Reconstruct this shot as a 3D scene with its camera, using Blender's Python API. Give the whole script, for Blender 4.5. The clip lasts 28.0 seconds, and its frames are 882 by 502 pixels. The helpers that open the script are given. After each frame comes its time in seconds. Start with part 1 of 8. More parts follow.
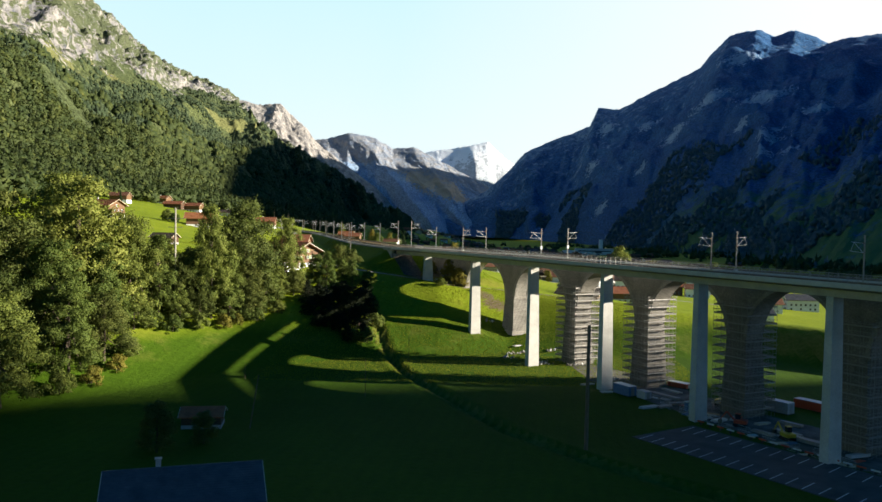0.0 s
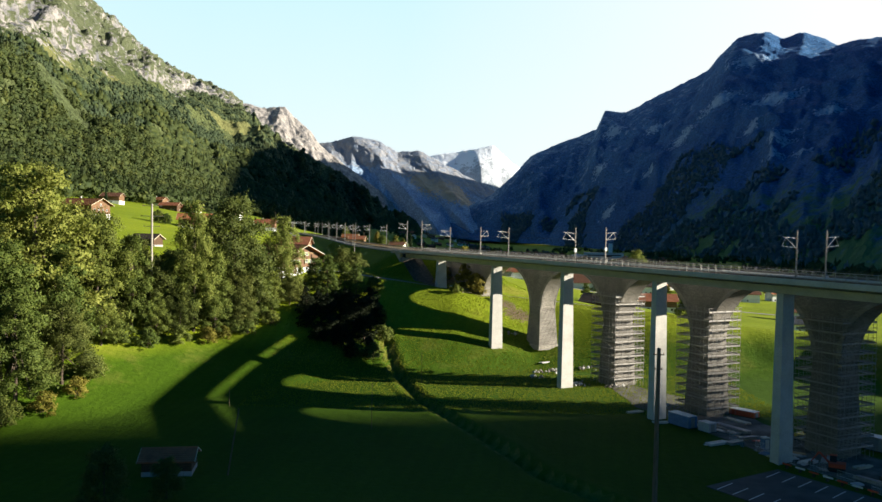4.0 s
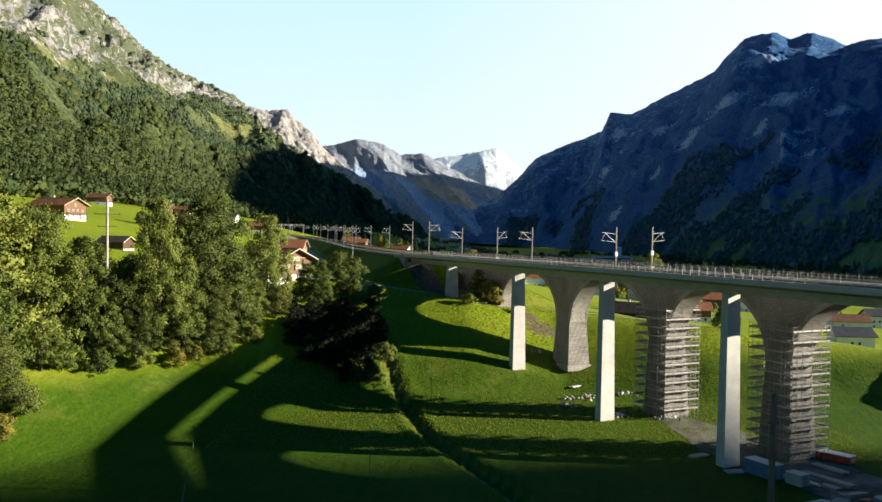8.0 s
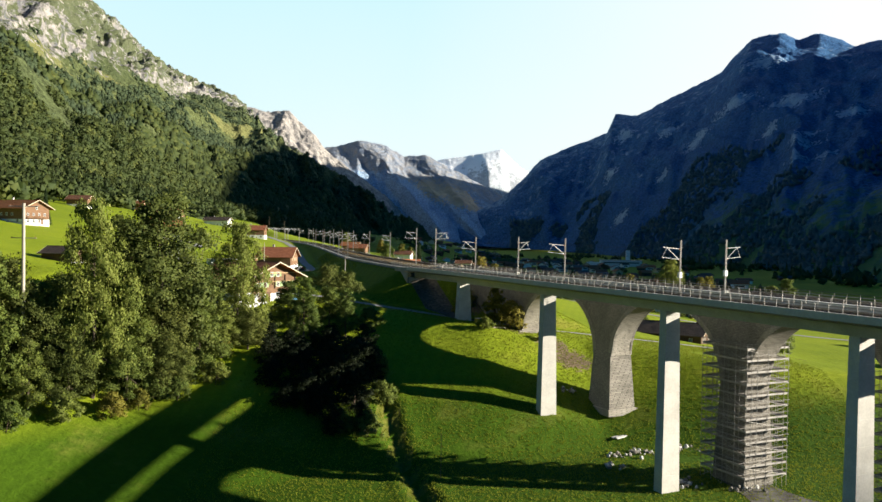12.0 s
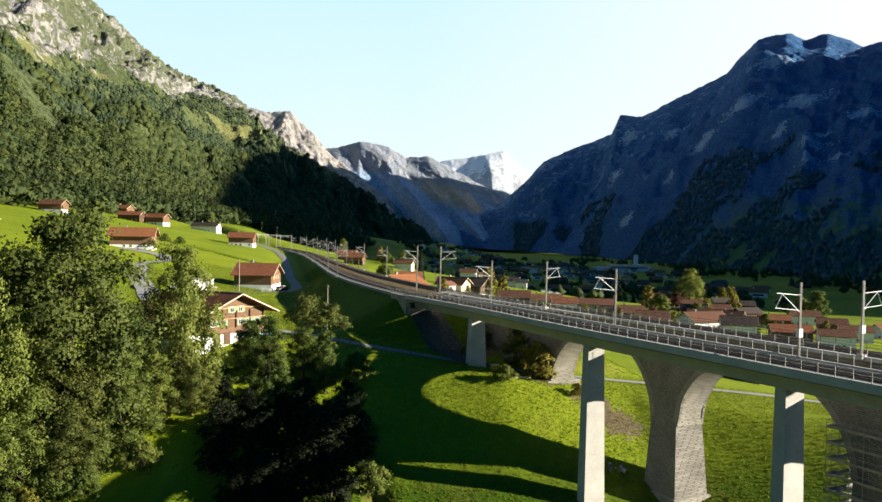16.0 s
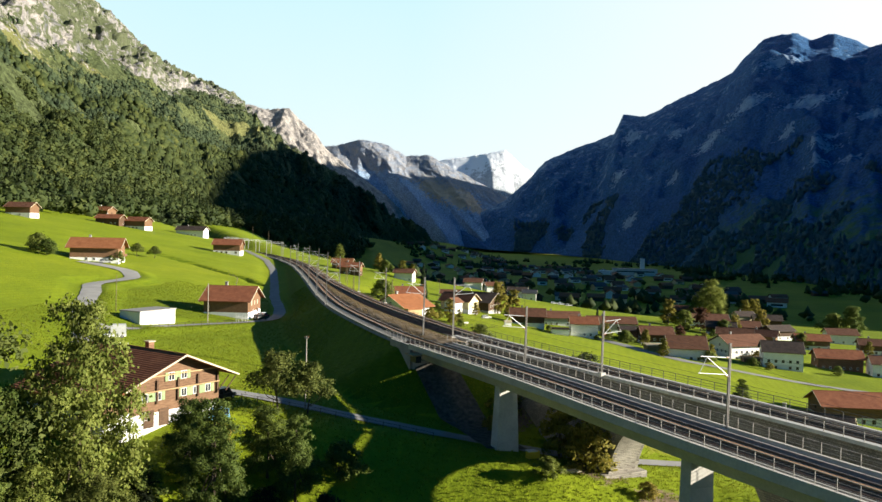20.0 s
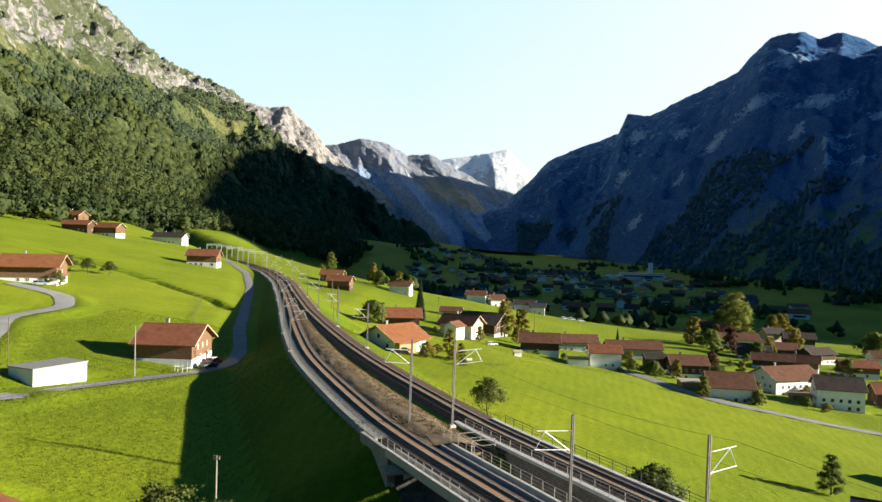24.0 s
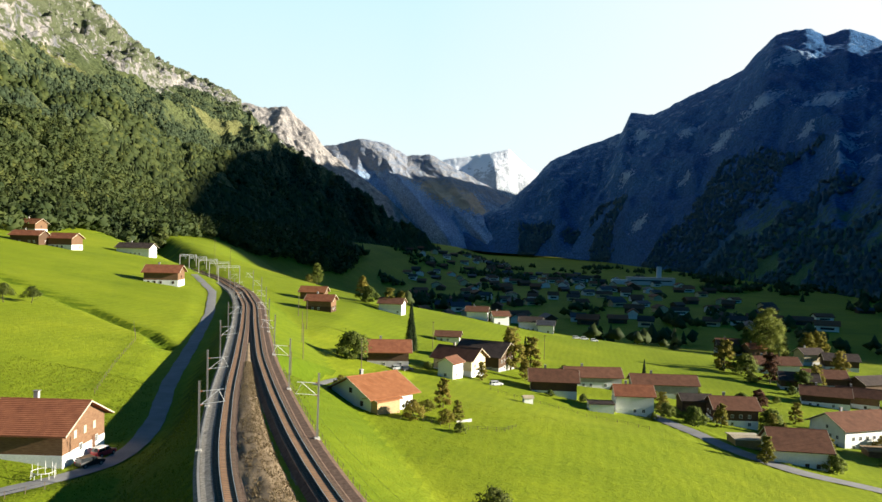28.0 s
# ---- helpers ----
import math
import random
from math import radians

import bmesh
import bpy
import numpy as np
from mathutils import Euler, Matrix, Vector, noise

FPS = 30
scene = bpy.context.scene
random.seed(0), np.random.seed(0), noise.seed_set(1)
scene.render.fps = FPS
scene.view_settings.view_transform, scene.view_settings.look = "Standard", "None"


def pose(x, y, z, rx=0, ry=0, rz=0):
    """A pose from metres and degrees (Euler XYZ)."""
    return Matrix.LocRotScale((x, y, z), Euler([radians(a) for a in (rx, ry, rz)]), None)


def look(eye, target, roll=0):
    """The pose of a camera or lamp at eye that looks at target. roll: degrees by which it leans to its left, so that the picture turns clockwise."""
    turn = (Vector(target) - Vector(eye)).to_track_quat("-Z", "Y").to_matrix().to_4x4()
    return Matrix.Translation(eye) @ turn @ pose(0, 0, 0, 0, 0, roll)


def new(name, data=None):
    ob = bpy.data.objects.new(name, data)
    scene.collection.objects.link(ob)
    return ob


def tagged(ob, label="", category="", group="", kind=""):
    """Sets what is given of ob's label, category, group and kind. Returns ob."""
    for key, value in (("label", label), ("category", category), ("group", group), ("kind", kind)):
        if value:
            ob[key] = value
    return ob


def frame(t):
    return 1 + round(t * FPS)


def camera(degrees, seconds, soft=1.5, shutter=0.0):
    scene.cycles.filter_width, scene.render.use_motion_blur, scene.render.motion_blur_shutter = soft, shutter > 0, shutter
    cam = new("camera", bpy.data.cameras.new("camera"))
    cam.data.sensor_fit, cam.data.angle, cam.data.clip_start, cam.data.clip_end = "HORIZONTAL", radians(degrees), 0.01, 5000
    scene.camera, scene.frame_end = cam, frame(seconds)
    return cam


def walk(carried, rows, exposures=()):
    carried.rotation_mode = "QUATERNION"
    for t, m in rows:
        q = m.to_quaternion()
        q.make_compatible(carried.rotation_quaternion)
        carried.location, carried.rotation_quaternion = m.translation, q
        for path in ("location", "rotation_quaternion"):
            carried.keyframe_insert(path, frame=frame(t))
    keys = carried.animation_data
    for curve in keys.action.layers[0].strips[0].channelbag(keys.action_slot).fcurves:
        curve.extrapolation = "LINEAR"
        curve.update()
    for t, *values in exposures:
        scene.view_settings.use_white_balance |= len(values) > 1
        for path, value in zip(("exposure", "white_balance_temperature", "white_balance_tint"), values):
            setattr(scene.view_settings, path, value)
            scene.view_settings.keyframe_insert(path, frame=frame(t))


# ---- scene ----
cam = camera(58.0, 28.0)
PATH = [
    (0, (-0.224, 0.131, 51.692), (-0.223, 2.13, 51.632), 0.9),
    (0.5, (-0.625, 4.405, 51.561), (-0.626, 6.405, 51.502), 0.9),
    (1, (-1.07, 8.516, 51.448), (-1.072, 10.515, 51.39), 0.9),
    (1.5, (-1.555, 12.604, 51.348), (-1.558, 14.604, 51.291), 0.9),
    (2, (-2.083, 16.931, 51.138), (-2.088, 18.93, 51.082), 0.9),
    (2.5, (-2.543, 21.133, 50.945), (-2.549, 23.133, 50.891), 0.9),
    (3, (-2.897, 25.357, 50.711), (-2.905, 27.356, 50.658), 0.9),
    (3.5, (-3.385, 29.404, 50.501), (-3.394, 31.403, 50.45), 0.9),
    (5.5, (-4.904, 46.271, 49.75), (-4.918, 48.271, 49.704), 0.9),
    (6, (-5.152, 50.615, 49.624), (-5.167, 52.615, 49.58), 0.8),
    (6.5, (-5.459, 54.804, 49.638), (-5.475, 56.804, 49.594), 0.8),
    (7, (-5.803, 59.378, 49.631), (-5.82, 61.377, 49.587), 0.8),
    (7.5, (-5.987, 63.992, 49.59), (-6.005, 65.991, 49.549), 0.9),
    (8, (-6.184, 68.832, 49.598), (-6.203, 70.831, 49.557), 0.8),
    (8.5, (-6.46, 73.518, 49.61), (-6.48, 75.517, 49.569), 0.8),
    (9, (-6.697, 78.407, 49.768), (-6.719, 80.407, 49.728), 0.8),
    (9.5, (-6.906, 83.293, 49.93), (-6.928, 85.293, 49.891), 0.8),
    (10, (-7.275, 88.336, 50.238), (-7.298, 90.336, 50.199), 0.9),
    (10.5, (-7.526, 93.284, 50.553), (-7.55, 95.283, 50.514), 0.9),
    (11, (-7.817, 98.301, 50.87), (-7.842, 100.3, 50.833), 0.9),
    (11.5, (-7.976, 103.299, 51.226), (-8.002, 105.298, 51.189), 0.9),
    (12, (-8.294, 108.278, 51.73), (-8.32, 110.278, 51.694), 0.9),
    (12.5, (-8.421, 113.111, 52.12), (-8.448, 115.111, 52.085), 0.9),
    (14.5, (-8.919, 134.416, 54.376), (-8.949, 136.415, 54.343), 0.9),
    (15, (-9.178, 139.916, 54.994), (-9.208, 141.915, 54.961), 0.9),
    (15.5, (-9.433, 145.328, 55.617), (-9.464, 147.327, 55.585), 0.9),
    (16, (-9.948, 150.449, 56.213), (-9.979, 152.449, 56.18), 1.0),
    (16.5, (-10.587, 155.31, 56.91), (-10.618, 157.309, 56.876), 1.1),
    (17, (-11.247, 160.598, 57.562), (-11.277, 162.598, 57.528), 1.2),
    (17.5, (-11.678, 165.312, 58.262), (-11.706, 167.312, 58.227), 1.1),
    (18, (-12.113, 170.71, 59.071), (-12.141, 172.709, 59.035), 1.2),
    (18.5, (-12.487, 175.951, 59.821), (-12.514, 177.951, 59.785), 1.2),
    (19, (-12.857, 181.245, 60.657), (-12.885, 183.244, 60.621), 1.3),
    (19.5, (-13.091, 186.329, 61.355), (-13.12, 188.329, 61.319), 1.3),
    (20, (-13.482, 191.915, 62.099), (-13.511, 193.914, 62.062), 1.4),
    (20.5, (-13.641, 197.404, 62.753), (-13.67, 199.404, 62.715), 1.4),
    (21, (-13.705, 203.057, 63.548), (-13.734, 205.057, 63.509), 1.5),
    (21.5, (-13.718, 208.737, 64.331), (-13.748, 210.736, 64.292), 1.5),
    (22, (-13.697, 214.871, 65.087), (-13.728, 216.871, 65.048), 1.5),
    (22.5, (-13.738, 220.976, 65.798), (-13.769, 222.976, 65.759), 1.5),
    (24.5, (-13.128, 245.691, 68.736), (-13.161, 247.69, 68.697), 1.6),
    (25, (-12.745, 252.459, 69.448), (-12.779, 254.459, 69.409), 1.5),
    (25.5, (-12.55, 259.301, 70.123), (-12.585, 261.3, 70.084), 1.5),
    (26, (-12.437, 266.205, 70.798), (-12.472, 268.204, 70.76), 1.5),
    (26.5, (-12.318, 273.208, 71.359), (-12.354, 275.207, 71.32), 1.5),
    (27, (-11.997, 279.953, 72.097), (-12.032, 281.953, 72.058), 1.5),
    (27.5, (-11.806, 286.581, 72.869), (-11.843, 288.58, 72.83), 1.4),
    (28, (-11.9, 293.102, 73.739), (-11.936, 295.102, 73.7), 1.4),
]
walk(cam, [(t, look(eye, target, roll)) for t, eye, target, roll in PATH])

# ---- light ----
SUN_ELEV, SUN_AZ = radians(16.3), radians(93.4)
world = bpy.data.worlds.new("sky")
scene.world = world
world.use_nodes = True
wn = world.node_tree
sky = wn.nodes.new("ShaderNodeTexSky")
sky.sky_type = "NISHITA"
sky.sun_disc = False
sky.sun_elevation, sky.sun_rotation = SUN_ELEV, SUN_AZ
sky.altitude, sky.air_density, sky.dust_density, sky.ozone_density = 900.0, 1.0, 0.4, 3.0
deep = wn.nodes.new("ShaderNodeHueSaturation")
deep.inputs["Saturation"].default_value, deep.inputs["Value"].default_value = 1.5, 0.72
wn.links.new(sky.outputs[0], deep.inputs["Color"])
wn.links.new(deep.outputs[0], wn.nodes["Background"].inputs[0])
wn.nodes["Background"].inputs[1].default_value = 0.05
sun_data = bpy.data.lights.new("sun", "SUN")
sun_data.energy, sun_data.angle, sun_data.color = 5.0, radians(0.55), (1.0, 0.92, 0.76)
sun = new("sun", sun_data)
SUN_WAY = Vector((math.cos(SUN_ELEV) * math.sin(SUN_AZ), math.cos(SUN_ELEV) * math.cos(SUN_AZ), math.sin(SUN_ELEV)))
sun.matrix_world = look(SUN_WAY * 400, (0, 0, 0))
scene.view_settings.exposure = 1.4


# ---- materials ----
def material(name, rough=0.8, metal=0.0, spec=0.3):
    m = bpy.data.materials.new(name)
    m.use_nodes = True
    b = m.node_tree.nodes["Principled BSDF"]
    b.inputs["Roughness"].default_value, b.inputs["Metallic"].default_value = rough, metal
    b.inputs["Specular IOR Level"].default_value = spec
    return m, m.node_tree.nodes, m.node_tree.links, b


def noise_node(n, l, coord, scale, detail=5.0, rough=0.55):
    t = n.new("ShaderNodeTexNoise")
    t.inputs["Scale"].default_value, t.inputs["Detail"].default_value, t.inputs["Roughness"].default_value = scale, detail, rough
    l.new(coord, t.inputs["Vector"])
    return t.outputs["Fac"]


def ramp_node(n, l, fac, stops):
    r = n.new("ShaderNodeValToRGB")
    while len(r.color_ramp.elements) < len(stops):
        r.color_ramp.elements.new(0.5)
    for e, (p, c) in zip(r.color_ramp.elements, stops):
        e.position, e.color = p, (c[0], c[1], c[2], 1.0)
    l.new(fac, r.inputs[0])
    return r.outputs[0]


def mix_node(n, l, fac, a, b, mode="MIX"):
    x = n.new("ShaderNodeMix")
    x.data_type, x.blend_type = "RGBA", mode
    for value, socket in ((fac, x.inputs[0]), (a, x.inputs[6]), (b, x.inputs[7])):
        if isinstance(value, (int, float)):
            socket.default_value = value
        elif isinstance(value, tuple):
            socket.default_value = (*value, 1.0)
        else:
            l.new(value, socket)
    return x.outputs[2]


def math_node(n, l, op, a, b=0.5, c=None):
    x = n.new("ShaderNodeMath")
    x.operation = op
    for value, socket in zip((a, b, c), x.inputs):
        if value is None:
            continue
        if isinstance(value, (int, float)):
            socket.default_value = value
        else:
            l.new(value, socket)
    return x.outputs[0]


def bump_node(n, l, b, height, strength=0.4, distance=0.1):
    x = n.new("ShaderNodeBump")
    x.inputs["Strength"].default_value, x.inputs["Distance"].default_value = strength, distance
    l.new(height, x.inputs["Height"])
    l.new(x.outputs[0], b.inputs["Normal"])


def plain(name, c1, c2, scale=4.0, rough=0.8, metal=0.0, bump=0.2, fine=None, vary=0.12, spec=0.3, world_space=False):
    """A surface of two tones with grain at two scales and a small difference from piece to piece."""
    m, n, l, b = material(name, rough, metal, spec)
    co = n.new("ShaderNodeNewGeometry").outputs["Position"] if world_space else n.new("ShaderNodeTexCoord").outputs["Object"]
    f1 = noise_node(n, l, co, scale, 4.0)
    f2 = noise_node(n, l, co, fine or scale * 9.0, 3.0)
    base = ramp_node(n, l, f1, [(0.3, c1), (0.7, c2)])
    grain = ramp_node(n, l, f2, [(0.25, (0.72, 0.72, 0.72)), (0.75, (1.0, 1.0, 1.0))])
    col = mix_node(n, l, 0.7, base, grain, "MULTIPLY")
    rnd = n.new("ShaderNodeObjectInfo").outputs["Random"]
    tone = math_node(n, l, "MULTIPLY_ADD", rnd, 2 * vary, 1.0 - vary)
    hsv = n.new("ShaderNodeHueSaturation")
    l.new(col, hsv.inputs["Color"])
    l.new(tone, hsv.inputs["Value"])
    l.new(hsv.outputs[0], b.inputs["Base Color"])
    if bump:
        bump_node(n, l, b, f2, bump, 0.03)
    return m


def streaked(name, c1, c2, axis=(1.0, 1.0, 14.0), scale=1.0, rough=0.8, bump=0.35):
    """Boards and planks: tones stretched along one way, with board joints."""
    m, n, l, b = material(name, rough)
    co = n.new("ShaderNodeTexCoord").outputs["Object"]
    mp = n.new("ShaderNodeMapping")
    mp.inputs["Scale"].default_value = axis
    l.new(co, mp.inputs[0])
    f1 = noise_node(n, l, mp.outputs[0], scale, 5.0)
    f2 = noise_node(n, l, co, 0.7, 3.0)
    base = ramp_node(n, l, f1, [(0.28, c1), (0.72, c2)])
    col = mix_node(n, l, 0.35, base, ramp_node(n, l, f2, [(0.3, (0.6, 0.6, 0.6)), (0.7, (1.0, 1.0, 1.0))]), "MULTIPLY")
    rnd = n.new("ShaderNodeObjectInfo").outputs["Random"]
    hsv = n.new("ShaderNodeHueSaturation")
    l.new(math_node(n, l, "MULTIPLY_ADD", rnd, 0.3, 0.85), hsv.inputs["Value"])
    l.new(col, hsv.inputs["Color"])
    l.new(hsv.outputs[0], b.inputs["Base Color"])
    bump_node(n, l, b, f1, bump, 0.03)
    return m


def masonry(name, c1, c2, mortar, bw=0.9, bh=0.45, rough=0.9):
    """Coursed rubble masonry on walls of any facing: courses by height, stones by the way along the wall."""
    m, n, l, b = material(name, rough, 0.0, 0.2)
    pos = n.new("ShaderNodeNewGeometry").outputs["Position"]
    sep = n.new("ShaderNodeSeparateXYZ")
    l.new(pos, sep.inputs[0])
    along = math_node(n, l, "ADD", math_node(n, l, "MULTIPLY", sep.outputs[0], 0.9), math_node(n, l, "MULTIPLY", sep.outputs[1], -1.35))
    comb = n.new("ShaderNodeCombineXYZ")
    l.new(along, comb.inputs[0])
    l.new(sep.outputs[2], comb.inputs[1])
    wob = noise_node(n, l, pos, 0.6, 2.0)
    l.new(math_node(n, l, "MULTIPLY", wob, 0.2), comb.inputs[2])
    br = n.new("ShaderNodeTexBrick")
    br.inputs["Scale"].default_value, br.inputs["Brick Width"].default_value, br.inputs["Row Height"].default_value = 1.0, bw, bh
    br.inputs["Mortar Size"].default_value, br.inputs["Bias"].default_value = 0.035, 0.0
    br.inputs["Color1"].default_value, br.inputs["Color2"].default_value, br.inputs["Mortar"].default_value = (*c1, 1), (*c2, 1), (*mortar, 1)
    l.new(comb.outputs[0], br.inputs["Vector"])
    big = noise_node(n, l, pos, 0.25, 5.0)
    fine = noise_node(n, l, pos, 6.0, 4.0)
    col = mix_node(n, l, 0.75, br.outputs["Color"], ramp_node(n, l, big, [(0.3, (0.55, 0.53, 0.5)), (0.7, (1.05, 1.03, 1.0))]), "MULTIPLY")
    col = mix_node(n, l, 0.4, col, ramp_node(n, l, fine, [(0.3, (0.6, 0.6, 0.6)), (0.7, (1.1, 1.1, 1.1))]), "MULTIPLY")
    l.new(col, b.inputs["Base Color"])
    h = math_node(n, l, "SUBTRACT", math_node(n, l, "MULTIPLY", fine, 0.5), br.outputs["Fac"])
    bump_node(n, l, b, h, 0.7, 0.08)
    return m


def leafy(name, tones, rough=0.75, patch=0.12, mixed=0.55):
    """Leaves: a tone for each clump, a drift across the crown and a difference from tree to tree."""
    m, n, l, b = material(name, rough, 0.0, 0.25)
    geo = n.new("ShaderNodeNewGeometry")
    isl = geo.outputs["Random Per Island"]
    big = noise_node(n, l, geo.outputs["Position"], patch, 3.0)
    f = math_node(n, l, "ADD", math_node(n, l, "MULTIPLY", isl, mixed), math_node(n, l, "MULTIPLY", big, 1.05 - mixed))
    col = ramp_node(n, l, f, [(0.12 + 0.76 * i / max(1, len(tones) - 1), t) for i, t in enumerate(tones)])
    hsv = n.new("ShaderNodeHueSaturation")
    rnd = n.new("ShaderNodeObjectInfo").outputs["Random"]
    l.new(math_node(n, l, "MULTIPLY_ADD", rnd, 0.4, 0.8), hsv.inputs["Value"])
    l.new(math_node(n, l, "MULTIPLY_ADD", rnd, -0.03, 0.515), hsv.inputs["Hue"])
    l.new(col, hsv.inputs["Color"])
    l.new(hsv.outputs[0], b.inputs["Base Color"])
    tr = n.new("ShaderNodeBsdfTranslucent")
    l.new(hsv.outputs[0], tr.inputs["Color"])
    ad = n.new("ShaderNodeMixShader")
    ad.inputs[0].default_value = 0.4
    l.new(b.outputs[0], ad.inputs[1])
    l.new(tr.outputs[0], ad.inputs[2])
    l.new(ad.outputs[0], n["Material Output"].inputs["Surface"])
    return m


def grassy(name):
    """Alpine meadow: mown bands, rough tufts, yellowish and bare spots."""
    m, n, l, b = material(name, 0.9, 0.0, 0.1)
    pos = n.new("ShaderNodeNewGeometry").outputs["Position"]
    big = noise_node(n, l, pos, 0.012, 5.0, 0.6)
    mid = noise_node(n, l, pos, 0.09, 5.0, 0.65)
    tuft = noise_node(n, l, pos, 0.9, 5.0, 0.7)
    wv = n.new("ShaderNodeTexWave")
    wv.inputs["Scale"].default_value, wv.inputs["Distortion"].default_value, wv.inputs["Detail"].default_value = 0.11, 5.0, 3.0
    wv.inputs["Detail Scale"].default_value = 0.6
    mp = n.new("ShaderNodeMapping")
    mp.inputs["Rotation"].default_value = (0, 0, 0.17)
    l.new(pos, mp.inputs[0])
    l.new(mp.outputs[0], wv.inputs[0])
    base = ramp_node(n, l, big, [(0.3, (0.155, 0.21, 0.01)), (0.5, (0.205, 0.265, 0.012)), (0.72, (0.26, 0.308, 0.016))])
    col = mix_node(n, l, 0.6, base, ramp_node(n, l, mid, [(0.25, (0.62, 0.68, 0.6)), (0.75, (1.12, 1.06, 1.0))]), "MULTIPLY")
    col = mix_node(n, l, 0.55, col, ramp_node(n, l, tuft, [(0.28, (0.5, 0.55, 0.45)), (0.72, (1.2, 1.15, 1.1))]), "MULTIPLY")
    col = mix_node(n, l, 0.2, col, ramp_node(n, l, wv.outputs["Fac"], [(0.2, (0.7, 0.75, 0.6)), (0.8, (1.1, 1.1, 1.0))]), "MULTIPLY")
    # valley floor pasture: deeper green than the mown terraces, with its shade painted in
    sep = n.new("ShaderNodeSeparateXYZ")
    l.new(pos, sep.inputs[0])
    floor_shade = math_node(n, l, "MULTIPLY", ramp_node(n, l, math_node(n, l, "MULTIPLY_ADD", sep.outputs[2], -0.12, 3.0), [(0.3, (0, 0, 0)), (0.9, (1, 1, 1))]),
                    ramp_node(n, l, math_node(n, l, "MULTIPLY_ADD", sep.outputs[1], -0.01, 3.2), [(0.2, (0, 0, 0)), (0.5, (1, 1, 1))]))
    col = mix_node(n, l, floor_shade, col, mix_node(n, l, 1.0, col, (0.24, 0.385, 0.35), "MULTIPLY"))
    # steep banks are drier, with straw-coloured tufts
    sn = n.new("ShaderNodeSeparateXYZ")
    l.new(n.new("ShaderNodeNewGeometry").outputs["True Normal"], sn.inputs[0])
    dry = math_node(n, l, "ADD", math_node(n, l, "MULTIPLY_ADD", sn.outputs[2], -5.0, 4.6), math_node(n, l, "MULTIPLY_ADD", mid, 2.4, -1.2))
    dry = math_node(n, l, "MULTIPLY", ramp_node(n, l, dry, [(0.1, (0, 0, 0)), (0.8, (0.7, 0.7, 0.7))]), ramp_node(n, l, tuft, [(0.3, (0.2, 0.2, 0.2)), (0.7, (1, 1, 1))]))
    below = ramp_node(n, l, math_node(n, l, "MULTIPLY_ADD", sep.outputs[2], -0.25, 8.5), [(0.0, (0, 0, 0)), (1.0, (1, 1, 1))])
    col = mix_node(n, l, math_node(n, l, "MULTIPLY", dry, below), col, (0.22, 0.18, 0.045))
    # the railway embankment's shade is put into its grass by darkening steep banks
    steep = ramp_node(n, l, math_node(n, l, "MULTIPLY_ADD", sn.outputs[2], -5.0, 4.9), [(0.2, (0, 0, 0)), (0.7, (1, 1, 1))])
    col = mix_node(n, l, math_node(n, l, "MULTIPLY", steep, math_node(n, l, "SUBTRACT", 1.0, below)), col, mix_node(n, l, 1.0, col, (0.5, 0.6, 0.55), "MULTIPLY"))
    # bare earth where the slope has slipped
    earth = ramp_node(n, l, tuft, [(0.3, (0.07, 0.05, 0.032)), (0.7, (0.2, 0.15, 0.1))])
    for place, size in (((19.9, 294.5, 22.4), 6.0), ((16.5, 300.0, 25.0), 5.0), ((8.0, 306.0, 29.5), 5.0), ((-1.7, 323.7, 32.8), 4.5), ((40.0, 262.0, 15.0), 4.0)):
        dist = n.new("ShaderNodeVectorMath")
        dist.operation = "DISTANCE"
        l.new(pos, dist.inputs[0])
        dist.inputs[1].default_value = place
        k = math_node(n, l, "ADD", math_node(n, l, "MULTIPLY_ADD", dist.outputs["Value"], -1.0 / size, 1.0), math_node(n, l, "MULTIPLY_ADD", tuft, 2.4, -1.2))
        col = mix_node(n, l, ramp_node(n, l, k, [(0.1, (0, 0, 0)), (0.4, (1, 1, 1))]), col, earth)
    l.new(col, b.inputs["Base Color"])
    h = math_node(n, l, "ADD", math_node(n, l, "MULTIPLY", mid, 1.2), tuft)
    bump_node(n, l, b, h, 0.7, 0.4)
    return m


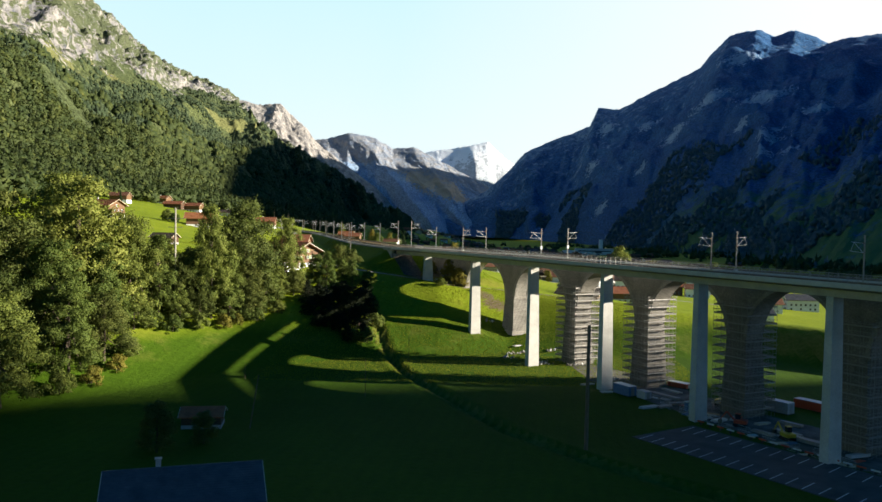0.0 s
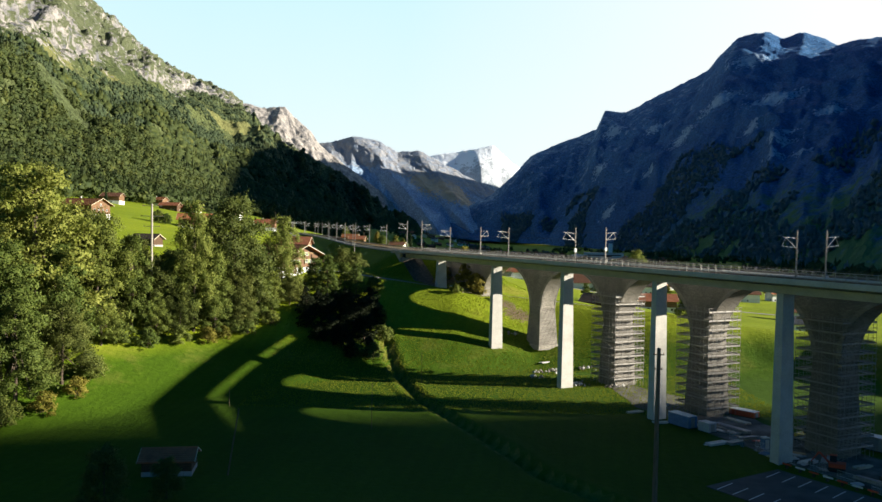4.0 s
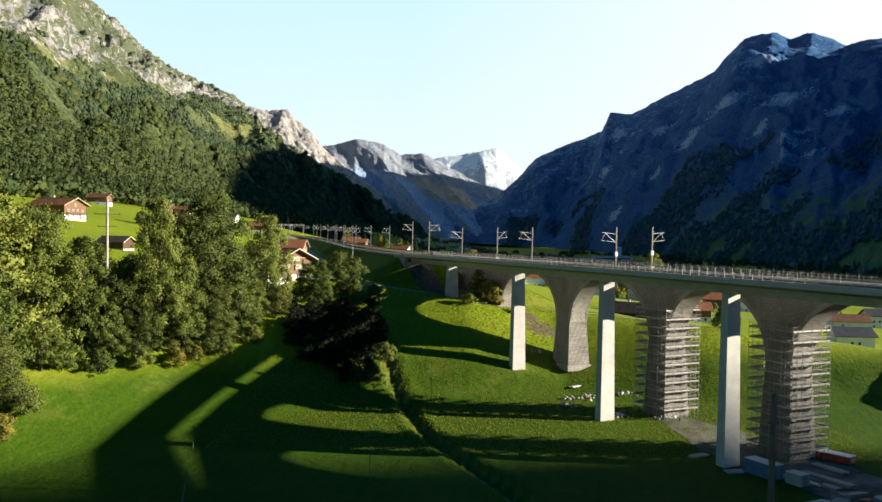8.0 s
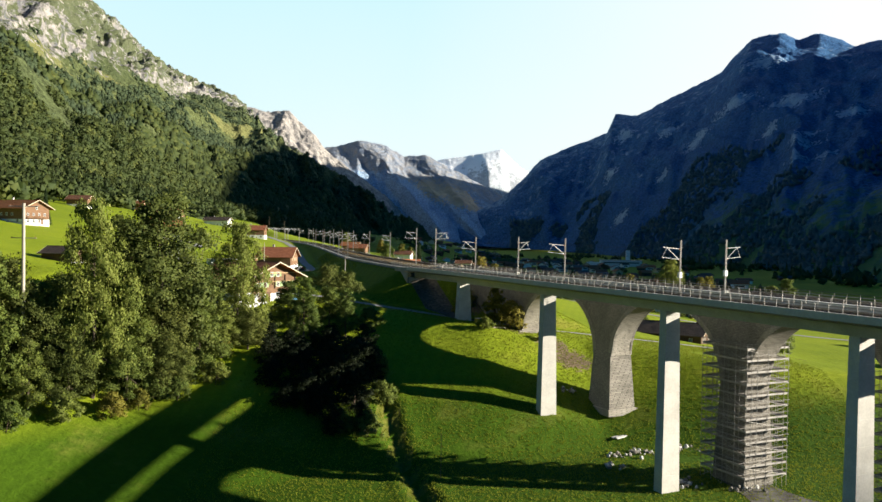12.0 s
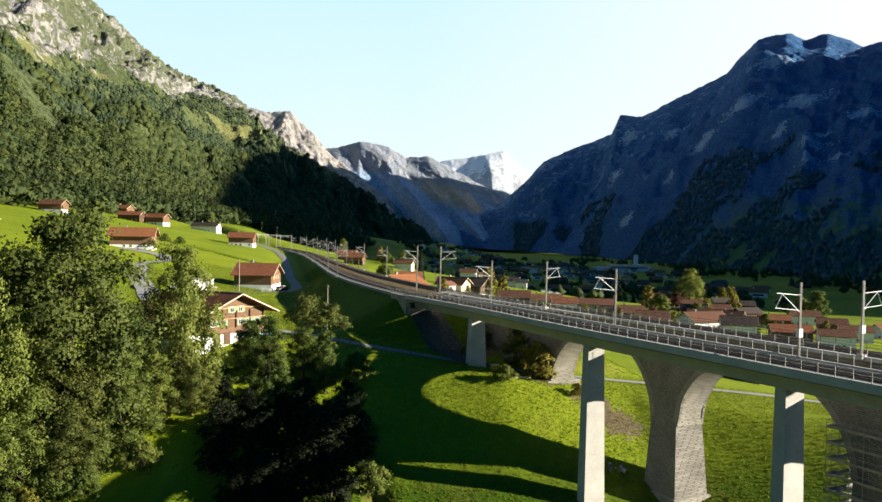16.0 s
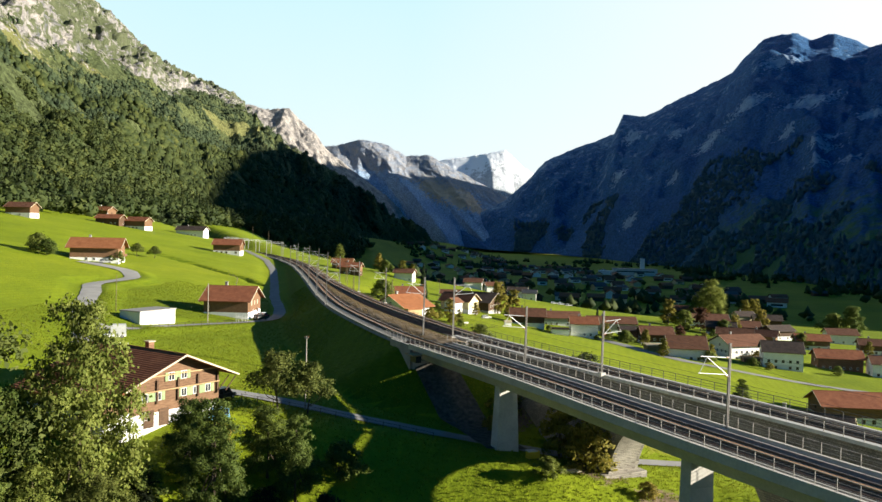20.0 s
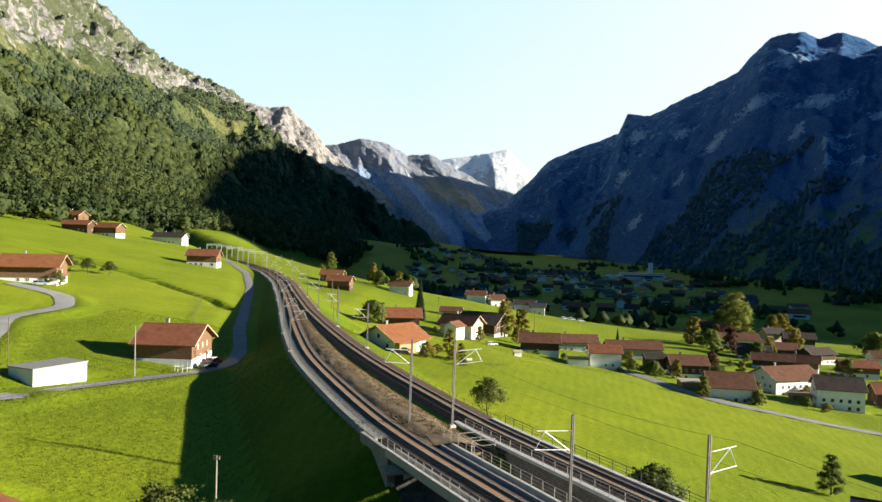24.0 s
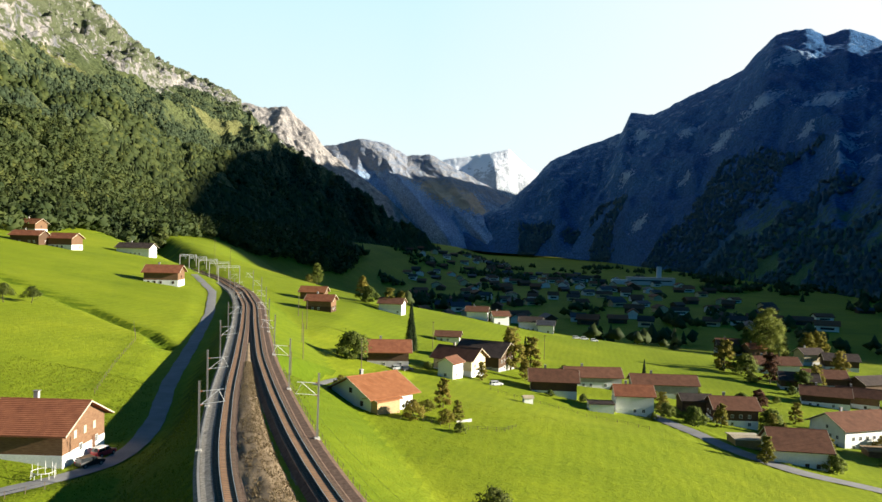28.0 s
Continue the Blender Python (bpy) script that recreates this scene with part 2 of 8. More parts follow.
def mountain_skin(name, forest, meadow, rock, pale, zone=0.16, grain=0.004, bump=0.8, alps=(), crags=(), scree=0.0, foot=None, snow=0.0, blend=0.06, ledges=0.0):
    """Woods and pasture below, rock above the cliff foot; "zone" holds the height over the cliff foot.

    alps, crags: open pastures and bare faces at their places, (x, y, z, radius).
    """
    m, n, l, b = material(name, 0.95, 0.0, 0.05)
    geo = n.new("ShaderNodeNewGeometry")
    pos = geo.outputs["Position"]
    uv = n.new("ShaderNodeUVMap")
    uv.uv_map = "zone"
    sz, sep = n.new("ShaderNodeSeparateXYZ"), n.new("ShaderNodeSeparateXYZ")
    l.new(uv.outputs[0], sz.inputs[0])
    l.new(pos, sep.inputs[0])
    f0 = noise_node(n, l, pos, grain, 6.0, 0.62)
    f1 = noise_node(n, l, pos, grain * 5, 6.0, 0.65)
    f2 = noise_node(n, l, pos, grain * 26, 5.0, 0.6)
    f3 = noise_node(n, l, pos, grain * 11, 4.0, 0.6)
    mp = n.new("ShaderNodeMapping")
    mp.inputs["Scale"].default_value = (1.0, 1.0, 0.45)
    mp.inputs["Rotation"].default_value = (0.0, 0.5, 0.0)
    l.new(pos, mp.inputs[0])
    strata = noise_node(n, l, mp.outputs[0], grain * 6, 6.0, 0.65)
    woods = mix_node(n, l, ramp_node(n, l, f2, [(0.38, (0, 0, 0)), (0.62, (1, 1, 1))]), tuple(0.5 * c for c in forest), tuple(1.15 * c for c in forest))
    woods = mix_node(n, l, 0.7, woods, ramp_node(n, l, f0, [(0.35, (0.7, 0.75, 0.8)), (0.65, (1.25, 1.2, 1.05))]), "MULTIPLY")
    alp = mix_node(n, l, ramp_node(n, l, f1, [(0.3, (0, 0, 0)), (0.7, (1, 1, 1))]), tuple(0.75 * c for c in meadow), meadow)

    def near(places, size):
        best = None
        for x, y, z, q in places:
            d = n.new("ShaderNodeVectorMath")
            d.operation = "DISTANCE"
            l.new(pos, d.inputs[0])
            d.inputs[1].default_value = (x, y, z)
            k = math_node(n, l, "MULTIPLY_ADD", d.outputs["Value"], -1.0 / q, 1.0)
            best = k if best is None else math_node(n, l, "MAXIMUM", best, k)
        rag = math_node(n, l, "ADD", math_node(n, l, "MULTIPLY_ADD", f3, 3.2 * size, -1.6 * size), math_node(n, l, "MULTIPLY_ADD", f2, 2.0 * size, -1.0 * size))
        return ramp_node(n, l, math_node(n, l, "ADD", best, rag), [(0.02, (0, 0, 0)), (0.16, (1, 1, 1))])

    green = woods
    if alps:
        green = mix_node(n, l, near(alps, 0.55), woods, alp)
    if foot:
        low = math_node(n, l, "MULTIPLY_ADD", sep.outputs[2], -1.0 / foot[0], 1.0)
        low = math_node(n, l, "ADD", low, math_node(n, l, "MULTIPLY_ADD", f1, 2.2, -1.1))
        # the pastures end where the valley narrows
        low = math_node(n, l, "MINIMUM", low, math_node(n, l, "MULTIPLY_ADD", sep.outputs[1], -1.0 / 500.0, 4.6))
        green = mix_node(n, l, ramp_node(n, l, low, [(0.3, (0, 0, 0)), (0.75, (1, 1, 1))]), green, foot[1])
    stone = mix_node(n, l, ramp_node(n, l, strata, [(0.36, (0, 0, 0)), (0.64, (1, 1, 1))]), rock, pale)
    stone = mix_node(n, l, 0.7, stone, ramp_node(n, l, f2, [(0.32, (0.5, 0.5, 0.52)), (0.68, (1.1, 1.1, 1.1))]), "MULTIPLY")
    if ledges:
        grown = math_node(n, l, "ADD", math_node(n, l, "MULTIPLY", f3, 0.6), math_node(n, l, "MULTIPLY", f0, 0.4))
        # above the lowest band of cliffs the farther rock is mostly overgrown
        over = math_node(n, l, "MINIMUM", math_node(n, l, "MAXIMUM", math_node(n, l, "MULTIPLY_ADD", sz.outputs[1], 1.2, -0.12), 0.0), 0.065)
        away = math_node(n, l, "MINIMUM", math_node(n, l, "MAXIMUM", math_node(n, l, "MULTIPLY_ADD", sep.outputs[1], 1.0 / 900.0, -1.2), 0.0), 1.0)
        grown = math_node(n, l, "SUBTRACT", grown, math_node(n, l, "MULTIPLY", over, away))
        stone = mix_node(n, l, ramp_node(n, l, grown, [(0.5 - 0.1 * ledges, (0.9, 0.9, 0.9)), (0.56 - 0.1 * ledges, (0, 0, 0))]), stone, tuple(0.8 * c for c in forest))
    k = math_node(n, l, "MULTIPLY_ADD", sz.outputs[1], 1.0 / zone, 0.5)
    k = math_node(n, l, "ADD", k, math_node(n, l, "MULTIPLY_ADD", f1, 1.9, -0.95))
    k = math_node(n, l, "ADD", k, math_node(n, l, "MULTIPLY_ADD", f2, 0.8, -0.4))
    col = mix_node(n, l, ramp_node(n, l, k, [(0.5 - blend, (0, 0, 0)), (0.5 + blend, (1, 1, 1))]), green, stone)
    if scree:
        face = math_node(n, l, "ADD", math_node(n, l, "MULTIPLY", strata, 0.75), math_node(n, l, "MULTIPLY", f0, 0.35))
        face = math_node(n, l, "ADD", face, math_node(n, l, "MULTIPLY", sz.outputs[1], 0.16))
        col = mix_node(n, l, ramp_node(n, l, face, [(0.64 - scree, (0, 0, 0)), (0.78 - scree, (0.75, 0.75, 0.75))]), col, stone)
    if crags:
        col = mix_node(n, l, near(crags, 1.3), col, mix_node(n, l, 0.35, stone, pale))
    if snow:
        ks = math_node(n, l, "ADD", math_node(n, l, "MULTIPLY", sz.outputs[1], 1.0), math_node(n, l, "MULTIPLY_ADD", f1, 1.6, -0.8))
        col = mix_node(n, l, ramp_node(n, l, ks, [(snow, (0, 0, 0)), (snow + 0.12, (1, 1, 1))]), col, (0.8, 0.84, 0.9))
    l.new(col, b.inputs["Base Color"])
    h = math_node(n, l, "ADD", f1, math_node(n, l, "MULTIPLY", f2, 0.35))
    bump_node(n, l, b, h, bump, 14.0)
    return m


def glassy(name, tint=(0.02, 0.025, 0.03)):
    m, n, l, b = material(name, 0.08, 0.0, 0.6)
    co = n.new("ShaderNodeTexCoord").outputs["Object"]
    l.new(ramp_node(n, l, noise_node(n, l, co, 1.3, 2.0), [(0.3, tint), (0.7, tuple(2.2 * c for c in tint))]), b.inputs["Base Color"])
    return m


def bright_sky(name):
    """The hazy evening sky low over the mountains: pale cyan above, paler towards the horizon."""
    m, n, l, b = material(name)
    pos = n.new("ShaderNodeNewGeometry").outputs["Position"]
    sep = n.new("ShaderNodeSeparateXYZ")
    l.new(pos, sep.inputs[0])
    up = math_node(n, l, "MULTIPLY_ADD", sep.outputs[2], 1.0 / 1500.0, 0.0)
    side = math_node(n, l, "MULTIPLY_ADD", sep.outputs[0], 1.0 / 5200.0, 0.5)
    drift = noise_node(n, l, pos, 0.0006, 3.0)
    f = math_node(n, l, "ADD", up, math_node(n, l, "MULTIPLY", math_node(n, l, "SUBTRACT", drift, 0.5), 0.25))
    col = ramp_node(n, l, f, [(0.15, (0.88, 0.97, 0.98)), (0.55, (0.75, 0.95, 0.99)), (1.0, (0.62, 0.90, 0.98))])
    col = mix_node(n, l, ramp_node(n, l, side, [(0.45, (0, 0, 0)), (0.95, (1, 1, 1))]), col, (1.0, 1.0, 1.0))
    e = n.new("ShaderNodeEmission")
    l.new(col, e.inputs[0])
    e.inputs[1].default_value = 0.395
    l.new(e.outputs[0], n["Material Output"].inputs["Surface"])
    return m


SKY_FAR = bright_sky("far_sky")
GRASS = grassy("meadow_grass")
CONCRETE = plain("concrete", (0.50, 0.48, 0.44), (0.63, 0.61, 0.56), 0.35, 0.85, bump=0.15, world_space=True)
CONCRETE_DARK = plain("weathered_concrete", (0.24, 0.24, 0.23), (0.35, 0.34, 0.32), 0.4, 0.9, bump=0.2, world_space=True)
COPING = plain("pale_coping", (0.45, 0.44, 0.42), (0.58, 0.57, 0.54), 0.8, 0.85, world_space=True)
MASONRY = masonry("rubble_masonry", (0.25, 0.235, 0.21), (0.37, 0.345, 0.305), (0.16, 0.15, 0.135), 0.55, 0.27)
VOUSSOIR = masonry("dressed_stone", (0.36, 0.34, 0.30), (0.46, 0.43, 0.38), (0.25, 0.23, 0.2), 0.5, 0.27)
BALLAST = plain("ballast", (0.105, 0.062, 0.042), (0.21, 0.138, 0.098), 1.6, 0.95, bump=0.8, fine=9.0, world_space=True)
RUSTY_BALLAST = plain("rust_stained_ballast", (0.30, 0.155, 0.075), (0.43, 0.245, 0.125), 0.8, 0.95, bump=0.8, fine=9.0, world_space=True)
STAINED_BALLAST = plain("oil_dark_ballast", (0.06, 0.042, 0.03), (0.115, 0.08, 0.055), 1.2, 0.95, bump=0.8, fine=9.0, world_space=True)
RUBBLE = plain("dark_rubble", (0.035, 0.034, 0.03), (0.13, 0.12, 0.1), 1.4, 0.95, bump=1.0, fine=4.0, world_space=True)
EARTH = plain("bare_earth", (0.15, 0.105, 0.062), (0.33, 0.245, 0.15), 0.35, 0.95, bump=0.7, fine=5.0, world_space=True)
ASPHALT = plain("asphalt", (0.25, 0.245, 0.24), (0.33, 0.325, 0.32), 0.3, 0.9, bump=0.2, fine=7.0, world_space=True)
LOT_ASPHALT = plain("car_park_asphalt", (0.065, 0.064, 0.064), (0.115, 0.112, 0.11), 0.25, 0.92, bump=0.3, fine=6.0, world_space=True)
LANE = plain("pale_lane", (0.28, 0.275, 0.265), (0.37, 0.36, 0.34), 0.25, 0.9, bump=0.2, fine=6.0, world_space=True)
PAINT_WHITE = plain("road_paint", (0.62, 0.62, 0.58), (0.75, 0.75, 0.72), 2.0, 0.7, bump=0.0)
CESS = plain("gravel_walkway", (0.17, 0.155, 0.13), (0.40, 0.37, 0.32), 2.2, 0.95, bump=0.6, fine=8.0, world_space=True)
RAIL = plain("rail_steel", (0.11, 0.075, 0.055), (0.17, 0.12, 0.09), 1.0, 0.55, 0.3, bump=0.1, world_space=True)
RAIL_HEAD = plain("polished_rail_head", (0.42, 0.41, 0.4), (0.55, 0.54, 0.52), 1.0, 0.28, 0.9, bump=0.0, world_space=True)
SLEEPER = plain("sleeper", (0.15, 0.095, 0.065), (0.25, 0.17, 0.12), 1.5, 0.9, bump=0.3)
GALV = plain("galvanised_steel", (0.30, 0.28, 0.26), (0.43, 0.41, 0.39), 2.5, 0.6, 0.4, bump=0.05)
GALV_PALE = plain("painted_steel", (0.55, 0.56, 0.56), (0.7, 0.71, 0.7), 2.5, 0.5, 0.2, bump=0.05)
DARK_STEEL = plain("dark_steel", (0.05, 0.05, 0.05), (0.1, 0.1, 0.1), 2.5, 0.5, 0.5, bump=0.05)
INSULATOR = plain("insulator", (0.25, 0.10, 0.05), (0.35, 0.16, 0.08), 4.0, 0.3, bump=0.0)
WOODPOLE = streaked("pole_wood", (0.09, 0.065, 0.045), (0.2, 0.155, 0.11), (6.0, 6.0, 0.6))
POLE_PALE = streaked("grey_pole", (0.3, 0.27, 0.22), (0.45, 0.41, 0.35), (6.0, 6.0, 0.6))
FENCEWOOD = streaked("fence_wood", (0.12, 0.09, 0.06), (0.26, 0.2, 0.14), (6.0, 6.0, 0.8))
PLASTER = plain("white_plaster", (0.80, 0.80, 0.79), (0.9, 0.9, 0.89), 0.5, 0.85, bump=0.12)
CREAM = plain("cream_plaster", (0.60, 0.49, 0.30), (0.72, 0.62, 0.42), 0.5, 0.85, bump=0.12)
GREYWALL = plain("grey_plaster", (0.34, 0.33, 0.32), (0.45, 0.44, 0.42), 0.5, 0.85, bump=0.12)
TIMBER = streaked("sunburnt_timber", (0.12, 0.062, 0.032), (0.26, 0.15, 0.085), (1.0, 1.0, 9.0))
TIMBER_DARK = streaked("dark_timber", (0.055, 0.032, 0.02), (0.14, 0.08, 0.045), (1.0, 1.0, 9.0))
TIMBER_PALE = streaked("pale_timber", (0.34, 0.22, 0.11), (0.5, 0.35, 0.19), (1.0, 1.0, 9.0))
TILE_RED = plain("red_clay_tiles", (0.24, 0.082, 0.04), (0.36, 0.135, 0.065), 0.6, 0.9, bump=0.5, fine=5.0)
TILE_BROWN = plain("brown_tiles", (0.14, 0.06, 0.034), (0.22, 0.098, 0.056), 0.6, 0.9, bump=0.5, fine=5.0)
TILE_DARK = plain("dark_tiles", (0.055, 0.04, 0.035), (0.105, 0.075, 0.06), 0.6, 0.8, bump=0.5, fine=5.0)
TILE_ORANGE = plain("orange_tiles", (0.25, 0.092, 0.034), (0.34, 0.138, 0.058), 0.6, 0.9, bump=0.5, fine=5.0)
SLATE = plain("slate_blue_roof", (0.05, 0.055, 0.07), (0.09, 0.095, 0.11), 0.6, 0.7, bump=0.4, fine=5.0)
FASCIA = plain("pale_fascia", (0.5, 0.42, 0.3), (0.62, 0.54, 0.4), 1.5, 0.7)
SHUTTER = plain("green_shutter", (0.22, 0.33, 0.15), (0.32, 0.43, 0.2), 3.0, 0.6)
FRAME_W = plain("white_window_frame", (0.62, 0.61, 0.57), (0.76, 0.75, 0.72), 3.0, 0.6, bump=0.0)
FRAME_B = plain("brown_window_frame", (0.10, 0.05, 0.03), (0.16, 0.085, 0.05), 3.0, 0.6, bump=0.0)
GLASS = glassy("window_glass")
BARK = streaked("bark", (0.05, 0.036, 0.025), (0.12, 0.09, 0.062), (4.0, 4.0, 0.7))
LEAF = leafy("broad_leaves", [(0.058, 0.09, 0.016), (0.12, 0.158, 0.028), (0.195, 0.228, 0.045)])
LEAF_LIGHT = leafy("light_leaves", [(0.125, 0.16, 0.025), (0.21, 0.24, 0.045), (0.30, 0.31, 0.07)])
LEAF_DARK = leafy("dense_leaves", [(0.05, 0.072, 0.015), (0.10, 0.125, 0.026), (0.165, 0.185, 0.042)])
LEAF_YELLOW = leafy("autumn_leaves", [(0.12, 0.125, 0.018), (0.21, 0.19, 0.03), (0.30, 0.245, 0.045)])
LEAF_RUST = leafy("copper_leaves", [(0.03, 0.02, 0.012), (0.075, 0.035, 0.018), (0.12, 0.06, 0.025)])
# the thicket's deep shade is put into these near-black leaf tones
LEAF_SHADE = leafy("shade_black_leaves", [(0.008, 0.013, 0.005), (0.013, 0.021, 0.007), (0.022, 0.032, 0.011)])
GRASS_TUFT = leafy("grass_tufts", [(0.15, 0.20, 0.012), (0.2, 0.24, 0.018), (0.26, 0.27, 0.035)], 0.85, 0.05)
DRY_GRASS = leafy("dry_weeds", [(0.13, 0.09, 0.05), (0.22, 0.16, 0.09), (0.3, 0.24, 0.14)], 0.9, 0.2)
NEEDLE = leafy("needles", [(0.012, 0.026, 0.010), (0.024, 0.046, 0.014), (0.045, 0.068, 0.02)])
WOODS = leafy("forest_foliage", [(0.02, 0.04, 0.016), (0.038, 0.062, 0.02), (0.065, 0.09, 0.024), (0.14, 0.155, 0.03)], patch=0.05, mixed=0.22)
WOODS_HIGH = leafy("mountain_foliage", [(0.048, 0.075, 0.04), (0.08, 0.112, 0.054), (0.125, 0.155, 0.07)], patch=0.035, mixed=0.25)
# distance haze is put into this foliage as a blue tint
WOODS_HAZY = leafy("haze_blue_foliage", [(0.07, 0.115, 0.15), (0.10, 0.155, 0.19), (0.13, 0.185, 0.2)], patch=0.008, mixed=0.35)
# bare rock faces on the shaded mountain: x, y, z, radius
CRAGS = [(1025, 2547, 482, 70), (992, 2587, 473, 42), (837, 2047, 303, 34), (782, 1953, 263, 30), (889, 2108, 326, 22), (822, 1894, 254, 22), (545, 2727, 122, 32), (875, 2345, 364, 28),
         (811, 3165, 481, 40), (929, 2807, 520, 62), (710, 3440, 489, 45), (1162, 3135, 729, 62), (814, 2808, 395, 55), (1043, 2221, 397, 38), (602, 3185, 304, 40), (693, 2759, 267, 26)]
# open pastures on the sunlit mountain: x, y, z, radius
ALPS = [(-655, 1373, 336, 42), (-640, 1310, 322, 30), (-707, 1672, 360, 44), (-661, 2323, 356, 75), (-599, 2424, 345, 75), (-630, 2370, 350, 60), (-483, 2145, 273, 40), (-385, 1580, 150, 30)]
SKIN_LEFT = mountain_skin("mountain_skin", (0.105, 0.128, 0.055), (0.19, 0.195, 0.075), (0.17, 0.175, 0.19), (0.47, 0.43, 0.395), 0.22, 0.0055, 1.3, ALPS, blend=0.04, ledges=0.45)
SKIN_WALL = mountain_skin("limestone_wall_skin", (0.07, 0.075, 0.05), (0.12, 0.12, 0.05), (0.22, 0.21, 0.21), (0.46, 0.42, 0.38), 0.2, 0.007, 0.8)
# blue haze and shade are put into these colours; alps are sunlit slopes
SKIN_FAR = mountain_skin("hazed_alp_skin", (0.30, 0.42, 0.62), (0.50, 0.40, 0.30), (0.22, 0.27, 0.36), (0.33, 0.32, 0.32), 0.25, 0.007, 0.9,
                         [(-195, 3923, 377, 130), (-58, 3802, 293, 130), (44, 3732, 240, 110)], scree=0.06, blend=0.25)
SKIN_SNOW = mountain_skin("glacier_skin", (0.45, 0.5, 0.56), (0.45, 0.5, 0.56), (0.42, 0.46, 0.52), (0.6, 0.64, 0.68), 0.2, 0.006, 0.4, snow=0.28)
# blue haze over the shaded side is put into woods and rock colours
SKIN_RIGHT = mountain_skin("haze_blue_mountain_skin", (0.047, 0.135, 0.31), (0.12, 0.165, 0.165), (0.12, 0.215, 0.37), (0.36, 0.46, 0.58), 0.3, 0.006, 0.8,
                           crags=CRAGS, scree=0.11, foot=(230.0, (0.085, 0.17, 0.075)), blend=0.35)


# ---- small helpers ----
def part(name, bm, mat, parent=None, label="", smooth=False):
    me = bpy.data.meshes.new(name)
    bm.to_mesh(me)
    bm.free()
    if smooth:
        me.shade_smooth()
    me.materials.append(mat)
    ob = new(name, me)
    ob.parent = parent
    if label:
        tagged(ob, label)
    return ob


def shared(name, me, parent=None, m=None):
    ob = new(name, me)
    ob.parent = parent
    if m is not None:
        ob.matrix_basis = m
    return ob


def mesh_of(name, bm, mat):
    me = bpy.data.meshes.new(name)
    bm.to_mesh(me)
    bm.free()
    me.materials.append(mat)
    return me


def thing(name, m, label, category, group="", kind=""):
    ob = new(name)
    ob.matrix_basis = m
    ob.empty_display_size = 0.5
    return tagged(ob, label, category, group, kind)


def box(bm, x0, y0, z0, x1, y1, z1, m=None):
    vs = [bm.verts.new((x, y, z)) for x in (x0, x1) for y in (y0, y1) for z in (z0, z1)]
    if m is not None:
        for v in vs:
            v.co = m @ v.co
    for a, b, c, d in ((0, 1, 3, 2), (4, 6, 7, 5), (0, 4, 5, 1), (2, 3, 7, 6), (0, 2, 6, 4), (1, 5, 7, 3)):
        bm.faces.new((vs[a], vs[b], vs[c], vs[d]))
    return vs


def cube(*a, m=None):
    bm = bmesh.new()
    box(bm, *a, m=m)
    return bm


def tube(bm, a, b, r0, r1=None, n=8):
    """A tapered rod from a to b."""
    a, b, r1 = Vector(a), Vector(b), r0 if r1 is None else r1
    turn = (b - a).to_track_quat("Z", "Y").to_matrix()
    rings = []
    for p, r in ((a, r0), (b, r1)):
        rings.append([bm.verts.new(p + turn @ Vector((r * math.cos(k * 2 * math.pi / n), r * math.sin(k * 2 * math.pi / n), 0))) for k in range(n)])
    for k in range(n):
        bm.faces.new((rings[0][k], rings[0][(k + 1) % n], rings[1][(k + 1) % n], rings[1][k]))
    bm.faces.new(rings[0][::-1])
    bm.faces.new(rings[1])
    return bm


def grid_mesh(name, P, mat, parent=None, smooth=True):
    """A sheet from an array of points, rows by columns."""
    r, c = P.shape[:2]
    i = np.arange(r * c).reshape(r, c)
    f = np.stack([i[:-1, :-1], i[:-1, 1:], i[1:, 1:], i[1:, :-1]], -1).reshape(-1, 4)
    me = bpy.data.meshes.new(name)
    me.from_pydata(P.reshape(-1, 3).tolist(), [], f.tolist())
    if smooth:
        me.shade_smooth()
    me.materials.append(mat)
    ob = new(name, me)
    ob.parent = parent
    return ob


LATTICE = np.random.default_rng(7).random((256, 256))


def vnoise(x, y, seed=0):
    x, y = np.asarray(x, float) + 17.3 * seed, np.asarray(y, float) + 31.7 * seed
    i, j = np.floor(x).astype(int), np.floor(y).astype(int)
    u, v = x - i, y - j
    u, v = u * u * (3 - 2 * u), v * v * (3 - 2 * v)
    g = lambda a, b: LATTICE[a & 255, b & 255]
    return (g(i, j) * (1 - u) + g(i + 1, j) * u) * (1 - v) + (g(i, j + 1) * (1 - u) + g(i + 1, j + 1) * u) * v


def fbm(x, y, octaves=5, seed=0, ridged=False):
    t, a, s = 0.0, 0.5, 1.0
    for k in range(octaves):
        q = vnoise(np.asarray(x) * s, np.asarray(y) * s, seed + k)
        t = t + a * (1 - np.abs(2 * q - 1) if ridged else q)
        a, s = a * 0.5, s * 2.03
    return t


# ---- the lie of the land ----
def lerp(x, xs, ys):
    return np.interp(x, xs, ys)


def curve_x(knots):
    ys = np.array([k[0] for k in knots], float)
    xs = np.array([k[1] for k in knots], float)
    yy = np.arange(ys[0], ys[-1], 2.0)
    xx = np.interp(yy, ys, xs)
    k = np.ones(13) / 13
    xx = np.convolve(np.pad(xx, 6, mode="reflect", reflect_type="odd"), k, "valid")
    return lambda y: np.interp(y, yy, xx)


